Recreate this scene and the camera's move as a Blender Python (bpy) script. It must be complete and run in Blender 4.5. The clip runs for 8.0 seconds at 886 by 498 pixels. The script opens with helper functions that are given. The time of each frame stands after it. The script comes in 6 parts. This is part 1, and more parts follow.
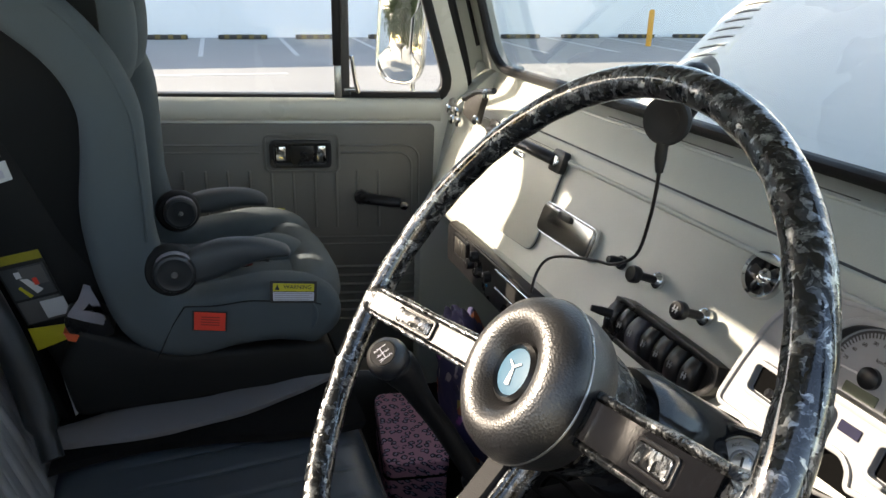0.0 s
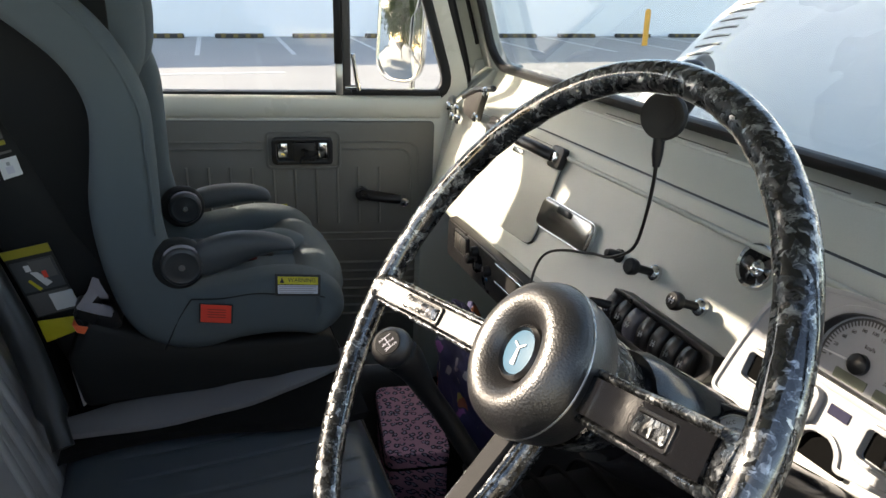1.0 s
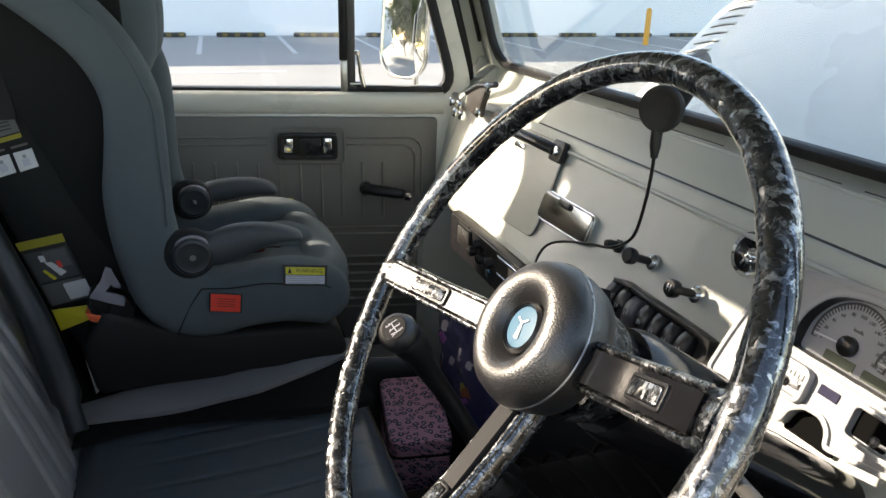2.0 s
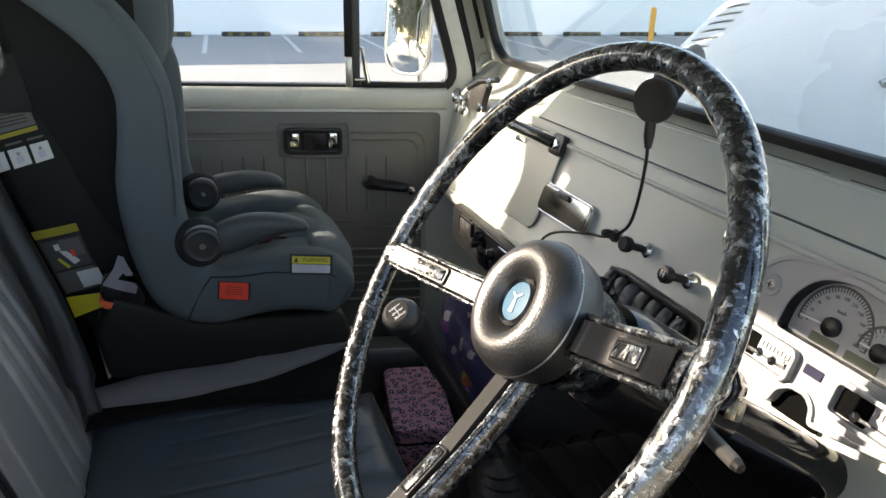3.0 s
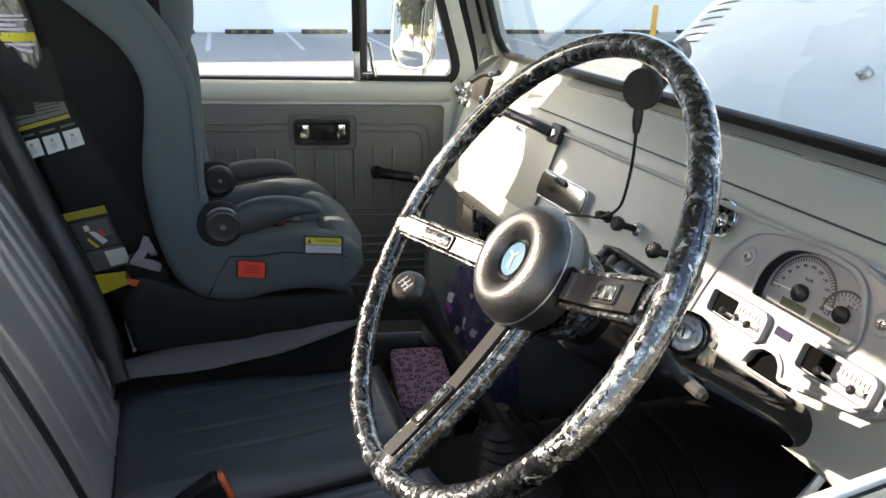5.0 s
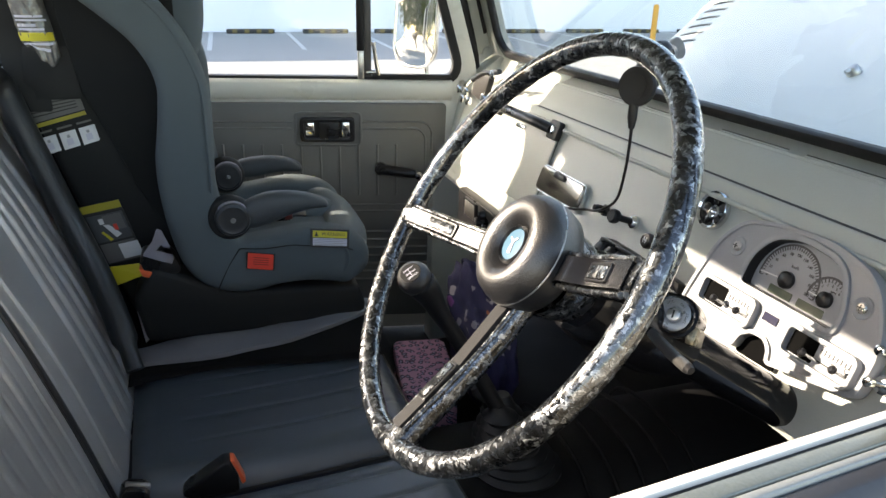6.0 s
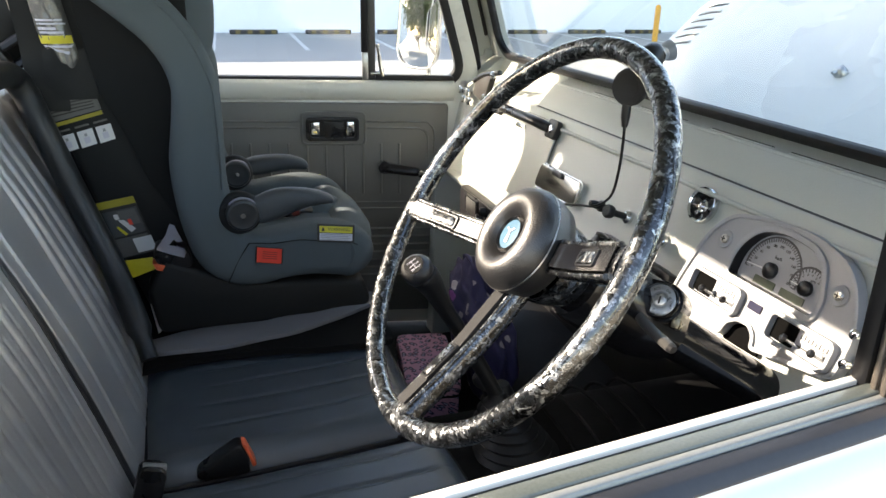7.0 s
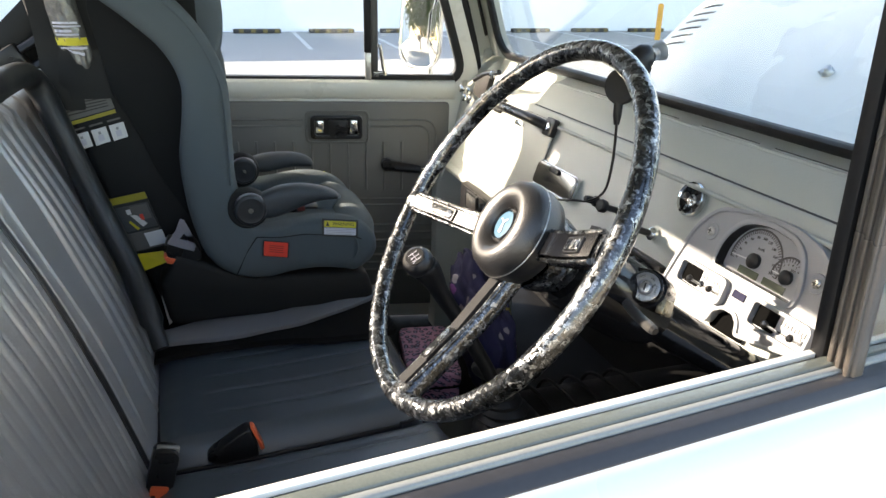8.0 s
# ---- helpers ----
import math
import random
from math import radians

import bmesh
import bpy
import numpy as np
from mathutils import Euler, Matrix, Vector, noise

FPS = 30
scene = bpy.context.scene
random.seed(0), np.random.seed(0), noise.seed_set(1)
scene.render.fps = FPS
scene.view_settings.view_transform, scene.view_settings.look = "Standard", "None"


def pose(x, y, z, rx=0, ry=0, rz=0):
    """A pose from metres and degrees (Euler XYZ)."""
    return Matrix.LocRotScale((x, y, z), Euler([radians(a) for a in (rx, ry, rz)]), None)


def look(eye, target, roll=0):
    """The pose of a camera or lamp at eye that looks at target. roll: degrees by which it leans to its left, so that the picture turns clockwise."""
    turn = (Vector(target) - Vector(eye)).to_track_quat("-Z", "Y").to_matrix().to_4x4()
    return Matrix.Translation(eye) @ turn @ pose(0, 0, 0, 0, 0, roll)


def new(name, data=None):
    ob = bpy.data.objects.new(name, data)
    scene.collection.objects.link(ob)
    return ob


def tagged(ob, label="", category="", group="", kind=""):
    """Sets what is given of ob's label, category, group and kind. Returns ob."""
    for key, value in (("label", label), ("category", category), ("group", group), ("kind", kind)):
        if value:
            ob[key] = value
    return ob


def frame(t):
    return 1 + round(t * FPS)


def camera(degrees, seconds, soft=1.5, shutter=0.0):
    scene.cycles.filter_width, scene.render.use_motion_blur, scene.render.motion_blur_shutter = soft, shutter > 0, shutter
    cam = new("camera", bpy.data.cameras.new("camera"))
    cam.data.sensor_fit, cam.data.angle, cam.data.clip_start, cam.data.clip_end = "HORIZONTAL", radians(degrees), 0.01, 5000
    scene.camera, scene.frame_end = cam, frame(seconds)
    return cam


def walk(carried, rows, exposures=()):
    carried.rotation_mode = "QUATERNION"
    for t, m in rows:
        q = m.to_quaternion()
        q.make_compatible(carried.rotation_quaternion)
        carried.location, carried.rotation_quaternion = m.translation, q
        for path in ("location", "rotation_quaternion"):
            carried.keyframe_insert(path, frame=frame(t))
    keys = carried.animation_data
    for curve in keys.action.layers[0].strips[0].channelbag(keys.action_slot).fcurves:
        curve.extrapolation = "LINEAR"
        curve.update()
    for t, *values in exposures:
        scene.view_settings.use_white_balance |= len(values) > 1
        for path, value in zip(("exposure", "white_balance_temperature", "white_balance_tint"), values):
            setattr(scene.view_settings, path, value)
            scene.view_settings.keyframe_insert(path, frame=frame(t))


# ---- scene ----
# Camera: seconds, eye x y z, yaw, pitch, roll
cam = camera(62.0, 8.0)
PATH = [
    (0, 0.2421, -0.6930, 1.6354, -19.700, -20.344, 1.464),
    (0.5, 0.2352, -0.7021, 1.6342, -19.892, -20.353, 1.518),
    (1, 0.2269, -0.7133, 1.6356, -20.008, -20.389, 1.586),
    (2.5, 0.2083, -0.7568, 1.6320, -19.792, -20.464, 1.619),
    (3, 0.2045, -0.7748, 1.6311, -19.578, -20.502, 1.562),
    (3.5, 0.1962, -0.7931, 1.6317, -19.590, -20.542, 1.560),
    (4, 0.1904, -0.8140, 1.6323, -19.452, -20.613, 1.571),
    (4.5, 0.1830, -0.8326, 1.6319, -19.436, -20.638, 1.566),
    (6, 0.1577, -0.8898, 1.6357, -19.350, -20.699, 1.510),
    (6.5, 0.1500, -0.9122, 1.6392, -19.282, -20.669, 1.500),
    (7, 0.1426, -0.9357, 1.6429, -19.157, -20.665, 1.478),
    (7.5, 0.1362, -0.9584, 1.6454, -19.091, -20.718, 1.409),
    (8, 0.1321, -0.9816, 1.6511, -18.901, -20.769, 1.356),
]
EXPOSURES = [(0.0, 1.83, 7500, 14), (8.0, 2.31, 7450, 14)]
walk(cam, [(t, pose(x, y, z, 90 + pitch, 0, yaw) @ pose(0, 0, 0, 0, 0, roll)) for t, x, y, z, yaw, pitch, roll in PATH], EXPOSURES)

# ---- world, sun, exposure ----
SUN_WAY = Vector((0.78, -0.48, -0.403)).normalized()
world = bpy.data.worlds.new("sky")
scene.world = world
world.use_nodes = True
wn = world.node_tree
wn.nodes.clear()
w_out = wn.nodes.new("ShaderNodeOutputWorld")
w_bg = wn.nodes.new("ShaderNodeBackground")
w_sky = wn.nodes.new("ShaderNodeTexSky")
w_sky.sky_type = "NISHITA"
w_sky.sun_disc = False
w_sky.sun_elevation = math.asin(-SUN_WAY.z)
w_sky.sun_rotation = math.atan2(-SUN_WAY.x, -SUN_WAY.y)
w_bg.inputs["Strength"].default_value = 0.15
wn.links.new(w_sky.outputs[0], w_bg.inputs["Color"])
wn.links.new(w_bg.outputs[0], w_out.inputs["Surface"])
sun_data = bpy.data.lights.new("sun", "SUN")
sun_data.energy = 3.8
sun_data.angle = radians(0.5)
sun_data.color = (1.0, 0.93, 0.82)
sun = new("sun", sun_data)
sun.matrix_basis = look((0, 0, 30), Vector((0, 0, 30)) + SUN_WAY)


# ---- materials ----
def material(name, base, rough=0.5, metal=0.0, var=0.08, scale=8.0, fine=220.0, bump=0.05, coat=0.0, spec=0.5, rough_var=0.08, dist=0.002, coat_rough=0.06):
    """A surface with a coarse and a fine variation of colour and gloss, and fine relief."""
    m = bpy.data.materials.new(name)
    m.use_nodes = True
    nt = m.node_tree
    p = nt.nodes["Principled BSDF"]
    co = nt.nodes.new("ShaderNodeTexCoord")
    n1 = nt.nodes.new("ShaderNodeTexNoise")
    n1.inputs["Scale"].default_value = scale
    n1.inputs["Detail"].default_value = 5
    n2 = nt.nodes.new("ShaderNodeTexNoise")
    n2.inputs["Scale"].default_value = fine
    n2.inputs["Detail"].default_value = 3
    add = nt.nodes.new("ShaderNodeMath")
    add.operation = "ADD"
    ramp = nt.nodes.new("ShaderNodeMapRange")
    ramp.inputs["From Min"].default_value = 0.6
    ramp.inputs["From Max"].default_value = 1.4
    ramp.inputs["To Min"].default_value = 1 - var
    ramp.inputs["To Max"].default_value = 1 + var
    mul = nt.nodes.new("ShaderNodeMixRGB")
    mul.blend_type = "MULTIPLY"
    mul.inputs["Fac"].default_value = 1.0
    mul.inputs["Color1"].default_value = (*base, 1)
    for n in (n1, n2):
        nt.links.new(co.outputs["Object"], n.inputs["Vector"])
    nt.links.new(n1.outputs["Fac"], add.inputs[0])
    nt.links.new(n2.outputs["Fac"], add.inputs[1])
    nt.links.new(add.outputs[0], ramp.inputs["Value"])
    nt.links.new(ramp.outputs[0], mul.inputs["Color2"])
    nt.links.new(mul.outputs[0], p.inputs["Base Color"])
    rr = nt.nodes.new("ShaderNodeMapRange")
    rr.inputs["From Min"].default_value = 0.3
    rr.inputs["From Max"].default_value = 0.7
    rr.inputs["To Min"].default_value = max(0.02, rough - rough_var)
    rr.inputs["To Max"].default_value = min(1.0, rough + rough_var)
    nt.links.new(n1.outputs["Fac"], rr.inputs["Value"])
    nt.links.new(rr.outputs[0], p.inputs["Roughness"])
    p.inputs["Metallic"].default_value = metal
    p.inputs["Coat Weight"].default_value = coat
    p.inputs["Coat Roughness"].default_value = coat_rough
    p.inputs["Specular IOR Level"].default_value = spec
    if bump:
        b = nt.nodes.new("ShaderNodeBump")
        b.inputs["Strength"].default_value = bump
        b.inputs["Distance"].default_value = dist
        nt.links.new(n2.outputs["Fac"], b.inputs["Height"])
        nt.links.new(b.outputs[0], p.inputs["Normal"])
    return m


def glass_material(name, tint=(1, 1, 1), rough=0.0):
    m = bpy.data.materials.new(name)
    m.use_nodes = True
    p = m.node_tree.nodes["Principled BSDF"]
    p.inputs["Base Color"].default_value = (*tint, 1)
    p.inputs["Roughness"].default_value = rough
    p.inputs["Transmission Weight"].default_value = 1.0
    p.inputs["IOR"].default_value = 1.45
    return m


def pearl_material():
    """Black celluloid with silvery flakes under a clear gloss."""
    m = bpy.data.materials.new("pearl_marble")
    m.use_nodes = True
    nt = m.node_tree
    p = nt.nodes["Principled BSDF"]
    co = nt.nodes.new("ShaderNodeTexCoord")
    warp = nt.nodes.new("ShaderNodeTexNoise")
    warp.inputs["Scale"].default_value = 85
    warp.inputs["Detail"].default_value = 3
    mixv = nt.nodes.new("ShaderNodeMixRGB")
    mixv.blend_type = "ADD"
    mixv.inputs["Fac"].default_value = 0.03
    nt.links.new(co.outputs["Object"], warp.inputs["Vector"])
    nt.links.new(co.outputs["Object"], mixv.inputs["Color1"])
    nt.links.new(warp.outputs["Color"], mixv.inputs["Color2"])
    v = nt.nodes.new("ShaderNodeTexVoronoi")
    v.inputs["Scale"].default_value = 190
    nt.links.new(mixv.outputs[0], v.inputs["Vector"])
    big = nt.nodes.new("ShaderNodeTexNoise")
    big.inputs["Scale"].default_value = 110
    big.inputs["Detail"].default_value = 2
    nt.links.new(co.outputs["Object"], big.inputs["Vector"])
    sep = nt.nodes.new("ShaderNodeSeparateColor")
    nt.links.new(v.outputs["Color"], sep.inputs[0])
    streak = nt.nodes.new("ShaderNodeTexVoronoi")
    streak.inputs["Scale"].default_value = 520
    nt.links.new(mixv.outputs[0], streak.inputs["Vector"])
    sep2 = nt.nodes.new("ShaderNodeSeparateColor")
    nt.links.new(streak.outputs["Color"], sep2.inputs[0])
    prod = nt.nodes.new("ShaderNodeMath")
    prod.operation = "MULTIPLY"
    nt.links.new(sep.outputs[0], prod.inputs[0])
    nt.links.new(big.outputs["Fac"], prod.inputs[1])
    blend = nt.nodes.new("ShaderNodeMath")
    blend.operation = "MULTIPLY_ADD"
    blend.inputs[1].default_value = 0.22
    nt.links.new(sep2.outputs[1], blend.inputs[0])
    nt.links.new(prod.outputs[0], blend.inputs[2])
    ramp = nt.nodes.new("ShaderNodeValToRGB")
    e = ramp.color_ramp.elements
    e[0].position, e[0].color = 0.22, (0.008, 0.009, 0.010, 1)
    e[1].position, e[1].color = 0.80, (0.54, 0.565, 0.58, 1)
    mid = ramp.color_ramp.elements.new(0.47)
    mid.color = (0.052, 0.057, 0.064, 1)
    nt.links.new(blend.outputs[0], ramp.inputs["Fac"])
    nt.links.new(ramp.outputs["Color"], p.inputs["Base Color"])
    p.inputs["Metallic"].default_value = 0.82
    p.inputs["Roughness"].default_value = 0.34
    p.inputs["Coat Weight"].default_value = 1.0
    p.inputs["Coat Roughness"].default_value = 0.03
    p.inputs["Coat IOR"].default_value = 1.75
    geo = nt.nodes.new("ShaderNodeNewGeometry")
    off = nt.nodes.new("ShaderNodeVectorMath")
    off.operation = "SUBTRACT"
    off.inputs[1].default_value = (0.5, 0.5, 0.5)
    nt.links.new(v.outputs["Color"], off.inputs[0])
    tilt = nt.nodes.new("ShaderNodeVectorMath")
    tilt.operation = "SCALE"
    tilt.inputs["Scale"].default_value = 0.43
    nt.links.new(off.outputs[0], tilt.inputs[0])
    both = nt.nodes.new("ShaderNodeVectorMath")
    both.operation = "ADD"
    nt.links.new(geo.outputs["Normal"], both.inputs[0])
    nt.links.new(tilt.outputs[0], both.inputs[1])
    unit = nt.nodes.new("ShaderNodeVectorMath")
    unit.operation = "NORMALIZE"
    nt.links.new(both.outputs[0], unit.inputs[0])
    nt.links.new(unit.outputs[0], p.inputs["Normal"])
    return m


def pebbled_material():
    """Black vinyl with a fine pebbled grain that sparkles in the light."""
    m = bpy.data.materials.new("grained_black_vinyl")
    m.use_nodes = True
    nt = m.node_tree
    p = nt.nodes["Principled BSDF"]
    co = nt.nodes.new("ShaderNodeTexCoord")
    v = nt.nodes.new("ShaderNodeTexVoronoi")
    v.inputs["Scale"].default_value = 640
    n = nt.nodes.new("ShaderNodeTexNoise")
    n.inputs["Scale"].default_value = 45
    n.inputs["Detail"].default_value = 4
    nt.links.new(co.outputs["Object"], v.inputs["Vector"])
    nt.links.new(co.outputs["Object"], n.inputs["Vector"])
    b = nt.nodes.new("ShaderNodeBump")
    b.invert = True
    b.inputs["Strength"].default_value = 0.9
    b.inputs["Distance"].default_value = 0.00022
    nt.links.new(v.outputs["Distance"], b.inputs["Height"])
    nt.links.new(b.outputs[0], p.inputs["Normal"])
    r = nt.nodes.new("ShaderNodeMapRange")
    r.inputs["From Min"].default_value = 0.3
    r.inputs["From Max"].default_value = 0.7
    r.inputs["To Min"].default_value = 0.35
    r.inputs["To Max"].default_value = 0.44
    nt.links.new(n.outputs["Fac"], r.inputs["Value"])
    nt.links.new(r.outputs[0], p.inputs["Roughness"])
    p.inputs["Base Color"].default_value = (0.010, 0.010, 0.011, 1)
    p.inputs["Specular IOR Level"].default_value = 1.0
    return m


def leopard_material():
    """Mauve cloth with broken dark rosettes round paler middles."""
    m = bpy.data.materials.new("pink_leopard_cloth")
    m.use_nodes = True
    nt = m.node_tree
    p = nt.nodes["Principled BSDF"]
    co = nt.nodes.new("ShaderNodeTexCoord")
    wob_n = nt.nodes.new("ShaderNodeTexNoise")
    wob_n.inputs["Scale"].default_value = 95
    mixv = nt.nodes.new("ShaderNodeMixRGB")
    mixv.blend_type = "ADD"
    mixv.inputs["Fac"].default_value = 0.009
    v = nt.nodes.new("ShaderNodeTexVoronoi")
    v.inputs["Scale"].default_value = 62
    v.inputs["Randomness"].default_value = 0.75
    gaps = nt.nodes.new("ShaderNodeTexNoise")
    gaps.inputs["Scale"].default_value = 120
    v.voronoi_dimensions = "2D"
    split = nt.nodes.new("ShaderNodeSeparateXYZ")
    lift = nt.nodes.new("ShaderNodeCombineXYZ")
    flat = nt.nodes.new("ShaderNodeVectorMath")
    flat.operation = "ADD"
    nt.links.new(co.outputs["Object"], split.inputs[0])
    nt.links.new(split.outputs["Z"], lift.inputs["X"])
    nt.links.new(split.outputs["Z"], lift.inputs["Y"])
    nt.links.new(co.outputs["Object"], flat.inputs[0])
    nt.links.new(lift.outputs[0], flat.inputs[1])
    nt.links.new(co.outputs["Object"], wob_n.inputs["Vector"])
    nt.links.new(co.outputs["Object"], gaps.inputs["Vector"])
    nt.links.new(flat.outputs[0], mixv.inputs["Color1"])
    nt.links.new(wob_n.outputs["Color"], mixv.inputs["Color2"])
    nt.links.new(mixv.outputs[0], v.inputs["Vector"])
    ramp = nt.nodes.new("ShaderNodeValToRGB")
    e = ramp.color_ramp.elements
    e[0].position, e[0].color = 0.0, (0.40, 0.40, 0.58, 1)
    e[1].position, e[1].color = 0.17, (0.36, 0.30, 0.44, 1)
    for pos, col in ((0.19, (0.030, 0.028, 0.060, 1)), (0.34, (0.030, 0.028, 0.060, 1)), (0.40, (0.60, 0.33, 0.47, 1))):
        a = e.new(pos)
        a.color = col
    hole = nt.nodes.new("ShaderNodeMapRange")
    hole.inputs["From Min"].default_value = 0.58
    hole.inputs["From Max"].default_value = 0.63
    cloth = nt.nodes.new("ShaderNodeMixRGB")
    cloth.inputs["Color2"].default_value = (0.58, 0.31, 0.45, 1)
    nt.links.new(gaps.outputs["Fac"], hole.inputs["Value"])
    nt.links.new(hole.outputs[0], cloth.inputs["Fac"])
    nt.links.new(v.outputs["Distance"], ramp.inputs["Fac"])
    nt.links.new(ramp.outputs["Color"], cloth.inputs["Color1"])
    nt.links.new(cloth.outputs[0], p.inputs["Base Color"])
    p.inputs["Roughness"].default_value = 0.7
    return m


def print_material():
    """Navy cloth with scattered pale and orange prints."""
    m = bpy.data.materials.new("navy_print_cloth")
    m.use_nodes = True
    nt = m.node_tree
    p = nt.nodes["Principled BSDF"]
    co = nt.nodes.new("ShaderNodeTexCoord")
    v = nt.nodes.new("ShaderNodeTexVoronoi")
    v.inputs["Scale"].default_value = 27
    crease = nt.nodes.new("ShaderNodeTexNoise")
    crease.inputs["Scale"].default_value = 40
    shift = nt.nodes.new("ShaderNodeMixRGB")
    shift.blend_type = "ADD"
    shift.inputs["Fac"].default_value = 0.03
    nt.links.new(co.outputs["Object"], crease.inputs["Vector"])
    nt.links.new(co.outputs["Object"], shift.inputs["Color1"])
    nt.links.new(crease.outputs["Color"], shift.inputs["Color2"])
    nt.links.new(shift.outputs[0], v.inputs["Vector"])
    dots = nt.nodes.new("ShaderNodeValToRGB")
    e = dots.color_ramp.elements
    e[0].position, e[0].color = 0.30, (1, 1, 1, 1)
    e[1].position, e[1].color = 0.36, (0, 0, 0, 1)
    nt.links.new(v.outputs["Distance"], dots.inputs["Fac"])
    hue = nt.nodes.new("ShaderNodeValToRGB")
    hue.color_ramp.interpolation = "CONSTANT"
    h = hue.color_ramp.elements
    h[0].position, h[0].color = 0.0, (0.36, 0.33, 0.36, 1)
    h[1].position, h[1].color = 0.20, (0.02, 0.02, 0.06, 1)
    for pos, col in ((0.55, (0.30, 0.09, 0.035, 1)), (0.7, (0.02, 0.02, 0.06, 1)), (0.8, (0.35, 0.28, 0.05, 1)), (0.9, (0.25, 0.08, 0.3, 1))):
        k = h.new(pos)
        k.color = col
    sep = nt.nodes.new("ShaderNodeSeparateColor")
    nt.links.new(v.outputs["Color"], sep.inputs[0])
    nt.links.new(sep.outputs[1], hue.inputs["Fac"])
    mix = nt.nodes.new("ShaderNodeMixRGB")
    mix.inputs["Color1"].default_value = (0.030, 0.028, 0.085, 1)
    nt.links.new(dots.outputs["Color"], mix.inputs["Fac"])
    nt.links.new(hue.outputs["Color"], mix.inputs["Color2"])
    nt.links.new(mix.outputs[0], p.inputs["Base Color"])
    p.inputs["Roughness"].default_value = 0.8
    return m


# Dash and door are one paint, darkened here for shade, lightened there for skylight.
CREAM = material("cream_paint_shaded", (0.395, 0.412, 0.380), 0.42, var=0.05, scale=3, fine=600, bump=0.012, coat=0.2, coat_rough=0.05, spec=0.2)
# Lighter copy of the dash paint; the window's sky light is in the colour.
CREAM_LIT = material("cream_paint_lit", (0.60, 0.595, 0.53), 0.32, var=0.03, scale=3, fine=600, bump=0.015, coat=0.4)
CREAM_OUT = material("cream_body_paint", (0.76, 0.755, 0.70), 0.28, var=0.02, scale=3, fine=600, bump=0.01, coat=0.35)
PANEL = material("grey_door_vinyl", (0.128, 0.128, 0.118), 0.45, var=0.06, scale=6, fine=900, bump=0.25)
RUBBER = material("black_rubber", (0.010, 0.010, 0.011), 0.45, spec=0.3, var=0.2, scale=10, fine=300, bump=0.1)
PLASTIC = material("black_plastic", (0.010, 0.010, 0.011), 0.32, var=0.1, scale=20, fine=900, bump=0.08, spec=0.4)
GRAIN = pebbled_material()
DISC = material("matt_black_charger", (0.011, 0.011, 0.012), 0.55, var=0.1, scale=40, fine=900, bump=0.05, spec=0.3)
GLOSSY = material("glossy_black_enamel", (0.006, 0.006, 0.007), 0.12, var=0.1, scale=25, fine=500, bump=0.04, spec=0.45)
# Lighter copy of the seat vinyl; the backrest's sheen is put into the colour.
SEAT_BACK = material("sheen_lightened_seat_vinyl", (0.222, 0.221, 0.222), 0.46, var=0.22, scale=7, fine=700, bump=0.12, spec=1.0, rough_var=0.08, coat=1.0, coat_rough=0.36)
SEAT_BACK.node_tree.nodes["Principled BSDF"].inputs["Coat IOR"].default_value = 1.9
CHROME = material("chrome", (0.75, 0.75, 0.74), 0.1, metal=1.0, var=0.02, bump=0.0, rough_var=0.04)
STEEL = material("brushed_steel", (0.5, 0.49, 0.47), 0.3, metal=1.0, var=0.06, fine=500, bump=0.05)
SILVER = material("silver_grey_plastic", (0.275, 0.285, 0.300), 0.35, var=0.04, fine=700, bump=0.06)
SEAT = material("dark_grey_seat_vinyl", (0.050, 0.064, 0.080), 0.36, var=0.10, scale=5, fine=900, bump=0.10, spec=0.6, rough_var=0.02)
PIPING = material("black_piping", (0.01, 0.01, 0.012), 0.45, var=0.1)
FABRIC = material("slate_grey_fabric", (0.083, 0.102, 0.111), 0.85, var=0.08, scale=9, fine=1300, bump=0.5, spec=0.2)
FABRIC_DARK = material("charcoal_fabric", (0.0085, 0.0088, 0.0092), 0.9, var=0.12, scale=9, fine=1200, bump=0.5, spec=0.1)
SHELL = material("dark_shell_plastic", (0.012, 0.0128, 0.0132), 0.55, spec=0.25, var=0.1, fine=800, bump=0.15)
ARM = material("grey_armrest_foam", (0.036, 0.042, 0.046), 0.55, var=0.06, fine=900, bump=0.2)
MAT_GREY = material("grey_seat_mat", (0.16, 0.16, 0.175), 0.75, var=0.08, fine=800, bump=0.3)
MAT_WEB = material("pale_grey_webbing", (0.23, 0.22, 0.25), 0.7, var=0.1, scale=60, fine=1200, bump=0.4)
WHITE = material("white_label", (0.62, 0.63, 0.64), 0.5, var=0.03, bump=0)
PRINT = material("dark_grey_label", (0.10, 0.10, 0.10), 0.45, var=0.06, bump=0)
OCHRE = material("dull_yellow_print", (0.30, 0.26, 0.02), 0.5, var=0.06, bump=0)
LILAC = material("pale_label", (0.5, 0.5, 0.58), 0.5, var=0.03, bump=0)
YELLOW = material("yellow_label", (0.55, 0.48, 0.025), 0.5, var=0.05, bump=0)
RED = material("red_label", (0.75, 0.06, 0.035), 0.5, var=0.05, bump=0)
ORANGE = material("orange_button", (0.75, 0.13, 0.05), 0.35, var=0.05, bump=0)
BLUE = material("blue_emblem", (0.030, 0.098, 0.160), 0.5, var=0.05, bump=0, spec=0.3)
INK = material("black_ink", (0.015, 0.015, 0.015), 0.5, var=0.02, bump=0)
INKG = material("dark_grey_print_ink", (0.06, 0.06, 0.06), 0.5, var=0.02, bump=0)
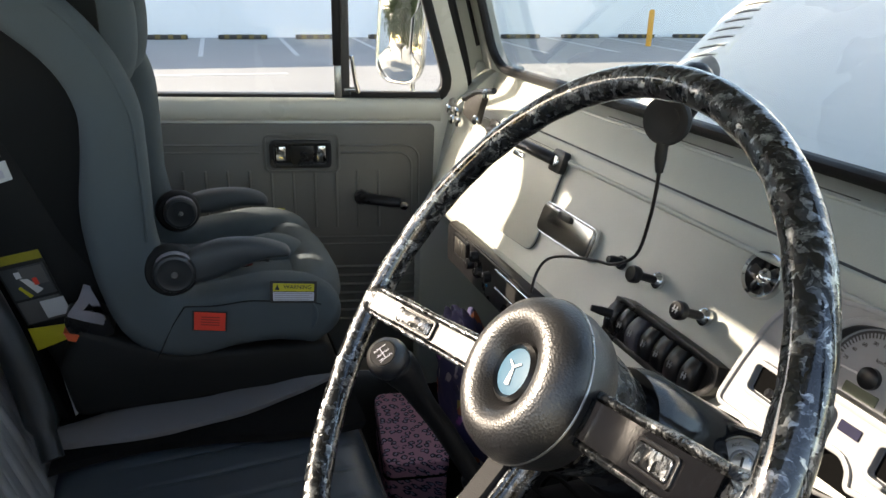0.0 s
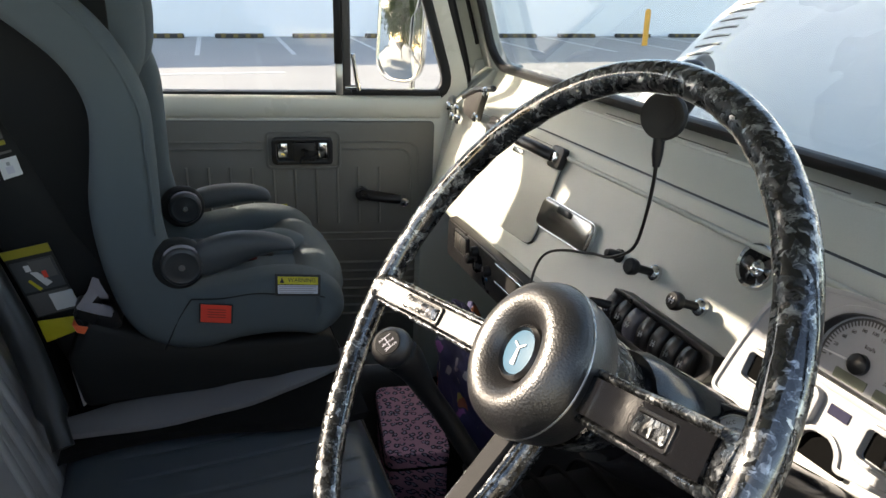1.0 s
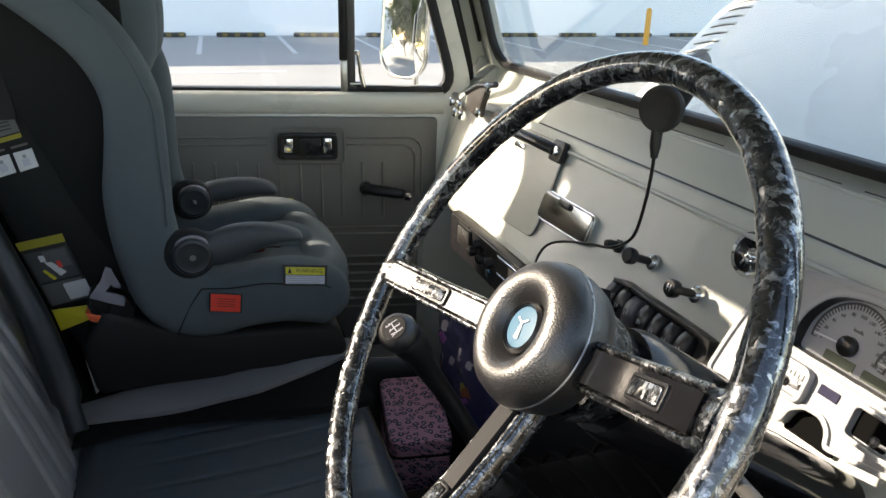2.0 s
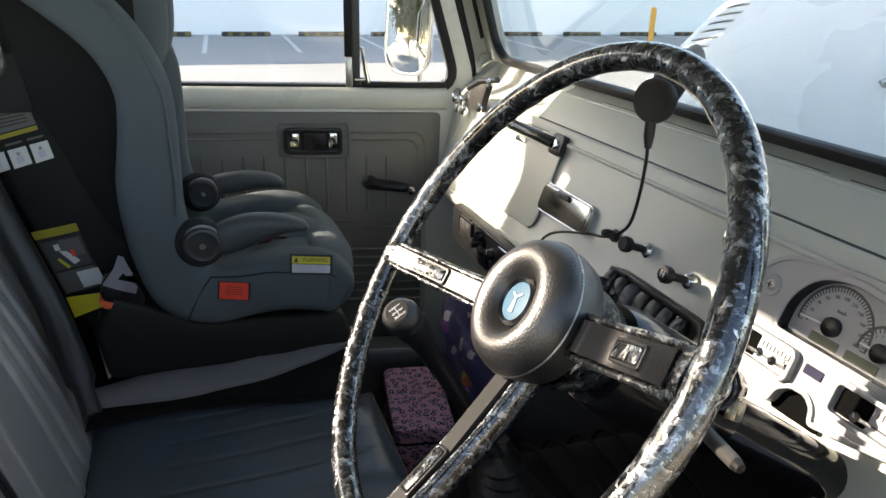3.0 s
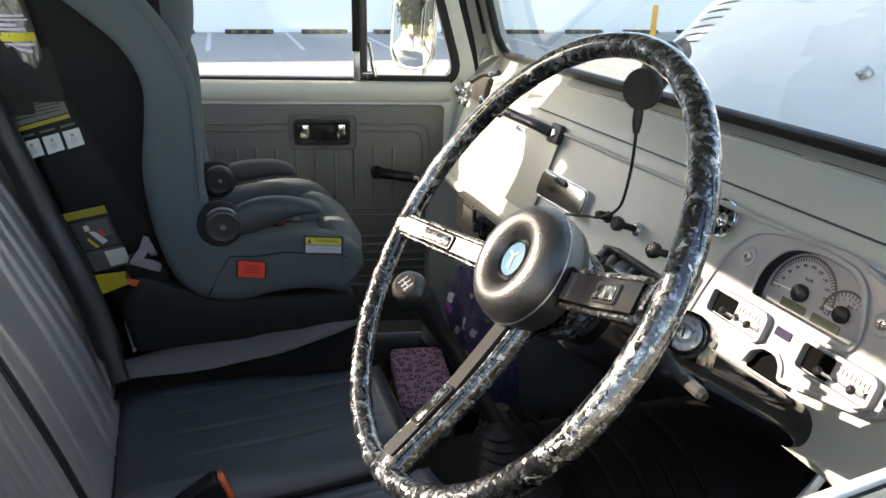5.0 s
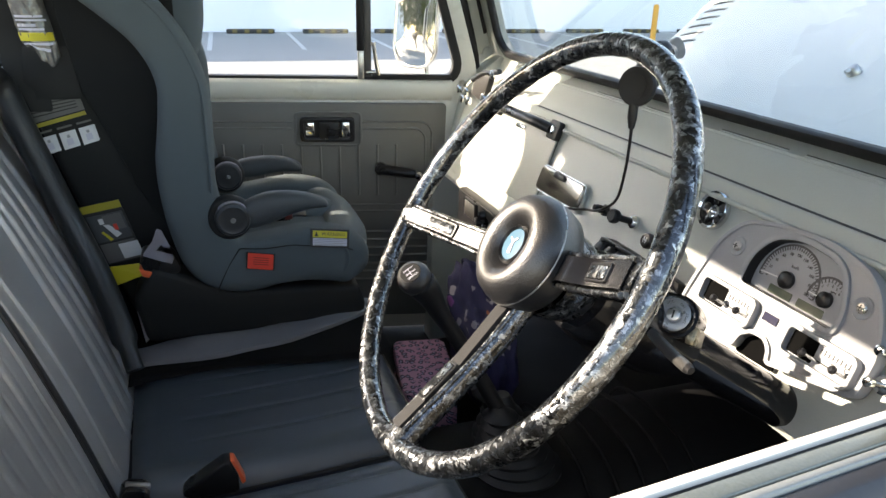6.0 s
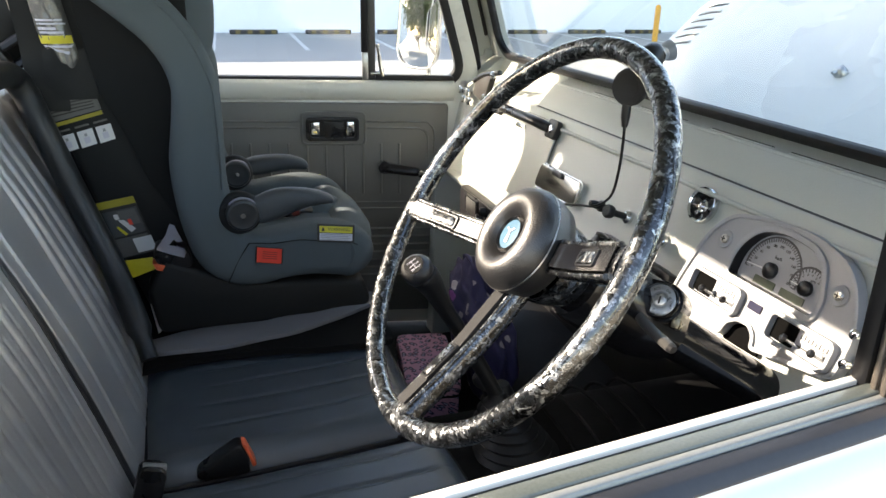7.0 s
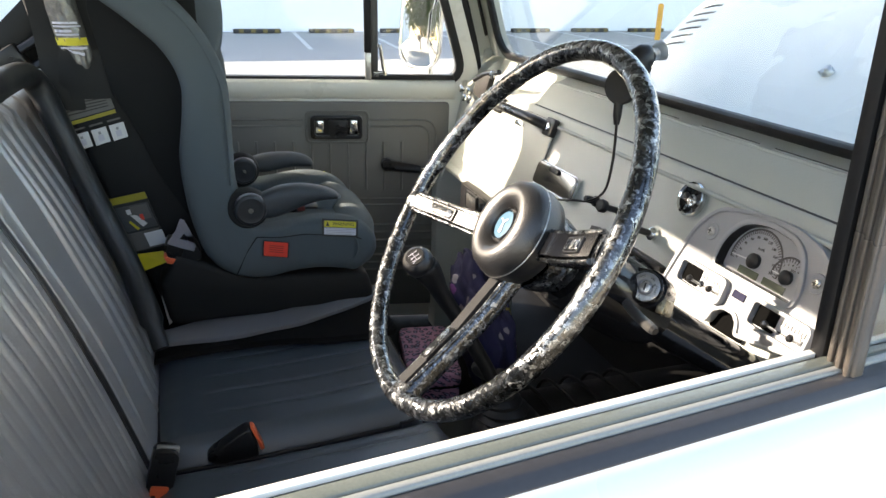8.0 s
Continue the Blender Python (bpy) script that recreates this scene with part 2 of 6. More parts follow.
LCD = material("olive_display", (0.10, 0.12, 0.085), 0.25, var=0.03, bump=0)
DIAL = material("grey_dial", (0.30, 0.31, 0.33), 0.5, var=0.02, bump=0)
FLOOR = material("black_floor_mat", (0.0060, 0.0060, 0.0063), 0.70, spec=0.12, var=0.2, scale=8, fine=400, bump=0.3)
ASPHALT = material("asphalt", (0.32, 0.317, 0.305), 0.85, var=0.16, scale=0.6, fine=40, bump=0.3)
PAINT = material("road_paint", (0.55, 0.55, 0.54), 0.7, var=0.1, scale=4, fine=60, bump=0.1)
WALLWHITE = material("white_render", (0.86, 0.88, 0.90), 0.85, var=0.03, scale=0.5, fine=20, bump=0.1)
KERB = material("black_wheel_stop_rubber", (0.03, 0.03, 0.03), 0.7, var=0.15, scale=5, fine=60)
BAND = material("worn_yellow_band", (0.16, 0.12, 0.04), 0.7, var=0.4, scale=9, fine=60)
POLEY = material("yellow_post_paint", (0.72, 0.36, 0.05), 0.5, var=0.08, scale=6, fine=90)
BARK = material("bark", (0.10, 0.075, 0.05), 0.9, var=0.3, scale=6, fine=50, bump=0.6)
LEAF = material("leaf", (0.105, 0.120, 0.055), 0.8, spec=0.15, var=0.4, scale=3, fine=40, bump=0)
MIRROR = bpy.data.materials.new("mirror_silver")
MIRROR.use_nodes = True
MIRROR.node_tree.nodes["Principled BSDF"].inputs["Metallic"].default_value = 1.0
MIRROR.node_tree.nodes["Principled BSDF"].inputs["Roughness"].default_value = 0.01
MIRROR.node_tree.nodes["Principled BSDF"].inputs["Base Color"].default_value = (0.85, 0.87, 0.86, 1)
GLASS = glass_material("clear_glass", (0.97, 0.99, 0.985))
TINTED = glass_material("faintly_green_glass", (0.962, 1.0, 0.968))
PEARL = pearl_material()
LEOPARD = leopard_material()
NAVY = print_material()


# ---- builders ----
FR, LOCAL = {}, {}


def thing(name, label, category, at=(0, 0, 0), m=None, group="", kind=""):
    """An Empty at a thing's base. With m its parts are given in m's own axes, else in world metres."""
    ob = new(name)
    ob.empty_display_size = 0.02
    f = m if m is not None else pose(*at)
    ob.matrix_basis = f
    FR[ob.name], LOCAL[ob.name] = f, m is not None
    return tagged(ob, label, category, group, kind)


def finish(name, bm, mat, sharp=38):
    bmesh.ops.recalc_face_normals(bm, faces=bm.faces)
    lim = radians(sharp)
    for f in bm.faces:
        f.smooth = True
    for e in bm.edges:
        if len(e.link_faces) == 2 and e.calc_face_angle(0) > lim:
            e.smooth = False
    me = bpy.data.meshes.new(name)
    bm.to_mesh(me)
    bm.free()
    me.materials.append(mat)
    return me


def part(name, bm, mat, parent, label="", sharp=38):
    if not LOCAL[parent.name]:
        bm.transform(FR[parent.name].inverted())
    ob = new(name, finish(name, bm, mat, sharp))
    ob.parent = parent
    FR[ob.name], LOCAL[ob.name] = FR[parent.name], LOCAL[parent.name]
    return tagged(ob, label)


def solid(name, bm, mat, label, category, kind="", group="", sharp=38):
    """A thing of one single mesh, given in world metres."""
    ob = new(name, finish(name, bm, mat, sharp))
    FR[ob.name], LOCAL[ob.name] = Matrix(), False
    return tagged(ob, label, category, group, kind)


def bevel(bm, w, seg=2, angle=20):
    if w:
        es = [e for e in bm.edges if len(e.link_faces) == 2 and e.calc_face_angle(0) > radians(angle)]
        bmesh.ops.bevel(bm, geom=es, offset=w, segments=seg, profile=0.5, affect="EDGES", clamp_overlap=True)
    return bm


def put(p, axis, h):
    return {"x": (h, p[0], p[1]), "y": (p[0], h, p[1]), "z": (p[0], p[1], h)}[axis]


def prism(pts, axis, lo, hi, w=0.0, seg=2):
    bm = bmesh.new()
    a = [bm.verts.new(put(p, axis, lo)) for p in pts]
    b = [bm.verts.new(put(p, axis, hi)) for p in pts]
    n = len(pts)
    bm.faces.new(a)
    bm.faces.new(b[::-1])
    for i in range(n):
        bm.faces.new((a[i], b[i], b[(i + 1) % n], a[(i + 1) % n]))
    bmesh.ops.recalc_face_normals(bm, faces=bm.faces)
    return bevel(bm, w, seg)


def box(x0, x1, y0, y1, z0, z1, w=0.0, seg=2):
    return prism([(x0, y0), (x1, y0), (x1, y1), (x0, y1)], "z", z0, z1, w, seg)


def ring(outer, inner, axis, lo, hi, w=0.0):
    bm = bmesh.new()
    n = len(outer)
    vs = [[bm.verts.new(put(p, axis, h)) for p in loop] for loop, h in ((outer, lo), (outer, hi), (inner, hi), (inner, lo))]
    for k in range(4):
        a, b = vs[k], vs[(k + 1) % 4]
        for i in range(n):
            j = (i + 1) % n
            bm.faces.new((a[i], a[j], b[j], b[i]))
    bmesh.ops.recalc_face_normals(bm, faces=bm.faces)
    return bevel(bm, w, 2)


def rrect(x0, x1, y0, y1, r, n=5):
    """A rounded rectangle; r is one radius, or four from the lower left corner round."""
    r = r if isinstance(r, (tuple, list)) else (r,) * 4
    pts = []
    for k, (cx, cy, a) in enumerate(((x0 + r[0], y0 + r[0], 180), (x1 - r[1], y0 + r[1], 270), (x1 - r[2], y1 - r[2], 0), (x0 + r[3], y1 - r[3], 90))):
        for i in range(n + 1):
            t = radians(a + 90 * i / n)
            pts.append((cx + r[k] * math.cos(t), cy + r[k] * math.sin(t)))
    return pts


def round_poly(pts, r, n=4):
    """A polygon with rounded corners; r one radius or one each."""
    out = []
    N = len(pts)
    for i, p in enumerate(pts):
        p = Vector(p)
        a, b = Vector(pts[i - 1]) - p, Vector(pts[(i + 1) % N]) - p
        rr = r[i] if isinstance(r, (tuple, list)) else r
        d = min(rr, a.length * 0.45, b.length * 0.45)
        s, e = p + a.normalized() * d, p + b.normalized() * d
        for k in range(n + 1):
            t = k / n
            q = s * (1 - t) ** 2 + p * 2 * t * (1 - t) + e * t * t
            out.append((q.x, q.y))
    return out


def grow(pts, d):
    """The polygon moved outward by d (for counterclockwise points)."""
    out = []
    N = len(pts)
    for i in range(N):
        a, b, c = Vector(pts[i - 1]), Vector(pts[i]), Vector(pts[(i + 1) % N])
        t = (c - a)
        if t.length < 1e-9:
            t = c - b
        t.normalize()
        out.append((b.x + t.y * d, b.y - t.x * d))
    return out


def smooth_path(pts, n=6):
    """A Catmull-Rom curve through points."""
    P = [Vector(p) for p in pts]
    P = [2 * P[0] - P[1]] + P + [2 * P[-1] - P[-2]]
    out = []
    for i in range(1, len(P) - 2):
        for k in range(n):
            t = k / n
            a, b, c, d = P[i - 1], P[i], P[i + 1], P[i + 2]
            out.append(0.5 * (2 * b + (c - a) * t + (2 * a - 5 * b + 4 * c - d) * t * t + (3 * b - a - 3 * c + d) * t ** 3))
    return out + [P[-2]]


def tube(pts, r, n=12, closed=False, flat=1.0, up=None):
    """A swept tube; r one radius or one per point; flat squashes it along the second axis."""
    P = [Vector(p) for p in pts]
    N = len(P)
    R = r if isinstance(r, (list, tuple)) else [r] * N
    bm = bmesh.new()
    prev = None
    rings = []
    for i in range(N):
        if closed:
            t = P[(i + 1) % N] - P[i - 1]
        else:
            t = P[min(i + 1, N - 1)] - P[max(i - 1, 0)]
        t.normalize()
        if up is not None:
            a = Vector(up).cross(t).normalized()
        elif prev is None:
            a = t.orthogonal().normalized()
        else:
            a = (prev - t * prev.dot(t)).normalized()
        prev = a
        b = t.cross(a)
        rings.append([bm.verts.new(P[i] + R[i] * (a * math.cos(2 * math.pi * k / n) + b * flat * math.sin(2 * math.pi * k / n))) for k in range(n)])
    for i in range(N if closed else N - 1):
        A, B = rings[i], rings[(i + 1) % N]
        for k in range(n):
            bm.faces.new((A[k], A[(k + 1) % n], B[(k + 1) % n], B[k]))
    if not closed:
        bm.faces.new(rings[0][::-1])
        bm.faces.new(rings[-1])
    return bm


def lathe(profile, n=32, m=None):
    """Radius and height pairs turned about z; ends at radius 0 close it."""
    bm = bmesh.new()
    rings = []
    for r, h in profile:
        if r < 1e-6:
            rings.append([bm.verts.new((0, 0, h))])
        else:
            rings.append([bm.verts.new((r * math.cos(2 * math.pi * k / n), r * math.sin(2 * math.pi * k / n), h)) for k in range(n)])
    for A, B in zip(rings, rings[1:]):
        for k in range(n):
            j = (k + 1) % n
            if len(A) == 1 and len(B) > 1:
                bm.faces.new((A[0], B[k], B[j]))
            elif len(B) == 1 and len(A) > 1:
                bm.faces.new((A[k], A[j], B[0]))
            elif len(A) > 1:
                bm.faces.new((A[k], A[j], B[j], B[k]))
    if m is not None:
        bm.transform(m)
    return bm


def loft(sections, close=True):
    """Skins equal loops of points into a closed body."""
    bm = bmesh.new()
    rows = [[bm.verts.new(p) for p in s] for s in sections]
    n = len(rows[0])
    for A, B in zip(rows, rows[1:]):
        for k in range(n):
            bm.faces.new((A[k], A[(k + 1) % n], B[(k + 1) % n], B[k]))
    if close:
        bm.faces.new(rows[0][::-1])
        bm.faces.new(rows[-1])
    return bm


def joined(*bms):
    out = bmesh.new()
    for b in bms:
        me = bpy.data.meshes.new("tmp")
        b.to_mesh(me)
        b.free()
        out.from_mesh(me)
        bpy.data.meshes.remove(me)
    return out


def _moved(bm, m):
    bm.transform(m)
    return bm


def arc_bm(r0, r1, a0, a1, z0, z1, m, n=20):
    bm = bmesh.new()
    rows = []
    for i in range(n + 1):
        a = radians(a0 + (a1 - a0) * i / n)
        rows.append([bm.verts.new((r * math.cos(a), r * math.sin(a), z)) for r, z in ((r0, z0), (r1, z0), (r1, z1), (r0, z1))])
    for A, B in zip(rows, rows[1:]):
        for k in range(4):
            bm.faces.new((A[k], A[(k + 1) % 4], B[(k + 1) % 4], B[k]))
    bm.faces.new(rows[0])
    bm.faces.new(rows[-1][::-1])
    bm.transform(m)
    return bm


def polar(poly, c, n=72):
    """A loop resampled at even angles round c."""
    out = []
    P = [Vector(p) - Vector(c) for p in poly]
    for k in range(n):
        d = Vector((math.cos(2 * math.pi * k / n), math.sin(2 * math.pi * k / n)))
        best = 0
        for a, b in zip(P, P[1:] + P[:1]):
            e = b - a
            den = d.x * e.y - d.y * e.x
            if abs(den) < 1e-12:
                continue
            t = (a.x * e.y - a.y * e.x) / den
            u = (a.x * d.y - a.y * d.x) / den
            if t > 0 and -1e-9 <= u <= 1 + 1e-9:
                best = max(best, t)
        out.append((c[0] + d.x * best, c[1] + d.y * best))
    return out


def axes(origin, x, y, z):
    return Matrix.Translation(origin) @ Matrix((x, y, z)).transposed().to_4x4()


def words(name, text, size, m, mat, parent, label="", depth=0.0003):
    """Lettering with the built-in font, as a mesh; m is its pose in the parent's axes."""
    cu = bpy.data.curves.new(name, "FONT")
    cu.body, cu.size, cu.extrude = text, size, depth
    cu.align_x, cu.align_y = "CENTER", "CENTER"
    cu.resolution_u = 3
    tmp = bpy.data.objects.new(name, cu)
    me = bpy.data.meshes.new_from_object(tmp)
    bpy.data.objects.remove(tmp)
    bm = bmesh.new()
    bm.from_mesh(me)
    bm.transform(m)
    return part(name, bm, mat, parent, label)


# ---- car park ----
ground = solid("ground", box(-150, 150, -150, 150, -0.3, 0.0), ASPHALT, "grey asphalt of an open car park", "ground", kind="structure")
solid("wall_far", box(-45, 70, 19.75, 20.1, 0, 5.5), WALLWHITE, "long white rendered wall behind the parking bays", "wall", kind="structure")
BAY = 1.93
for k in range(-4, 8):
    x = 0.9 + BAY * k
    line = solid("bay_line", prism([(x - 0.05, 19.6), (x + 0.05, 19.6), (x - 0.17, 15.2), (x - 0.27, 15.2)], "z", 0.0, 0.006), PAINT, "white painted parking bay line on asphalt", "road marking", kind="structure", group="bay lines")
    c = x + BAY / 2
    stop = solid("wheel_stop", box(c - 0.6, c + 0.6, 19.2, 19.35, 0, 0.11, 0.02), KERB, "black rubber wheel stop with worn yellow bands in a parking bay", "wheel stop", group="wheel stops")
    for k in range(4):
        part("band", box(c - 0.46 + 0.30 * k, c - 0.34 + 0.30 * k, 19.193, 19.352, 0.012, 0.1125, 0.004), BAND, stop, "worn yellow band")
lane = solid("lane_line", box(-9, 2.0, 12.25, 12.4, 0, 0.006), PAINT, "long white painted lane line on asphalt", "road marking", kind="structure")
post = solid("yellow_post", lathe([(0, 0), (0.075, 0), (0.075, 0.88), (0.05, 0.93), (0, 0.94)], 16, pose(12.14, 16.7, 0)), POLEY, "yellow painted steel safety post in the car park", "post")


def tree(at, height, spread, seed, limbs=26):
    rnd = random.Random(seed)
    t = thing("tree", "tall leafy tree with a thin uneven crown", "tree", at=at, m=pose(*at), group="trees behind the car")
    trunk = smooth_path([(0, 0, 0), (0.1, 0.05, height * 0.3), (-0.05, 0.1, height * 0.6), (0.1, 0, height * 0.9)], 5)
    bms = [tube(trunk, [0.10 * (1 - 0.85 * i / (len(trunk) - 1)) for i in range(len(trunk))], 8)]
    tips = []
    for k in range(limbs):
        a, z0 = rnd.uniform(0, 6.28), height * rnd.uniform(0.08, 0.80)
        L = spread * rnd.uniform(0.5, 1.0) * (1.1 - 0.5 * z0 / height)
        p1 = Vector((L * 0.5 * math.cos(a), L * 0.5 * math.sin(a), z0 + L * 0.35))
        p2 = Vector((L * math.cos(a + 0.3), L * math.sin(a + 0.3), z0 + L * 0.5))
        bms.append(tube([(0, 0, z0), p1, p2], [0.06, 0.04, 0.015], 6))
        tips += [p1, p2, (p1 + p2) / 2]
    part("trunk", joined(*bms), BARK, t)
    verts, faces = [], []
    for p in tips:
        for _ in range(170):
            c = p + Vector((rnd.gauss(0, 0.45), rnd.gauss(0, 0.45), rnd.gauss(0, 0.4)))
            u = Vector((rnd.gauss(0, 1), rnd.gauss(0, 1), rnd.gauss(0, 1))).normalized()
            v = u.orthogonal().normalized()
            s = rnd.uniform(0.07, 0.14)
            n = len(verts)
            verts += [c - u * s, c + v * s * 0.5, c + u * s, c - v * s * 0.5]
            faces.append((n, n + 1, n + 2, n + 3))
    me = bpy.data.meshes.new("crown")
    me.from_pydata([tuple(v) for v in verts], [], faces)
    me.materials.append(LEAF)
    crown = new("crown", me)
    crown.parent = t
    tagged(crown, kind="stuff")
    return t


tree((-13.6, 4.7, 0), 5.8, 4.6, 3, 44)
tree((-24.5, 5.4, 0), 7.4, 4.2, 5)
tree((-33.0, 6.5, 0), 8.0, 4.2, 8)

# ---- cab shell ----
TH = math.atan(0.216)
CT, ST = math.cos(TH), math.sin(TH)
cab_floor = solid("cab_floor", box(-0.34, 1.25, -0.72, 1.0, 0.62, 0.70), FLOOR, "black rubber covered cab floor", "floor", kind="structure")
hump = solid("transmission_hump", prism([(-0.14, 0.70), (0.24, 0.70), (0.19, 0.86), (0.12, 0.90), (-0.02, 0.90), (-0.09, 0.86)], "x", 0.25, 1.2, 0.03, 3), FLOOR, "black carpeted transmission hump in the footwell", "floor", kind="structure")
for x in (0.70, 0.75, 0.80, 0.85, 0.90):
    solid("hump_rib", tube(smooth_path([(x, -0.09, 0.862), (x, -0.01, 0.902), (x, 0.12, 0.902), (x, 0.195, 0.862), (x, 0.238, 0.72)], 4), 0.0038, 8), FLOOR, "raised rib across the black transmission cover", "floor rib", kind="structure", group="transmission cover ribs")
firewall = solid("firewall", box(1.10, 1.14, -0.72, 1.0, 0.62, 1.40), FLOOR, "black lined firewall behind the dashboard", "wall", kind="structure")
for side, y in (("passenger", 1.034), ("driver", -0.745)):
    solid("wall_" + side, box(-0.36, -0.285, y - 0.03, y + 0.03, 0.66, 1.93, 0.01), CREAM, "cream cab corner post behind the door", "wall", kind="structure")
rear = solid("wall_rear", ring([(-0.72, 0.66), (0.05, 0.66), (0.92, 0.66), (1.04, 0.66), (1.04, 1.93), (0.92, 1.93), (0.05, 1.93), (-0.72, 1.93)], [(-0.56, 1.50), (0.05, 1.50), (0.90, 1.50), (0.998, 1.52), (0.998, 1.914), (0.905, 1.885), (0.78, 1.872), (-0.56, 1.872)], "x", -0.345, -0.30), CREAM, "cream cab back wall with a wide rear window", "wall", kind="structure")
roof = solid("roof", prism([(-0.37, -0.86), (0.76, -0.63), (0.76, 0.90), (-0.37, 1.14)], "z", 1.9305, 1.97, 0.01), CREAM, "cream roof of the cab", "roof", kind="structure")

# ---- windshield ----
MW = axes((0.89, 0.13, 1.455), (0, -1, 0), (-0.2873, 0, 0.9578), (-0.9578, 0, -0.2873))
ws = thing("windshield", "flat front windshield in a cream frame with a black rubber seal", "windshield", m=MW, kind="structure")
glass_loop = rrect(-0.676, 0.676, 0.0, 0.455, (0.055, 0.055, 0.06, 0.06), 6)
seal_in = grow(glass_loop, -0.006)
part("frame", ring(rrect(-0.755, 0.755, -0.012, 0.515, (0.02, 0.02, 0.05, 0.05), 6), grow(glass_loop, 0.012), "z", -0.03, 0.003, 0.002), CREAM, ws)
part("seal", ring(grow(glass_loop, 0.010), seal_in, "z", -0.012, 0.009, 0.0055), RUBBER, ws, "black rubber windshield seal")
pane = part("pane", prism(grow(glass_loop, 0.003), "z", -0.004, 0.0), TINTED, ws, "clear windshield glass with a faint green tint")
pane.visible_shadow = False
part("weatherstrip", prism(rrect(-0.752, -0.735, 0.04, 0.48, 0.006, 3), "z", 0.003, 0.012, 0.002), RUBBER, ws, "black rubber strip on the pillar")

# ---- dashboard ----
dash = thing("dashboard", "cream painted steel dashboard with a pressed groove along its top", "dashboard", at=(0.8, 0.1, 1.2), kind="structure")
DY0, DY1 = -0.60, 0.80
face = [(0.741, 1.175), (0.746, 1.178), (0.8175, 1.3825), (0.8195, 1.3855), (0.8215, 1.3862), (0.8225, 1.3835), (0.8245, 1.3835), (0.8262, 1.3880), (0.860, 1.4285), (0.866, 1.431), (0.872, 1.4305), (0.895, 1.4405), (0.96, 1.445), (0.96, 1.16), (0.745, 1.165)]
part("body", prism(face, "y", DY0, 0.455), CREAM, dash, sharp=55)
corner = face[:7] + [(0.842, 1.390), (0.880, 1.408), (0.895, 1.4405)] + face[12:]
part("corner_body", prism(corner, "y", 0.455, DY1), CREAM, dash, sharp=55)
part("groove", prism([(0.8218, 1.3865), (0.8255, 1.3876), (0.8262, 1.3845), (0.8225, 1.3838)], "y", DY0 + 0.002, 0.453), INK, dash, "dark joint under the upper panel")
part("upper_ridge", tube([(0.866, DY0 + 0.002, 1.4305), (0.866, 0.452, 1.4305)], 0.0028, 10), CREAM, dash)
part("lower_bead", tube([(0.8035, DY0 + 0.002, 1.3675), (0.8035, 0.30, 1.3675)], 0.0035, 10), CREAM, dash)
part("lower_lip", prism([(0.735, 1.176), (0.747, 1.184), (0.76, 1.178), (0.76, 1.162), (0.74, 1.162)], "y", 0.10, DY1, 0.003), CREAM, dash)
for ya, yb in ((-0.40, -0.19), (-0.16, -0.03), (0.03, 0.16), (0.19, 0.32)):
    part("demister_slot", prism([(0.8770, 1.430), (0.8770, 1.4330), (0.8784, 1.4336), (0.8784, 1.430)], "y", ya, yb), INK, dash, "narrow dark demister slot")
    part("slot_lip", tube([(0.8755, ya, 1.4322), (0.8755, yb, 1.4322)], 0.0010, 6), CREAM, dash)
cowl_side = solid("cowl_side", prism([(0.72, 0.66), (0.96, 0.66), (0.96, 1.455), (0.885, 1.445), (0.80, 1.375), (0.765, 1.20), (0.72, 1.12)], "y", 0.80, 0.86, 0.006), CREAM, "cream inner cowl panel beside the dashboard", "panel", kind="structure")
MD = axes((0.785, 0, 1.30), (0, -1, 0), (0.3304, 0, 0.9438), (-0.9438, 0, 0.3304))


def dp(y, z):
    """A place on the dashboard's face, in its own axes."""
    return (-y, (z - 1.30) * 1.0595)


def bolt(parent, m, r, mat=CHROME, name="bolt", cross=False):
    part(name, lathe([(0, 0.0), (r, 0.0), (r, r * 0.35), (r * 0.75, r * 0.6), (0, r * 0.7)], 12, m), mat, parent)
    if cross:
        part("slot", cross_bm(r, m), INK, parent)


def cross_bm(r, m):
    bm = joined(box(-r * 0.55, r * 0.55, -r * 0.1, r * 0.1, r * 0.6, r * 0.78), box(-r * 0.1, r * 0.1, -r * 0.55, r * 0.55, r * 0.6, r * 0.78))
    bm.transform(m)
    return bm


# glove box lid
glove = thing("glove_box", "cream painted glove box lid with a small chrome latch", "glove box", m=MD)
gl = [dp(0.70, 1.365), dp(0.70, 1.205), dp(0.36, 1.21), dp(0.315, 1.245), dp(0.315, 1.362)]
gl = round_poly([dp(0.70, 1.205), dp(0.315, 1.218), dp(0.315, 1.372), dp(0.70, 1.372)], 0.025, 5)
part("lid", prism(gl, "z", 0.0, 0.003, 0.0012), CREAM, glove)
part("shadow_gap", ring(grow(gl, 0.0009), gl, "z", -0.001, 0.0004), INKG, glove, "dark gap round the lid")
part("latch", prism(rrect(-0.485, -0.445, *(sorted(((1.338 - 1.3) * 1.06, (1.347 - 1.3) * 1.06))), 0.004, 3), "z", 0.003, 0.008, 0.001), CHROME, glove, "small chrome latch")
# grab handle
grab = thing("grab_handle", "black grab handle with chrome bolts on the dashboard", "grab handle", m=MD)
part("bar", tube(smooth_path([(-0.58, 0.062, 0.004), (-0.55, 0.066, 0.03), (-0.45, 0.066, 0.035), (-0.37, 0.066, 0.03), (-0.335, 0.064, 0.012)], 5), 0.0115, 12, flat=0.8), PLASTIC, grab)
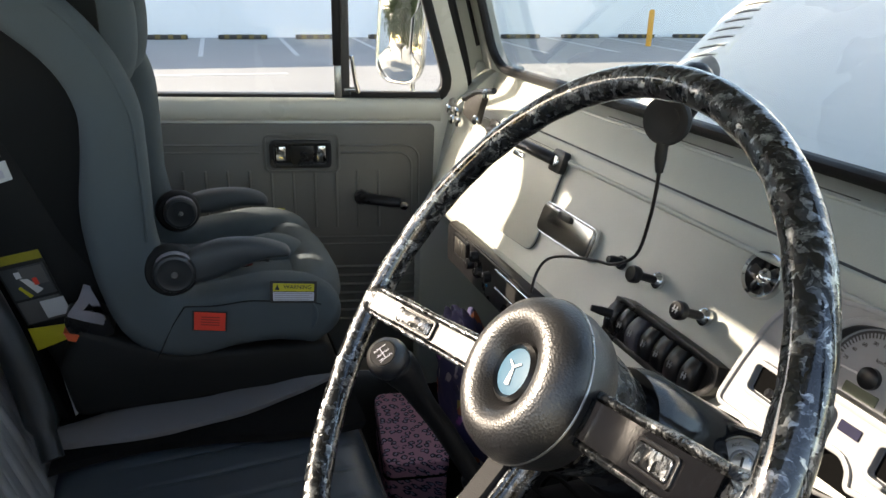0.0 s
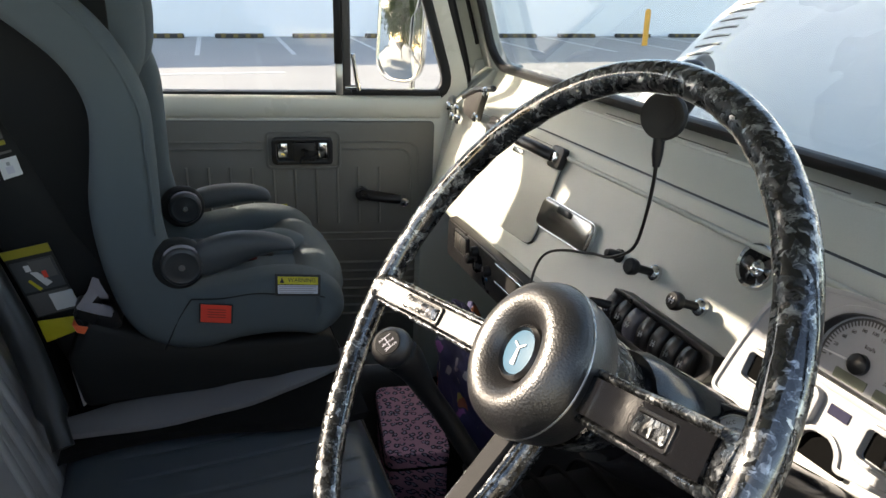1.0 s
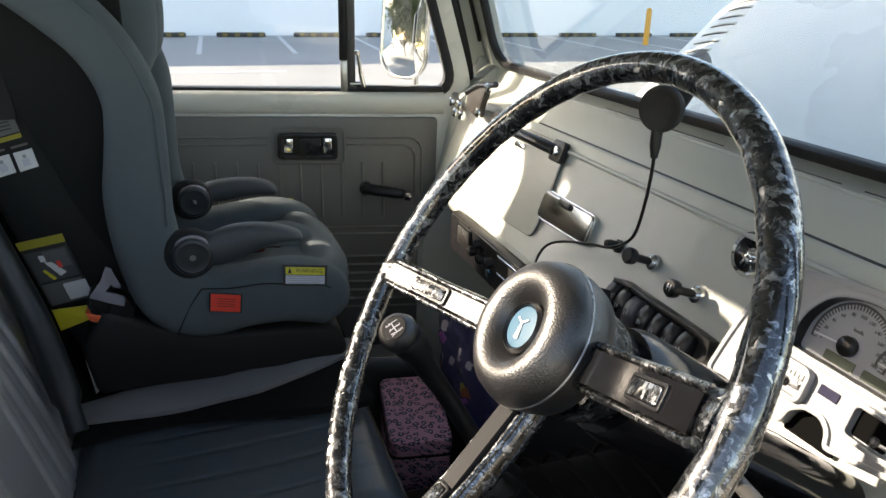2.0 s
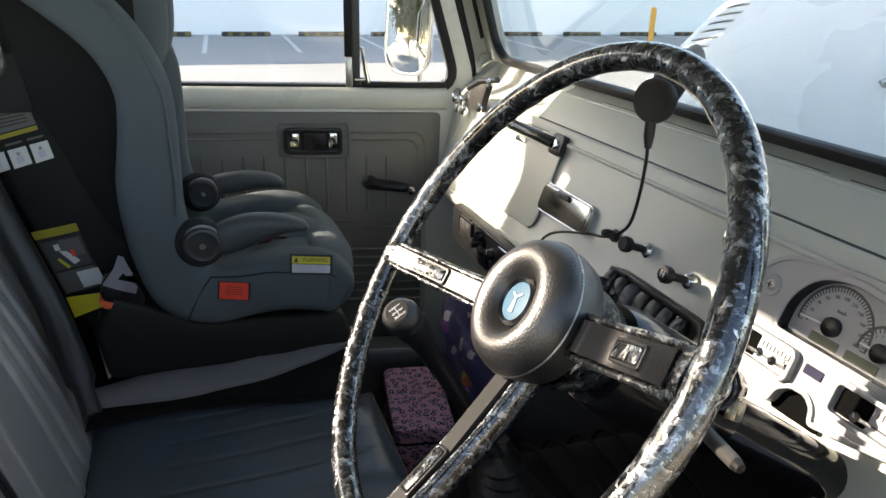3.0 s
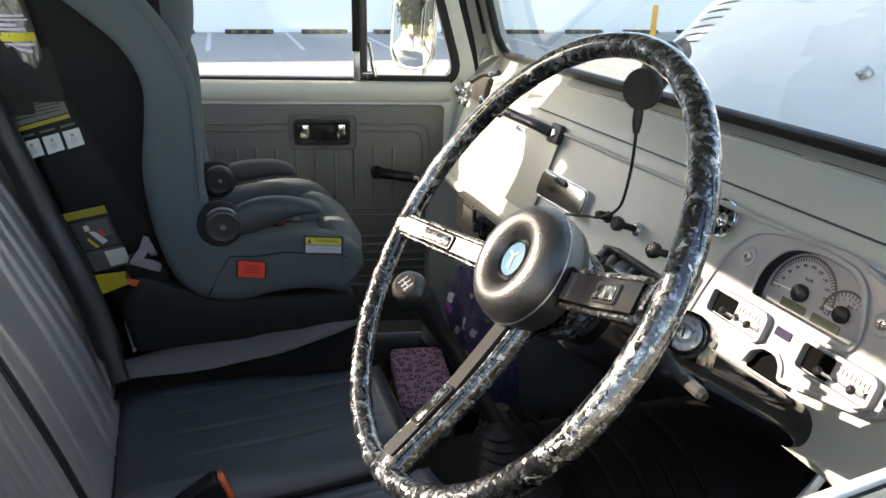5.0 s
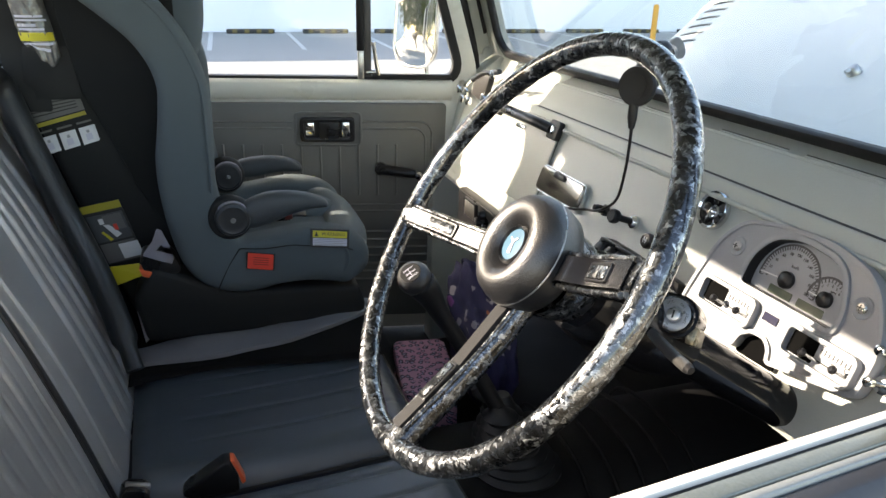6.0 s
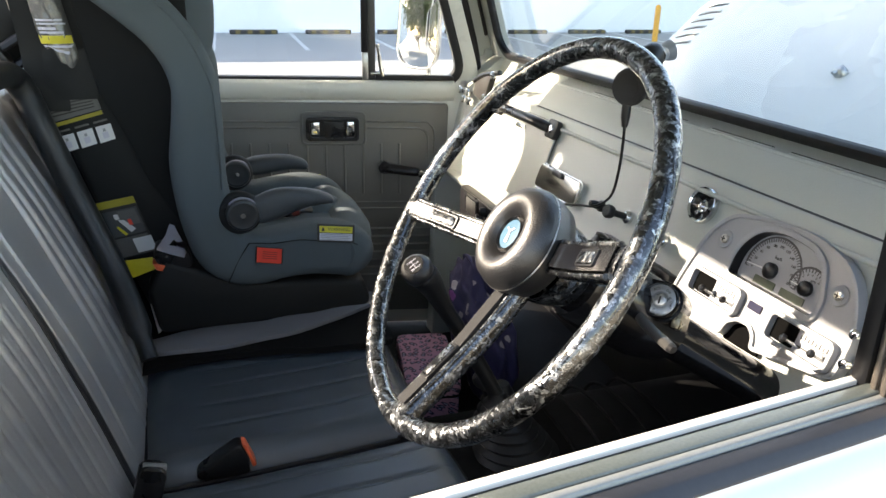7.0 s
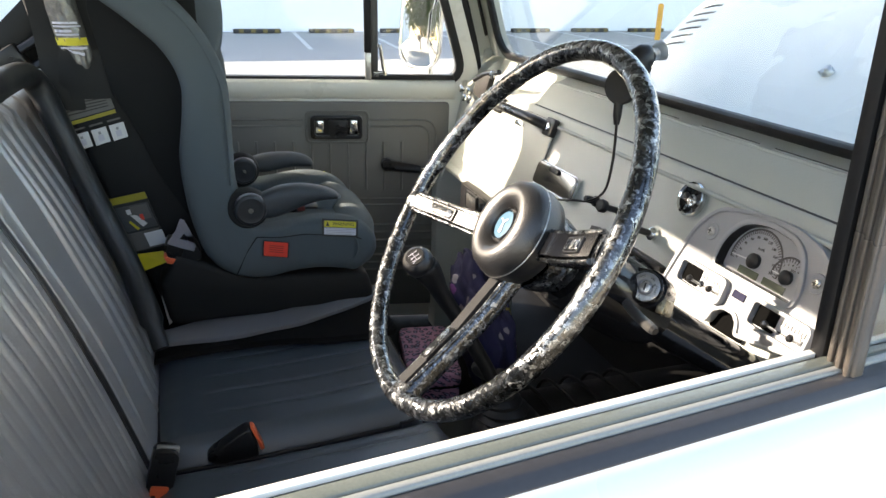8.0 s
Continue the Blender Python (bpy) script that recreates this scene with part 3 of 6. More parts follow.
for x in (-0.59, -0.325):
    part("foot", prism(rrect(x - 0.022, x + 0.016, 0.046, 0.082, 0.006, 3), "z", 0.0, 0.012, 0.003), PLASTIC, grab)
    bolt(grab, Matrix.Translation((x, 0.064, 0.012)), 0.009)
# ashtray
ASHM = material("worn_bright_metal", (0.48, 0.45, 0.41), 0.16, metal=1.0, var=0.08, scale=20, fine=500, bump=0.02)
ash = thing("ashtray", "polished chrome ashtray lid set in the dashboard", "ashtray", m=MD)
al = round_poly([dp(0.318, 1.255), dp(0.160, 1.258), dp(0.160, 1.300), dp(0.318, 1.300)], 0.012, 4)
part("rim", ring(grow(al, 0.002), grow(al, -0.0005), "z", 0.0, 0.007, 0.001), CHROME, ash, "chrome rim")
part("lid", prism(grow(al, -0.0008), "z", 0.0, 0.010, 0.003, 3), ASHM, ash, "mirror bright lid")
part("grip", prism(rrect(-0.262, -0.226, -0.012, -0.001, 0.004, 3), "z", 0.009, 0.014, 0.001), PLASTIC, ash)
# socket and plug
plug = thing("charger_plug", "black plug in a dashboard socket", "plug", m=MD)
part("socket", lathe([(0.012, 0), (0.012, 0.005), (0.009, 0.006), (0, 0.006)], 20, Matrix.Translation((-0.092, -0.020, 0)) @ Matrix.Scale(0.80, 4)), PLASTIC, plug)
part("body", lathe([(0.0085, 0.006), (0.0085, 0.022), (0.006, 0.030), (0, 0.031)], 16, Matrix.Translation((-0.092, -0.020, 0)) @ Matrix.Scale(0.80, 4)), PLASTIC, plug)
# pull knobs
for i, (y, z, name) in enumerate(((0.012, 1.287, "choke"), (-0.082, 1.281, "washer"))):
    kn = thing("pull_knob", "black pull knob on a stem with a chrome collar", "knob", m=MD @ Matrix.Translation((*dp(y, z), 0)) @ Matrix.Diagonal((0.76, 0.76, 0.9, 1)), group="dashboard pull knobs")
    part("collar", lathe([(0.014, 0), (0.014, 0.006), (0.010, 0.010), (0.006, 0.011), (0, 0.011)], 20), CHROME, kn)
    part("stem", lathe([(0.007, 0.01), (0.007, 0.036), (0, 0.036)], 14), PLASTIC, kn)
    part("head", lathe([(0.007, 0.036), (0.013, 0.039), (0.0145, 0.043), (0.0145, 0.049), (0.012, 0.052), (0, 0.052)], 24), PLASTIC, kn)
    if i:
        part("marking", joined(box(-0.006, 0.006, -0.0008, 0.0008, 0.052, 0.0526), box(-0.004, -0.0025, -0.005, 0.006, 0.052, 0.0526), box(0.0025, 0.004, -0.005, 0.006, 0.052, 0.0526)), WHITE, kn)
# chrome air vent
vent = thing("dash_vent", "round chrome rimmed black vent in the dashboard", "vent", m=MD @ Matrix.Translation((*dp(-0.132, 1.349), 0)))
part("rim", lathe([(0.0265, 0), (0.0265, 0.004), (0.0245, 0.008), (0.0215, 0.006), (0.021, 0.0)], 32), CHROME, vent, "chrome rim")
part("bowl", lathe([(0.0215, 0.004), (0.016, 0.001), (0.010, 0.0005), (0, 0.0005)], 32), GLOSSY, vent, "glossy black bowl")
part("hub", lathe([(0.0100, 0.001), (0.0095, 0.0040), (0.0070, 0.0058), (0.0040, 0.0050), (0.0035, 0.0078), (0.0020, 0.0088), (0, 0.0090)], 24, Matrix.Translation((0.002, -0.002, 0))), CHROME, vent, "bright flap knob")
for k in range(5):
    a = radians(30 + 72 * k)
    b = prism([(0.0060, -0.0032), (0.0205, -0.0058), (0.0205, 0.0058), (0.0060, 0.0032)], "z", 0.0008, 0.0030, 0.0006)
    b.transform(pose(0, 0, 0, 6, 0, math.degrees(a)))
    part("blade", b, GLOSSY if k % 2 else PLASTIC, vent)

# switch panel
sw = thing("switch_panel", "black panel with a row of rocker switches under the dashboard", "switch panel", m=MD)
sl = round_poly([(-0.061, -0.110), (0.120, -0.110), (0.150, -0.080), (0.144, -0.0525), (-0.056, -0.0525)], [0.008, 0.012, 0.008, 0.006, 0.006], 4)
part("bezel", ring(polar(sl, (0.04, -0.085), 64), polar(grow(sl, -0.0075), (0.04, -0.085), 64), "z", -0.002, 0.016, 0.003), PLASTIC, sw)
part("well", prism(grow(sl, -0.006), "z", -0.002, 0.006), PLASTIC, sw)
GREYCAP = material("purple_grey_rocker", (0.060, 0.058, 0.070), 0.35, var=0.08, fine=800, bump=0.05)
for k in range(7):
    X = -0.0475 + 0.0262 * k
    tall = k == 2
    secs = []
    for u in range(7):
        q = u / 6
        zz = 0.012 + (0.013 if tall else 0.0105) * math.sin(math.pi * (0.12 + 0.80 * q)) ** 0.7
        w = 0.0112 * (1 - 0.35 * max(0, q - 0.72) ** 1.0 * 2)
        yy = -0.1015 + 0.0400 * q
        secs.append([(X - w, yy, 0.004), (X + w, yy, 0.004), (X + w, yy, zz - 0.003), (X + w * 0.75, yy, zz), (X - w * 0.75, yy, zz), (X - w, yy, zz - 0.003)])
    r = part("rocker", loft(secs), GREYCAP if tall else PLASTIC, sw, "grey rocker" if tall else "", sharp=60)
    zi = 0.0247 if tall else 0.0222
    part("icon", joined(box(X - 0.0042, X + 0.0042, -0.0840, -0.0828, zi, zi + 0.0010), box(X - 0.0030, X - 0.0018, -0.0880, -0.0800, zi, zi + 0.0010), box(X + 0.0016, X + 0.0028, -0.0870, -0.0795, zi, zi + 0.0010)), SILVER, r, "worn pale symbol")
part("cable_boot", tube([(-0.046, -0.0790, 0.020), (-0.052, -0.0800, 0.034), (-0.057, -0.0805, 0.046)], [0.0062, 0.0056, 0.0040], 12), RUBBER, sw, "black cable boot")

# under-dash radio
ac = thing("car_radio", "black under-dash car radio with bright trims and small knobs", "radio", at=(0.75, 0.4, 1.1))
part("casing", prism([(0.716, 1.105), (0.90, 1.09), (0.90, 1.160), (0.7335, 1.160), (0.7335, 1.1855), (0.7165, 1.1830)], "y", 0.20, 0.60, 0.003), material("dark_brown_black_casing", (0.020, 0.018, 0.016), 0.35, var=0.1, scale=15, fine=700, bump=0.06), ac)
part("fascia", prism(rrect(0.205, 0.595, 1.108, 1.1815, 0.006, 3), "x", 0.7125, 0.7170, 0.0015), PLASTIC, ac, "black fascia")
vt = part("vent", ring(rrect(0.478, 0.545, 1.138, 1.1795, 0.004, 3), rrect(0.482, 0.541, 1.142, 1.1760, 0.003, 3), "x", 0.706, 0.7135, 0.001), PLASTIC, ac)
for k in range(5):
    part("fin", box(0.7045, 0.7120, 0.4840 + 0.0118 * k, 0.4880 + 0.0118 * k, 1.143, 1.1755, 0.001), STEEL, vt, "bright fin")
for y, z in ((0.462, 1.147), (0.421, 1.146), (0.383, 1.152), (0.441, 1.168)):
    kn = part("knob", lathe([(0.0105, 0), (0.0100, 0.010), (0.0085, 0.012), (0, 0.012)], 20, Matrix.Translation((0.7125, y, z)) @ pose(0, 0, 0, 0, -90, 0)), PLASTIC, ac)
    part("pointer", box(0.6997, 0.7006, y - 0.0008, y + 0.0008, z + 0.001, z + 0.0085), SILVER, kn)
part("indicator", box(0.7112, 0.7128, 0.388, 0.394, 1.131, 1.135), material("blue_indicator", (0.02, 0.16, 0.35), 0.3, bump=0), ac, "small blue indicator")
part("slot", prism(rrect(0.232, 0.352, 1.147, 1.1735, 0.003, 3), "x", 0.7105, 0.7130), INK, ac, "dark tape slot")
for z in (1.1765, 1.1440):
    part("trim", tube([(0.7118, 0.230, z), (0.7118, 0.354, z)], 0.0017, 10), CHROME, ac, "bright trim strip")

# ---- instrument cluster ----
# Near-black for shade painted into the cluster's recesses.
RECESS_SHADE = material("recess_shade_black", (0.004, 0.004, 0.004), 0.95, var=0.1, bump=0, spec=0.02)
cl = thing("instrument_cluster", "silver grey instrument cluster with a speedometer and tachometer", "instrument cluster", m=MD)
plate = round_poly([(0.156, -0.0827), (0.263, -0.0815), (0.268, -0.0640), (0.283, -0.0540), (0.303, -0.0530), (0.315, -0.0620), (0.319, -0.0760), (0.428, -0.0560), (0.430, 0.0), (0.398, 0.0560), (0.335, 0.0730), (0.266, 0.0705), (0.205, 0.0580), (0.178, 0.0250), (0.164, -0.0300)], [0.01, 0.004, 0.006, 0.006, 0.006, 0.006, 0.004, 0.01, 0.03, 0.03, 0.03, 0.03, 0.025, 0.03, 0.02], 5)
win = round_poly([(0.2345, -0.0115), (0.3745, -0.0115), (0.3765, 0.0100), (0.3610, 0.0470), (0.3420, 0.0600), (0.2950, 0.0650), (0.2560, 0.0550), (0.2345, 0.0250)], [0.008, 0.008, 0.02, 0.018, 0.02, 0.02, 0.018, 0.018], 5)
SLOTS = ((0.1880, 0.2740), (0.3315, 0.4175))
SLOT_Y = (-0.0530, -0.0245)
WCEN = (0.300, 0.012)
part("plate", ring(polar(plate, WCEN, 180), polar(win, WCEN, 180), "z", 0.0, 0.013), SILVER, cl)
# Flat black patch for the shaded opening; the dashboard behind is solid.
part("arch_shade", prism(round_poly([(0.262, -0.088), (0.322, -0.086), (0.318, -0.060), (0.303, -0.050), (0.281, -0.051), (0.266, -0.062)], 0.004, 3), "z", 0.0005, 0.003), RECESS_SHADE, cl, "flat black patch for the shaded gap round the steering column")
part("rim", ring(grow(plate, 0.003), grow(plate, -0.002), "z", 0.0, 0.016, 0.0015), SILVER, cl)
part("window_lip", ring(grow(win, 0.005), grow(win, -0.002), "z", 0.010, 0.017, 0.002), SILVER, cl)
part("recess", ring(grow(win, -0.0005), grow(win, -0.0025), "z", 0.0005, 0.0155), PLASTIC, cl, "black inner wall of the dial window")
dial = part("dial", prism(grow(win, -0.001), "z", -0.0005, 0.001), DIAL, cl, "pale grey dial face")
SP, TA = (0.2850, 0.0140), (0.3410, 0.0140)


def ticks(cx, cy, r0, r1, a0, a1, n, w):
    out = []
    for i in range(n):
        a = radians(a0 + (a1 - a0) * i / (n - 1))
        out.append(_moved(box(r0, r1, -w, w, 0.0008, 0.0015), Matrix.Translation((cx, cy, 0)) @ Matrix.Rotation(a, 4, "Z")))
    return joined(*out)


def arc(cx, cy, r0, r1, a0, a1, z0, z1, n=40):
    return arc_bm(r0, r1, a0, a1, z0, z1, Matrix.Translation((cx, cy, 0)), n)


part("scale", ticks(*SP, 0.0360, 0.0405, 190, -10, 41, 0.0006), INKG, dial, "dark speedometer graduations")
part("scale_arc", arc(*SP, 0.0405, 0.0428, 190, -10, 0.0008, 0.0014), INKG, dial)
part("tacho_scale", ticks(*TA, 0.0195, 0.0235, 178, 40, 13, 0.0005), INKG, dial, "dark tachometer graduations")
part("tacho_arc", arc(*TA, 0.0235, 0.0262, 190, 32, 0.0008, 0.0014), INKG, dial)
for i in range(11):
    a = radians(188 - 19.6 * i)
    words("number", str(20 * i), 0.0048, Matrix.Translation((SP[0] + 0.0310 * math.cos(a), SP[1] + 0.0310 * math.sin(a), 0.0012)), INKG, dial)
for i in range(1, 7):
    a = radians(178 - 22 * i)
    words("number", str(i), 0.0042, Matrix.Translation((TA[0] + 0.0165 * math.cos(a), TA[1] + 0.0165 * math.sin(a), 0.0012)), INKG, dial)
words("unit", "km/h", 0.0054, Matrix.Translation((SP[0] + 0.002, SP[1] + 0.017, 0.0012)), INKG, dial)
words("unit", "RPM", 0.0038, Matrix.Translation((TA[0] + 0.004, TA[1] + 0.0105, 0.0012)), INKG, dial)
for (cx, cy), L, a, r in ((SP, 0.038, 184, 0.0100), (TA, 0.0215, 178, 0.0090)):
    part("hub", lathe([(r, 0.001), (r, 0.006), (r * 0.8, 0.0075), (0, 0.0078)], 20, Matrix.Translation((cx, cy, 0))), PLASTIC, cl, "black needle hub")
    nb = prism([(0, -0.0012), (L, -0.0006), (L, 0.0006), (0, 0.0012)], "z", 0.004, 0.0048)
    part("needle", _moved(nb, Matrix.Translation((cx, cy, 0)) @ Matrix.Rotation(radians(a), 4, "Z")), WHITE, cl, "white needle")
for y0, y1 in ((-0.2655, -0.3000), (-0.3090, -0.3460)):
    part("display", prism(rrect(-y0, -y1, -0.0072, 0.0026, 0.001, 2), "z", 0.0008, 0.002), LCD, dial, "olive liquid crystal display")
PZ = 0.013
for y in (-0.207, -0.3925):
    X, Y = -y, 0.0255
    part("screw_cup", lathe([(0.0125, PZ), (0.0115, PZ + 0.0015), (0.008, PZ + 0.0004), (0, PZ + 0.0004)], 24, Matrix.Translation((X, Y, 0))), SILVER, cl)
    bolt(cl, Matrix.Translation((X, Y, PZ + 0.0004)), 0.006, STEEL, "screw", cross=True)
yl, yh = SLOT_Y
for x0, x1 in SLOTS:
    slot = rrect(x0, x1, yl, yh, 0.005, 4)
    fr = part("control_frame", ring(grow(slot, 0.0045), grow(slot, -0.0005), "z", PZ - 0.002, PZ + 0.0085, 0.0022), SILVER, cl, "raised control surround")
    part("control_face", prism(slot, "z", PZ - 0.001, PZ + 0.0006), DIAL, fr, "printed control face")
    # Shade of a deep recess, painted as a flat patch on the control face.
    part("pit_shade", prism(rrect(x0 + 0.002, x0 + 0.037, yl + 0.0015, yh - 0.0015, 0.003, 3), "z", PZ + 0.0005, PZ + 0.0009), RECESS_SHADE, fr, "flat black patch for the shade in the lever slot")
    for k in range(9):
        part("graduation", box(x0 + 0.042 + 0.0052 * k, x0 + 0.0432 + 0.0052 * k, yh - 0.0115, yh - 0.0065 + 0.0015 * (k % 2), PZ + 0.0005, PZ + 0.001), INK, fr)
    part("bar", box(x0 + 0.040, x0 + 0.082, yl + 0.0075, yl + 0.0092, PZ + 0.0005, PZ + 0.001), INK, fr)
    part("symbol", joined(arc_bm(0.0026, 0.0036, 0, 360, 0.0, 0.0005, Matrix.Translation((x0 + 0.078, yl + 0.0150, PZ + 0.0005)), 16), box(x0 + 0.0585, x0 + 0.0645, yl + 0.0125, yl + 0.0142, PZ + 0.0005, PZ + 0.001)), INKG, fr)
    for xx, yy in ((x0 + 0.040, yl + 0.0075), (x0 + 0.080, yl + 0.0085)):
        lev = Matrix.Translation((xx, yy, PZ)) @ pose(0, 0, 0, -12, -22, 0)
        lv = part("lever", lathe([(0.0022, 0.0), (0.0019, 0.013), (0.0026, 0.0135), (0.0026, 0.0150), (0, 0.0152)], 12, lev), CHROME, fr, "bright lever stem")
        part("lever_knob", lathe([(0.0026, 0.0140), (0.0044, 0.0155), (0.0048, 0.0185), (0.0034, 0.0205), (0, 0.0210)], 14, lev), PLASTIC, lv, "small black lever knob")
part("warning_lamp", prism(rrect(0.287, 0.309, -0.0365, -0.0265, 0.001, 2), "z", PZ - 0.001, PZ + 0.0015), material("dark_blue_lens", (0.012, 0.012, 0.035), 0.25, bump=0), cl, "dark blue warning lamp lens")
for y, z in ((-0.408, 1.295), (-0.412, 1.265)):
    pk = thing("toggle_switch", "small chrome toggle switch beside the instrument cluster", "switch", m=MD @ Matrix.Translation((*dp(y - 0.03, z + 0.004), 0)), group="toggle switches")
    part("collar", lathe([(0.010, 0), (0.010, 0.004), (0.006, 0.006), (0, 0.006)], 16), CHROME, pk)
    part("lever", lathe([(0.003, 0.005), (0.004, 0.02), (0.0055, 0.028), (0, 0.030)], 12), CHROME, pk)

# ---- steering wheel and column ----
RAKE = radians(33)
WC = Vector((0.400, -0.3432, 1.4195))
EX, EY, EN = Vector((0, -1, 0)), Vector((math.sin(RAKE), 0, math.cos(RAKE))), Vector((-math.cos(RAKE), 0, math.sin(RAKE)))
MS = axes(WC, EX, EY, EN) @ Matrix.Rotation(radians(12.4), 4, "Z")
wheel = thing("steering_wheel", "three spoke steering wheel wrapped in black and silver pearl marbling", "steering wheel", m=MS)
RR = 0.1935
rim = []
for i in range(96):
    a = 2 * math.pi * i / 96
    rim.append((RR * math.cos(a), RR * math.sin(a), 0))
rim_bm = tube(rim, 0.0103, 16, closed=True, up=(0, 0, 1))
for v in rim_bm.verts:
    a = math.atan2(v.co.y, v.co.x)
    d = Vector((math.cos(a), math.sin(a), 0)) * RR
    k = 1 + 0.035 * noise.noise(v.co * 60) + (0.03 * math.cos(a * 60) if (v.co - d).dot(-d.normalized()) > 0.002 else 0)
    v.co = d + (v.co - d) * k
part("rim", rim_bm, PEARL, wheel)


def spoke(angle, w0, w1, button):
    m = Matrix.Rotation(radians(angle), 4, "Z")
    r0, r1 = 0.035, RR - 0.005
    # marbled carrier under a flat dark cover
    secs = []
    for t in (0, 0.25, 0.5, 0.75, 1):
        r = r0 + (r1 - r0) * t
        w = w0 + (w1 - w0) * t
        if t == 1:
            w *= 1.25
        z = -0.050 + 0.050 * t ** 1.3
        h = 0.0115
        ring_pts = []
        for k in range(18):
            c, q = math.cos(2 * math.pi * k / 18), math.sin(2 * math.pi * k / 18)
            ring_pts.append(Vector((r, w * 1.08 * math.copysign(abs(c) ** 0.8, c), z + (h if q > 0 else h * 1.2) * math.copysign(abs(q) ** 0.8, q))))
        secs.append(ring_pts)
    bm = loft(secs)
    bm.transform(m)
    s = part("spoke", bm, PEARL, wheel, sharp=60)
    for side in (-1, 1):
        bead_pts = []
        for q in range(11):
            t = 0.05 + 0.088 * q
            w = (w0 + (w1 - w0) * t) * (0.58, 0.70, 0.80)[button] + 0.0030
            bead_pts.append((r0 + (r1 - r0) * t, side * w, -0.050 + 0.050 * t ** 1.3 + 0.0098))
        bd = tube(bead_pts, [0.0026 + 0.0004 * math.sin(7.3 * q + side) for q in range(11)], 8)
        bd.transform(m)
        part("edge_wrap", bd, PEARL, s, sharp=80)
    secs = []
    for t in (0.0, 0.5, 0.93):
        r = r0 + (r1 - r0) * t
        w = (w0 + (w1 - w0) * t) * (0.58, 0.70, 0.80)[button]
        z = -0.050 + 0.050 * t ** 1.3 + 0.011
        secs.append([Vector((r, y, z + zz)) for y, zz in ((-w, -0.004), (w, -0.004), (w, 0.0025), (-w, 0.0025))])
    bm = bevel(loft(secs), 0.001, 2)
    bm.transform(m)
    part("cover", bm, (SPOKEG, SPOKEC, GLOSSY)[button], s, "flat spoke cover plate")
    t = 0.62
    r = r0 + (r1 - r0) * t
    z = -0.050 + 0.050 * t ** 1.3 + 0.0135
    slope = math.atan2(0.050 * 1.3 * t ** 0.3, r1 - r0)
    mb = m @ Matrix.Translation((r, 0, z)) @ Matrix.Rotation(-slope, 4, "Y")
    bm = ring(rrect(-0.021, 0.021, -0.0075, 0.0075, 0.0025, 3), rrect(-0.0185, 0.0185, -0.0055, 0.0055, 0.002, 3), "z", -0.001, 0.0022, 0.0006)
    bm.transform(mb)
    part("button_surround", bm, PLASTIC, s)
    bm = prism(rrect(-0.018, 0.018, -0.005, 0.005, 0.002, 3), "z", -0.001, 0.003, 0.001)
    bm.transform(mb)
    part("horn_button", bm, PEARL, s, "marbled horn button")


SPOKEG = material("grey_spoke_vinyl", (0.018, 0.018, 0.019), 0.6, var=0.1, fine=900, bump=0.2, spec=0.2)
SPOKEC = material("worn_silver_spoke", (0.038, 0.040, 0.044), 0.40, var=0.15, scale=30, fine=1400, bump=0.12, spec=0.4)
spoke(180, 0.0115, 0.0102, 1)
spoke(0, 0.0145, 0.0125, 2)
spoke(-90, 0.0140, 0.0120, 0)
# horn pad: a padded ring round a sunk emblem
HM = Matrix.Translation((0.0009, 0.0039, 0.006)) @ Matrix.Diagonal((0.915, 0.915, 1, 1))
pad = part("horn_pad", lathe([(0.046, -0.062), (0.053, -0.057), (0.0560, -0.046), (0.0570, -0.032), (0.0562, -0.0275), (0.0515, -0.0180), (0.044, -0.0122), (0.037, -0.0110), (0.030, -0.0135), (0.0245, -0.0185), (0.0222, -0.0235), (0.0205, -0.0250), (0, -0.0250)], 64, HM), GRAIN, wheel, "grained black padded horn ring")
part("seam", lathe([(0.0566, -0.0338), (0.0577, -0.0330), (0.0575, -0.0322), (0.0566, -0.0316)], 64, HM), STEEL, pad, "worn moulding seam")
HE = HM @ Matrix.Translation((0, 0, 0.0065))
part("emblem_ring", lathe([(0.0205, -0.031), (0.0205, -0.027), (0.0180, -0.0245), (0.0160, -0.027), (0.0160, -0.031)], 40, HE), PLASTIC, pad)
part("emblem", lathe([(0.0162, -0.031), (0.0160, -0.0268), (0.012, -0.0262), (0, -0.026)], 40, HE), BLUE, pad, "blue emblem disc")
mk = joined(prism([(-0.0011, 0.0030), (0.0011, 0.0030), (0.0030, -0.0108), (0.0, -0.0116), (-0.0030, -0.0108)], "z", -0.0258, -0.0252), prism([(-0.0078, 0.0066), (-0.0070, 0.0078), (0.0, 0.0044), (0.0070, 0.0078), (0.0078, 0.0066), (0.0010, 0.0026), (-0.0010, 0.0026)], "z", -0.0258, -0.0252))
mk.transform(HE @ Matrix.Rotation(radians(2), 4, "Z") @ Matrix.Diagonal((0.86, 0.86, 1, 1)))
part("emblem_mark", mk, WHITE, pad, "pale plain mark")
part("boss", lathe([(0.044, -0.058), (0.042, -0.075), (0.036, -0.095), (0.030, -0.10), (0, -0.10)], 32), PEARL, wheel)

MCOL = axes(WC, EX, EY, EN)
col = thing("steering_column", "black steering column with a lock housing", "steering column", m=MCOL)
part("tube", lathe([(0.0, -0.09), (0.026, -0.09), (0.026, -0.14), (0.024, -0.62), (0, -0.62)], 24), GLOSSY, col)
part("shroud", lathe([(0.020, -0.098), (0.040, -0.102), (0.044, -0.115), (0.044, -0.20), (0.036, -0.235), (0.026, -0.24)], 32), GLOSSY, col, "glossy black column shroud")
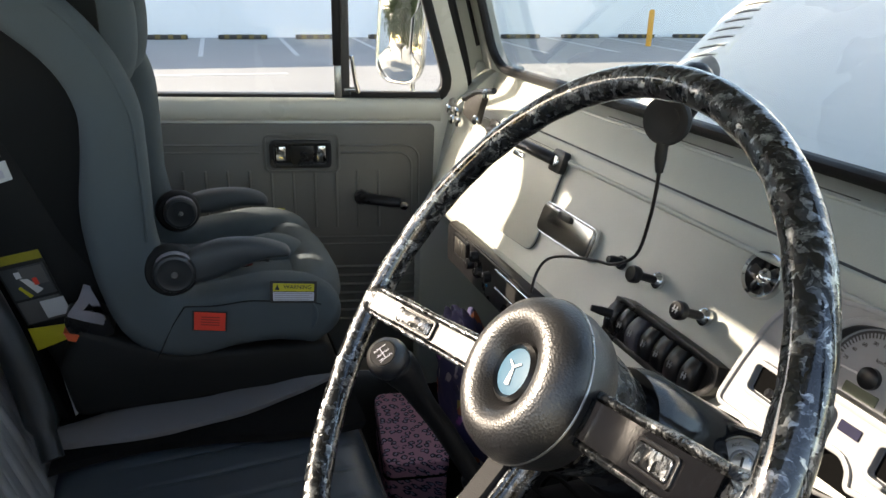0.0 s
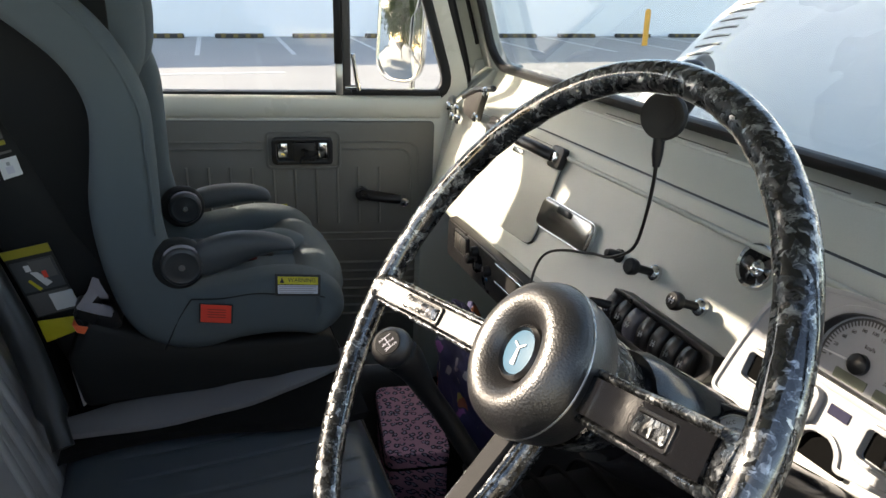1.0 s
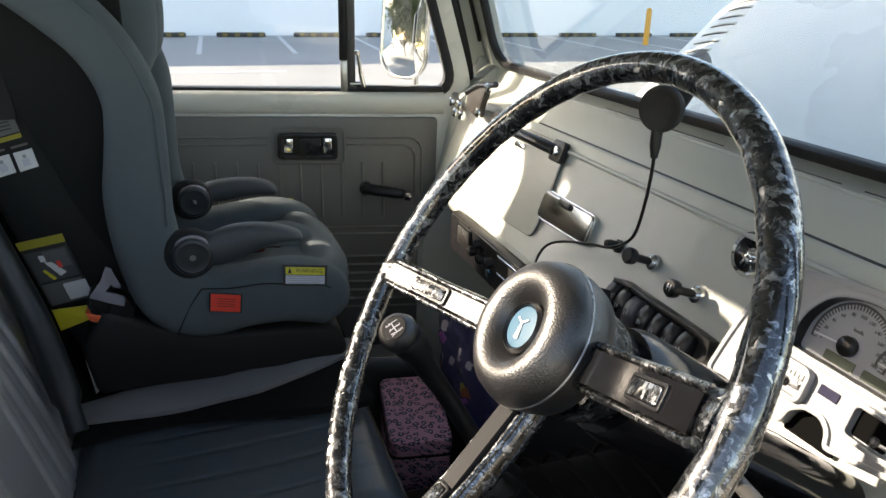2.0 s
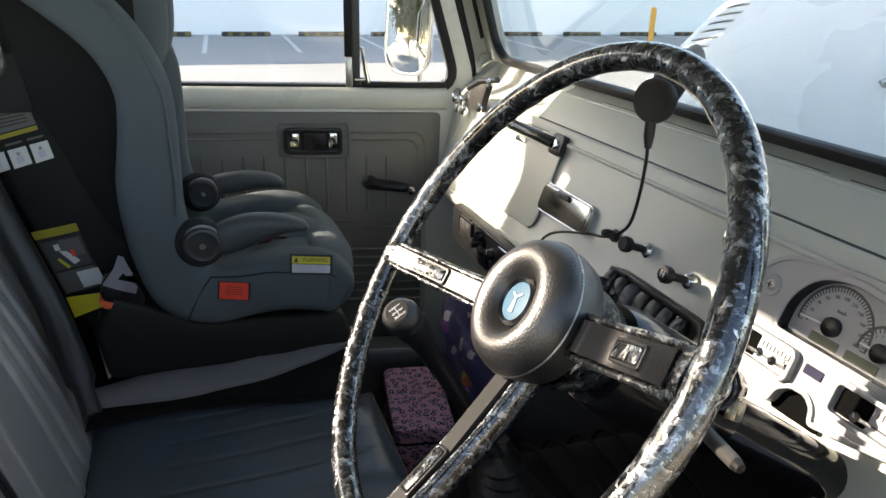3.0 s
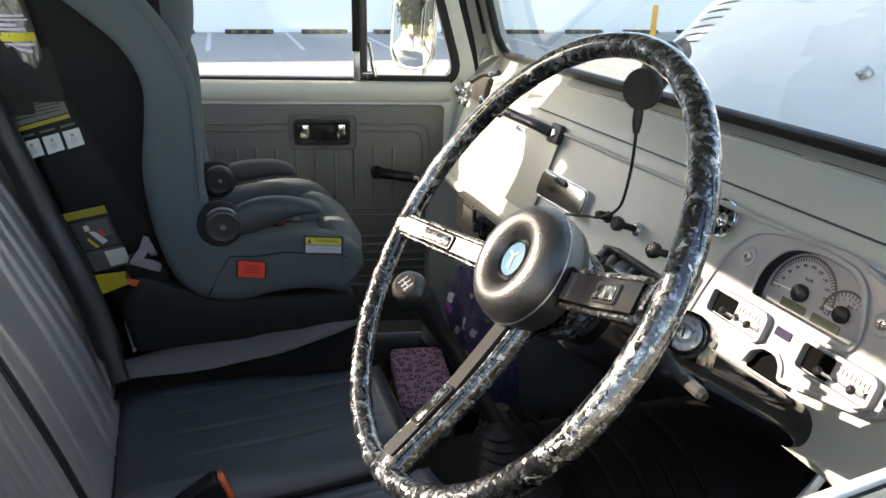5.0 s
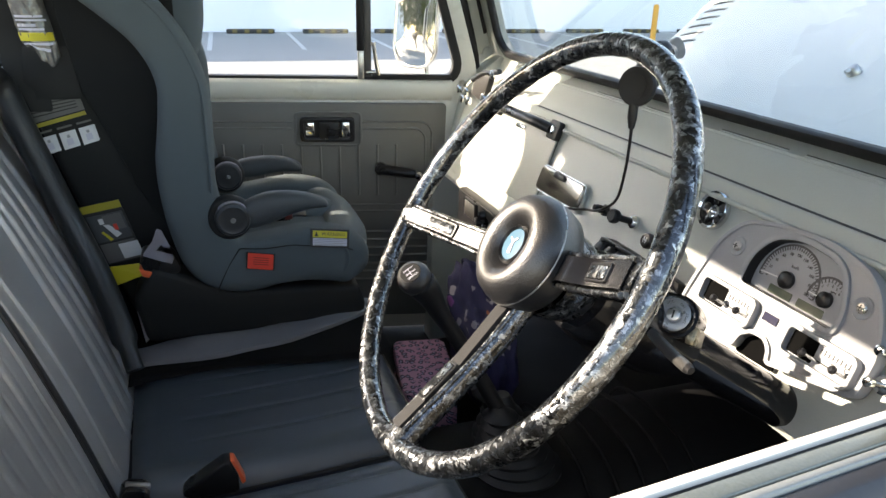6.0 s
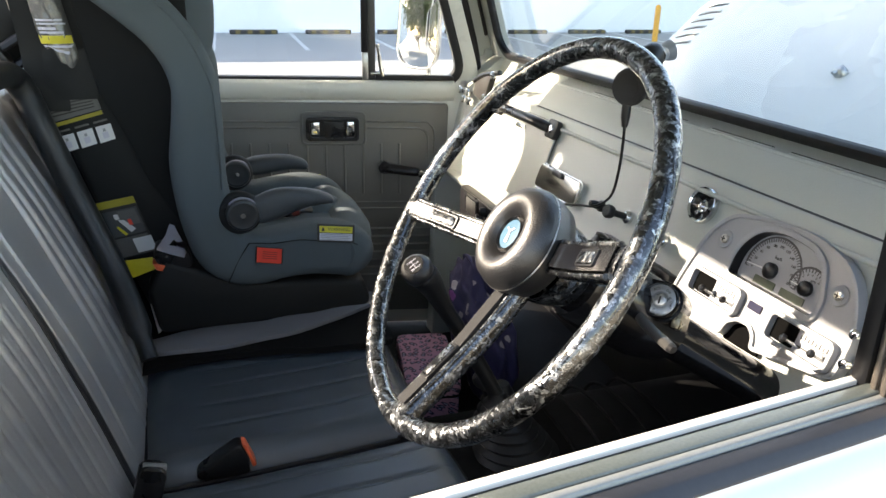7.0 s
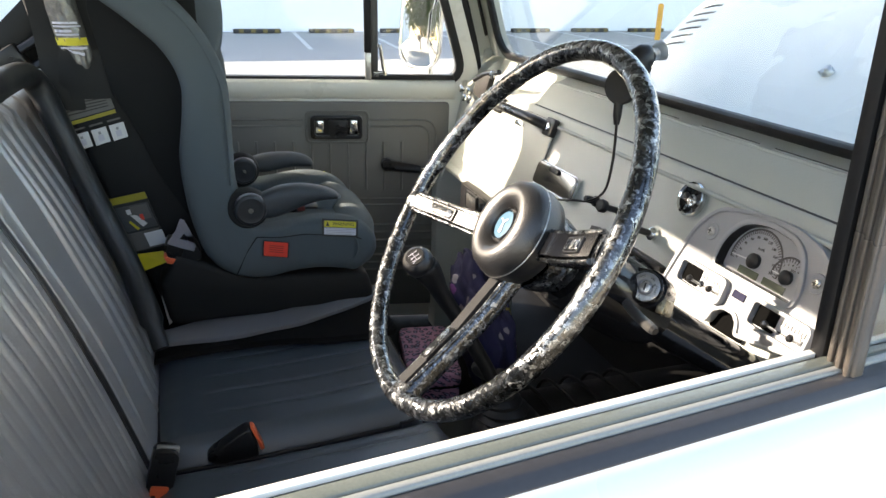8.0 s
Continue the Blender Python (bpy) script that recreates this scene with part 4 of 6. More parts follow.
# lock
LK = Vector((0.5590, -0.3860, 1.3481))
ln = Vector((-0.72, -0.50, 0.48)).normalized()
lx = Vector((0, 0, 1)).cross(ln).normalized()
ly = ln.cross(lx)
LOCKF = material("satin_lock_face", (0.30, 0.31, 0.32), 0.30, metal=0.6, var=0.08, scale=60, fine=700, bump=0.05)
lock = thing("ignition_lock", "brushed silver ignition lock in a black housing", "ignition lock", m=axes(LK, lx, ly, ln) @ Matrix.Scale(0.69, 4))
part("bezel", lathe([(0.0222, -0.004), (0.0224, 0.0022), (0.0245, 0.0026), (0.0264, 0.0010), (0.0268, -0.010), (0.0222, -0.010)], 36), GLOSSY, lock, "black bezel ring")
part("housing", joined(lathe([(0.0, -0.075), (0.0265, -0.075), (0.0300, -0.020), (0.0290, -0.0105), (0, -0.0105)], 32), box(-0.030, 0.004, -0.032, 0.030, -0.070, -0.0125, 0.006)), GLOSSY, lock, "glossy black housing")
part("side_band", box(0.019, 0.0320, -0.0325, -0.008, -0.060, -0.0120, 0.003), material("aged_brass_metal", (0.26, 0.225, 0.150), 0.28, metal=0.6, var=0.12, scale=40, fine=600, bump=0.05), lock, "aged brass coloured band")
lf = part("face", lathe([(0.0225, -0.002), (0.0222, 0.002), (0.0205, 0.003), (0.0120, 0.0026), (0.0105, 0.0006), (0, 0.0006)], 36), LOCKF, lock, "brushed silver face")
part("cylinder", lathe([(0.0092, 0.0), (0.0085, 0.0045), (0.0075, 0.005), (0, 0.005)], 24), STEEL, lock)
part("keyway", box(-0.0012, 0.0012, -0.0055, 0.0055, 0.0045, 0.0054), INK, lock)
for txt, a in (("LOCK", 200), ("ACC", 120), ("ON", 60), ("START", -5)):
    words("lettering", txt, 0.0048, Matrix.Rotation(radians(a - 90), 4, "Z") @ Matrix.Translation((0, 0.0165, 0.0030)), INK, lf)
STALK = material("dark_grey_stalk", (0.045, 0.044, 0.042), 0.35, var=0.08, fine=700, bump=0.05)
stalk = thing("indicator_stalk", "grey and black indicator stalk on the steering column", "indicator stalk", at=(0.53, -0.38, 1.335))
part("lever", tube(smooth_path([(0.560, -0.330, 1.329), (0.545, -0.362, 1.331), (0.525, -0.422, 1.339), (0.5095, -0.474, 1.3488)], 5), [0.0040, 0.0040, 0.0041, 0.0042, 0.0043, 0.0045, 0.0047, 0.0048, 0.0050, 0.0051, 0.0052, 0.0052, 0.0052, 0.0051, 0.0050, 0.0048], 12, flat=0.7), STALK, stalk)
part("tip", tube([(0.5098, -0.473, 1.3486), (0.5075, -0.4805, 1.3503)], [0.0049, 0.0034], 12, flat=0.7), RUBBER, stalk, "black tip")
# White stands for sunlight on an unidentified piece below the column.
part("sunlit_piece", tube([(0.7350, -0.2750, 1.1680), (0.7150, -0.3110, 1.1840)], 0.0040, 10, flat=0.5), WHITE, col, "flat bar painted white as if sunlit under the column")

# ---- suction phone mount and cable ----
mount = thing("phone_mount", "black magnetic charging mount on a suction arm at the windshield", "phone mount", at=(0.75, -0.08, 1.5))
pc = Vector((0.712, -0.053, 1.501))
pn = Vector((-0.80, -0.45, 0.10)).normalized()
px_ = Vector((0, 0, 1)).cross(pn).normalized()
PMX = axes(pc, px_, pn.cross(px_), pn)
disc = part("charger_disc", lathe([(0, -0.010), (0.022, -0.010), (0.0255, -0.006), (0.0263, -0.001), (0.0245, 0.003), (0.0205, 0.0035), (0.019, 0.0028), (0.0, 0.0028)], 40, PMX), DISC, mount)
bm = arc(0, 0, 0.0135, 0.0155, -60, 60, 0.0025, 0.0036, 20)
bm.transform(PMX)
part("marking", bm, DISC, disc)
wedge = smooth_path([pc - pn * 0.006, Vector((0.738, -0.033, 1.506)), Vector((0.754, -0.034, 1.536)), Vector((0.768, -0.040, 1.540))], 4)
part("arm", tube(wedge, [0.014, 0.015, 0.016, 0.018, 0.019, 0.020, 0.021, 0.021, 0.021, 0.020, 0.018, 0.016, 0.012], 14), PLASTIC, mount)
part("neck", tube([(0.76, -0.042, 1.540), (0.81, 0.020, 1.535), (0.850, 0.078, 1.531)], 0.010, 12), PLASTIC, mount)
part("suction_cup", lathe([(0, 0), (0.012, 0.0), (0.0155, 0.008), (0.0165, 0.016), (0, 0.016)], 28, axes((0.851, 0.080, 1.531), (0, -1, 0), (-0.2873, 0, 0.9578), (-0.9578, 0, -0.2873)) @ pose(0, 0, 0, 180, 0, 0)), SILVER, mount, "grey suction cup housing")
part("release_lever", box(0.748, 0.762, -0.036, -0.022, 1.500, 1.53, 0.003), SILVER, mount, "grey release lever")
cable = thing("charging_cable", "thin black charging cable hanging down the dashboard", "cable", at=(0.72, -0.05, 1.45))
part("plug", tube([(0.712, -0.052, 1.479), (0.711, -0.053, 1.460), (0.710, -0.055, 1.446)], [0.0065, 0.0065, 0.004], 10), PLASTIC, cable)
cb = smooth_path([(0.7105, -0.054, 1.452), (0.7190, -0.042, 1.425), (0.7370, -0.012, 1.380), (0.7483, 0.0157, 1.3312), (0.7479, 0.0355, 1.3092), (0.7476, 0.0723, 1.2899), (0.7499, 0.1172, 1.2783), (0.7461, 0.1956, 1.2556), (0.7409, 0.2365, 1.2346), (0.7313, 0.2476, 1.2072), (0.7150, 0.2330, 1.1700), (0.7050, 0.2250, 1.14)], 6)
part("cord", tube(cb, 0.0022, 8), PLASTIC, cable)

# ---- passenger door ----
MP = axes((0.22, 0.952, 0), (CT, -ST, 0), (ST, CT, 0), (0, 0, 1))


def du(x):
    return (x - 0.22) / CT


pd = thing("passenger_door", "closed cream passenger door with a grey vinyl panel and chrome fittings", "door", m=MP, kind="structure")
win_loop = round_poly([(du(-0.385), 1.388), (du(0.792), 1.388), (du(0.725), 1.62), (du(0.653), 1.88), (du(-0.385), 1.88)], [0.02, 0.055, 0.02, 0.04, 0.02], 6)
out_loop = round_poly([(du(-0.45), 0.72), (du(0.812), 0.72), (du(0.838), 1.40), (du(0.685), 1.925), (du(-0.45), 1.925)], [0.02, 0.02, 0.05, 0.05, 0.02], 6)
part("skin", ring(out_loop, grow(win_loop, 0.016), "y", 0.004, 0.05, 0.004), CREAM_LIT, pd)
part("sill_roll", prism([(0.003, 1.336), (-0.004, 1.341), (-0.007, 1.360), (-0.006, 1.376), (-0.002, 1.3835), (0.004, 1.3860), (0.016, 1.3865), (0.016, 1.336)], "x", du(-0.44), du(0.775)), CREAM_LIT, pd, sharp=60)
part("weather_seal", ring(grow(win_loop, 0.018), grow(win_loop, -0.004), "y", 0.0025, 0.036, 0.003), RUBBER, pd, "black rubber window seal")
g1 = part("drop_glass", prism([(du(-0.375), 1.385), (du(0.556), 1.385), (du(0.556), 1.88), (du(-0.375), 1.88)], "y", 0.018, 0.022), GLASS, pd, "wound up clear window glass")
g2 = part("quarter_glass", prism(grow(round_poly([(du(0.575), 1.388), (du(0.792), 1.388), (du(0.725), 1.62), (du(0.653), 1.88), (du(0.575), 1.88)], [0.01, 0.055, 0.02, 0.03, 0.01], 6), -0.001), "y", 0.013, 0.017), GLASS, pd, "clear quarter window glass")
for g in (g1, g2):
    g.visible_shadow = False
part("channel", box(du(0.549), du(0.566), 0.002, 0.032, 1.452, 1.88, 0.002), RUBBER, pd, "black window channel")
part("division_bar", box(du(0.566), du(0.583), 0.004, 0.030, 1.386, 1.88, 0.002), material("dark_grey_bar", (0.07, 0.068, 0.066), 0.4, var=0.08, bump=0.04), pd, "dark grey metal division bar")
part("channel_foot", box(du(0.551), du(0.566), 0.000, 0.030, 1.386, 1.452, 0.002), STEEL, pd)
part("quarter_seal", box(du(0.584), du(0.772), -0.003, 0.020, 1.3862, 1.3985, 0.003), RUBBER, pd, "black rubber seal under the quarter window")
lt = part("quarter_latch", tube([(du(0.600), -0.002, 1.398), (du(0.594), -0.012, 1.425), (du(0.588), -0.012, 1.470)], [0.006, 0.0048, 0.0042], 10), CHROME, pd, "chrome quarter window latch")
part("latch_pivot", tube([(du(0.572), 0.0, 1.402), (du(0.604), -0.004, 1.404)], 0.0055, 10), CHROME, lt)
part("latch_knob", lathe([(0, 0), (0.006, 0), (0.006, 0.008), (0, 0.010)], 10, Matrix.Translation((du(0.587), -0.012, 1.466))), CHROME, lt)
# grey vinyl panel with pressed lines
PX0, PX1 = du(-0.30), du(0.762)
vp = part("trim_panel", prism(round_poly([(PX0, 0.76), (PX1 - 0.01, 0.76), (PX1, 1.330), (PX0, 1.330)], 0.012, 4), "y", -0.006, 0.006, 0.003), PANEL, pd, "grey vinyl trim panel")


def bead(pts, r=0.0035):
    return tube([(a, -0.0055, b) for a, b in pts], r, 8, flat=0.7)


for off in (0.0, 0.016):
    top = 1.284 - off
    path = [(PX0 + 0.01, top - 0.004), (du(0.402) - off * 0, top - 0.004)]
    part("pressed_line", bead([(PX0 + 0.01, top), (du(0.395) - off * 0.2, top)]), PANEL, vp)
    xr = du(0.728) - off
    corner = [(xr - 0.03 + 0.03 * math.sin(radians(9 * i)), top - 0.03 + 0.03 * math.cos(radians(9 * i))) for i in range(11)]
    part("pressed_line", bead([(du(0.558) + off * 0.2, top)] + corner + [(xr, 1.10)]), PANEL, vp)
hb = round_poly([(du(0.402), 1.226), (du(0.556), 1.226), (du(0.556), 1.306), (du(0.402), 1.306)], 0.014, 5)
part("pressed_surround", ring(grow(hb, 0.003), grow(hb, -0.003), "y", -0.0095, -0.005, 0.001), PANEL, vp)
for k in range(10):
    x = 0.232 + 0.0455 * k
    part("pressed_rib", bead([(du(x), 1.228), (du(x), 1.098)], 0.0042), PANEL, vp)
for z in (1.073, 1.056):
    part("pressed_line", bead([(PX0 + 0.01, z), (du(0.742), z)]), PANEL, vp)
for k in range(7):
    part("kick_rib", bead([(du(0.36), 1.000 - 0.022 * k), (du(0.742), 1.000 - 0.022 * k)], 0.005), PANEL, vp)
# inside handle
hx0, hx1, hz0, hz1 = du(0.413), du(0.542), 1.237, 1.296
ih = part("inside_handle", ring(rrect(hx0, hx1, hz0, hz1, 0.010, 4), rrect(hx0 + 0.010, hx1 - 0.010, hz0 + 0.009, hz1 - 0.009, 0.006, 4), "y", -0.020, -0.004, 0.003), PLASTIC, pd, "black handle surround")
part("cup", prism(rrect(hx0 + 0.009, hx1 - 0.009, hz0 + 0.008, hz1 - 0.008, 0.006, 4), "y", -0.009, -0.006), PLASTIC, ih)
part("lever", prism(rrect(hx0 + 0.046, hx0 + 0.094, hz0 + 0.008, hz1 - 0.010, 0.005, 3), "y", -0.021, -0.009, 0.005, 3), PLASTIC, ih)
part("plate", box(hx0 + 0.012, hx0 + 0.034, -0.0125, -0.008, hz0 + 0.013, hz1 - 0.013, 0.002), CHROME, ih, "bright lock plate")
part("plate", box(hx1 - 0.032, hx1 - 0.012, -0.0145, -0.008, hz0 + 0.011, hz1 - 0.011, 0.002), CHROME, ih, "bright lever end")
# window winder
wd = part("window_winder", tube(smooth_path([(du(0.602), -0.018, 1.168), (du(0.65), -0.034, 1.165), (du(0.688), -0.036, 1.160)], 5), [0.0125, 0.0135, 0.0135, 0.013, 0.0128, 0.0125, 0.0125, 0.0125, 0.012, 0.0115, 0.010], 14, flat=0.85), PLASTIC, pd, "black window winder")
part("boss", lathe([(0.016, 0), (0.016, 0.015), (0.012, 0.02), (0, 0.02)], 20, Matrix.Translation((du(0.604), -0.004, 1.168)) @ pose(0, 0, 0, 90, 0, 0)), PLASTIC, wd)
part("knob", lathe([(0.009, 0), (0.0105, 0.012), (0.0095, 0.028), (0, 0.030)], 18, Matrix.Translation((du(0.693), -0.034, 1.161)) @ pose(0, 0, 0, 90, 0, 0)), CHROME, wd, "bright winder knob")
# wing mirror
def dome(loop, radius, rings):
    """A bulging pane inside a loop, its middle towards -y."""
    c = sum((Vector(p) for p in loop), Vector((0, 0))) / len(loop)
    far = max((Vector(p) - c).length for p in loop)
    sag = radius - math.sqrt(radius ** 2 - far ** 2)
    bm = bmesh.new()

    def at(p):
        d = (p - c).length
        return bm.verts.new((p.x, radius - math.sqrt(radius ** 2 - d * d) - sag, p.y))
    mid = at(c)
    rows = [[at(c + (Vector(p) - c) * k / rings) for p in loop] for k in range(1, rings + 1)]
    n = len(loop)
    for i in range(n):
        bm.faces.new((mid, rows[0][i], rows[0][(i + 1) % n]))
        for A, B in zip(rows, rows[1:]):
            bm.faces.new((A[i], B[i], B[(i + 1) % n], A[(i + 1) % n]))
    bmesh.ops.recalc_face_normals(bm, faces=bm.faces)
    if sum(f.normal.y for f in bm.faces) > 0:
        bmesh.ops.reverse_faces(bm, faces=bm.faces)
    return bm


MM = axes((0.728, 1.0, 1.505), Vector((0.480, -0.8773, 0.0)), Vector((0.8773, 0.480, 0.0)), (0, 0, 1)) @ pose(0, 0, 0, -4.8, 0, 0)
wm = thing("wing_mirror", "chrome passenger wing mirror on a thin arm", "mirror", m=MM)
ml = rrect(-0.068, 0.080, -0.108, 0.122, 0.055, 8)
part("shell", prism(ml, "y", 0.0, 0.012, 0.005, 3), CHROME, wm)
part("rim", ring(grow(ml, 0.002), grow(ml, -0.004), "y", -0.006, 0.004, 0.0015), CHROME, wm)
part("glass", dome(grow(ml, -0.004), 0.8, 10), MIRROR, wm, "convex mirror glass")
part("arm", tube(smooth_path([(0.02, 0.03, -0.06), (0.022, 0.034, -0.13), (0.05, 0.03, -0.18), (0.11, 0.02, -0.20)], 5), 0.007, 10), CHROME, wm)

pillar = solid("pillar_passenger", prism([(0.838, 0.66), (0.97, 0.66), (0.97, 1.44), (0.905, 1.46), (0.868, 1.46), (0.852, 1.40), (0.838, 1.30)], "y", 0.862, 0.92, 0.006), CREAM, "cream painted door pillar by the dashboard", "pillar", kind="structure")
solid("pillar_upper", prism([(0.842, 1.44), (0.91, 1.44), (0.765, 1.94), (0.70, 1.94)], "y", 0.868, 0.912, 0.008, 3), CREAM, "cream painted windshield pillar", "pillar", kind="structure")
solid("door_seal", tube(smooth_path([(0.812, 0.858, 0.75), (0.828, 0.856, 1.1), (0.838, 0.855, 1.30), (0.842, 0.850, 1.42), (0.806, 0.850, 1.56), (0.765, 0.85, 1.70)], 6), 0.010, 8), RUBBER, "black rubber seal round the door opening", "seal", kind="structure")
BRACKET = material("worn_brown_steel", (0.024, 0.022, 0.020), 0.45, metal=0.2, var=0.2, fine=300, bump=0.1)
hg = thing("windshield_bracket", "worn steel windshield hinge bracket with chrome bolts", "bracket", at=(0.79, 0.70, 1.39))
part("plate", prism(round_poly([(0.705, 1.372), (0.665, 1.366), (0.640, 1.362), (0.624, 1.392), (0.603, 1.424), (0.614, 1.429), (0.674, 1.411), (0.700, 1.397)], 0.005, 3), "x", 0.778, 0.792, 0.003), BRACKET, hg, "worn bracket plate")
part("arm", tube(smooth_path([(0.785, 0.760, 1.362), (0.790, 0.81, 1.372), (0.815, 0.85, 1.385)], 4), 0.008, 10), STEEL, hg)
part("top_bar", tube([(0.780, 0.705, 1.404), (0.780, 0.640, 1.427), (0.782, 0.560, 1.440)], 0.006, 8), PLASTIC, hg, "dark edge bar")
for y, z in ((0.790, 1.371), (0.765, 1.352), (0.740, 1.372), (0.728, 1.352), (0.585, 1.431), (0.632, 1.374)):
    bolt(hg, Matrix.Translation((0.778, y, z)) @ pose(0, 0, 0, 0, -90, 0), 0.010)

# ---- driver door (window wound down) ----
CN, SN = math.cos(math.atan(0.100)), math.sin(math.atan(0.100))
MN = axes((0.20, -0.672, 0), Vector((CN, SN, 0)), Vector((-SN, CN, 0)), Vector((0, 0, 1)))


def nu(x):
    return (x - 0.20) / CN


UPRIGHT = material("worn_brown_metal", (0.17, 0.148, 0.128), 0.3, metal=0.6, var=0.12, fine=400, bump=0.05)
dd = thing("driver_door", "cream driver door with its window wound down", "door", m=MN, kind="structure")
NX0, NX1 = nu(-0.30), nu(0.74)
SILLGREY = material("dull_grey_green_sill", (0.115, 0.130, 0.118), 0.35, var=0.18, scale=14, fine=500, bump=0.05, coat=0.3)
SILLEDGE = material("grey_sill_edge", (0.24, 0.25, 0.24), 0.4, var=0.12, scale=20, fine=500, bump=0.05)
part("inner_ledge", box(NX0, NX1, -0.0020, 0.0040, 1.34, 1.4125, 0.0012), CREAM_OUT, dd)
part("trim_panel", box(NX0, NX1, -0.02, 0.0025, 0.75, 1.34, 0.004), PANEL, dd, "grey vinyl trim panel")
part("felt_strip", box(NX0, NX1, -0.0066, -0.0021, 1.37, 1.4095, 0.0006), RUBBER, dd, "black felt strip")
part("sill_cap", prism([(-0.0067, 1.4125), (-0.0158, 1.4118), (-0.0164, 1.4105), (-0.0168, 1.38), (-0.0067, 1.38)], "x", NX0, NX1, 0.0008), SILLGREY, dd, "dull grey-green sill strip")
part("outer_cap", prism([(-0.0172, 1.4112), (-0.0212, 1.4104), (-0.0222, 1.4085), (-0.0222, 1.38), (-0.0172, 1.38)], "x", NX0, NX1, 0.0008), SILLEDGE, dd)
part("belt_moulding", prism([(-0.0226, 1.4085), (-0.0310, 1.4066), (-0.0385, 1.4015), (-0.0395, 1.37), (-0.0226, 1.37)], "x", NX0, NX1, 0.001), material("grey_belt_rubber", (0.032, 0.033, 0.038), 0.5, var=0.1), dd, "dark grey belt moulding")
part("outer_skin", prism([(-0.0400, 1.4025), (-0.050, 1.397), (-0.060, 1.379), (-0.075, 1.25), (-0.075, 0.75), (-0.0400, 0.75)], "x", NX0, NX1), CREAM_OUT, dd, sharp=60)
# front upright of the window frame
UX = 0.3195
part("glass_channel", prism([(UX, 1.40), (UX + 0.017, 1.40), (UX + 0.011, 1.86), (UX - 0.006, 1.86)], "y", -0.0075, 0.004, 0.003), RUBBER, dd, "black rubber glass channel")
part("frame_upright", prism([(UX + 0.002, 1.40), (UX + 0.015, 1.40), (UX + 0.009, 1.86), (UX - 0.004, 1.86)], "y", -0.0290, -0.0078, 0.003, 3), UPRIGHT, dd, "worn brown metal division upright")
for yy in (-0.0125, -0.0190, -0.0255):
    part("frame_rib", prism([(UX - 0.0005, 1.40), (UX + 0.003, 1.40), (UX - 0.003, 1.86), (UX - 0.0065, 1.86)], "y", yy - 0.0018, yy + 0.0018, 0.0012), UPRIGHT, dd)
ng = part("quarter_glass", prism([(UX + 0.017, 1.405), (nu(0.735), 1.405), (nu(0.67), 1.80), (UX + 0.012, 1.80)], "y", -0.016, -0.012), GLASS, dd, "clear quarter window glass")
ng.visible_shadow = False
part("top_rail", prism([(nu(-0.30), 1.83), (nu(0.66), 1.83), (nu(0.64), 1.87), (nu(-0.30), 1.87)], "y", -0.03, 0.0), CREAM, dd)
part("front_rail", prism([(nu(0.735), 1.40), (nu(0.775), 1.40), (nu(0.66), 1.87), (nu(0.63), 1.83)], "y", -0.03, 0.0, 0.003), CREAM, dd)
part("rear_rail", box(nu(-0.32), nu(-0.27), -0.03, 0.0, 1.40, 1.87), CREAM, dd)
nm = thing("mirror_bracket", "chrome wing mirror bracket on a black rubber foot", "mirror bracket", at=(0.64, -0.66, 1.40))
part("foot", tube(smooth_path([(0.600, -0.668, 1.408), (0.66, -0.668, 1.408), (0.74, -0.66, 1.405)], 4), 0.016, 12, flat=0.6), RUBBER, nm)
part("arm", tube(smooth_path([(0.655, -0.668, 1.41), (0.660, -0.675, 1.45), (0.70, -0.70, 1.47), (0.78, -0.72, 1.48)], 5), 0.011, 12), CHROME, nm)

# ---- bonnet, raised ----
BA = math.atan(0.62)
MB = axes((1.06, 0.06, 1.418), (0, -1, 0), (math.cos(BA), 0, math.sin(BA)), (-math.sin(BA), 0, math.cos(BA)))
bon = thing("bonnet", "raised cream bonnet with louvre slots along its edge", "bonnet", m=MB)
prof = [(-0.50, -0.05), (-0.50, -0.012), (-0.488, -0.003), (-0.46, 0.0), (0.46, 0.0), (0.488, -0.003), (0.50, -0.012), (0.50, -0.05), (0.49, -0.05), (0.488, -0.016), (0.46, -0.006), (-0.46, -0.006), (-0.488, -0.016), (-0.49, -0.05)]
bm = bmesh.new()
rows = [[bm.verts.new((x + (0.03 - 0.33 * y if x < 0 and y < 0.3 else (-0.069 - 0.08 * (y - 0.3) if x < 0 else 0)), y, z)) for x, z in prof] for y in (0.0, 0.1, 0.2, 0.3, 0.5, 1.05)]
for A, B in zip(rows, rows[1:]):
    for k in range(len(prof)):
        bm.faces.new((A[k], A[(k + 1) % len(prof)], B[(k + 1) % len(prof)], B[k]))
part("panel", bm, CREAM_OUT, bon, sharp=50)
for k in range(8):
    y = 0.150 + 0.030 * k
    x0 = -0.462 + 0.03 - 0.33 * min(y, 0.3) - 0.08 * max(0, y - 0.3)
    top = [(x0 + 0.052 * u, y + 0.020 * u + 0.006 * math.sin(math.pi * u)) for u in (0, 0.25, 0.5, 0.75, 1)]
    low = [(x0 + 0.052 * u, y + 0.020 * u + 0.0020 * math.sin(math.pi * u) - 0.0004) for u in (1, 0.75, 0.5, 0.25, 0)]
    part("louvre", prism([(a, b + 0.0062) for a, b in top] + [(a, b + 0.0003) for a, b in reversed(top)], "z", 0.0, 0.003, 0.001), CREAM_OUT, bon)
    part("louvre_slot", prism(low + top, "z", -0.001, 0.0012), INKG, bon, "dark louvre slot")
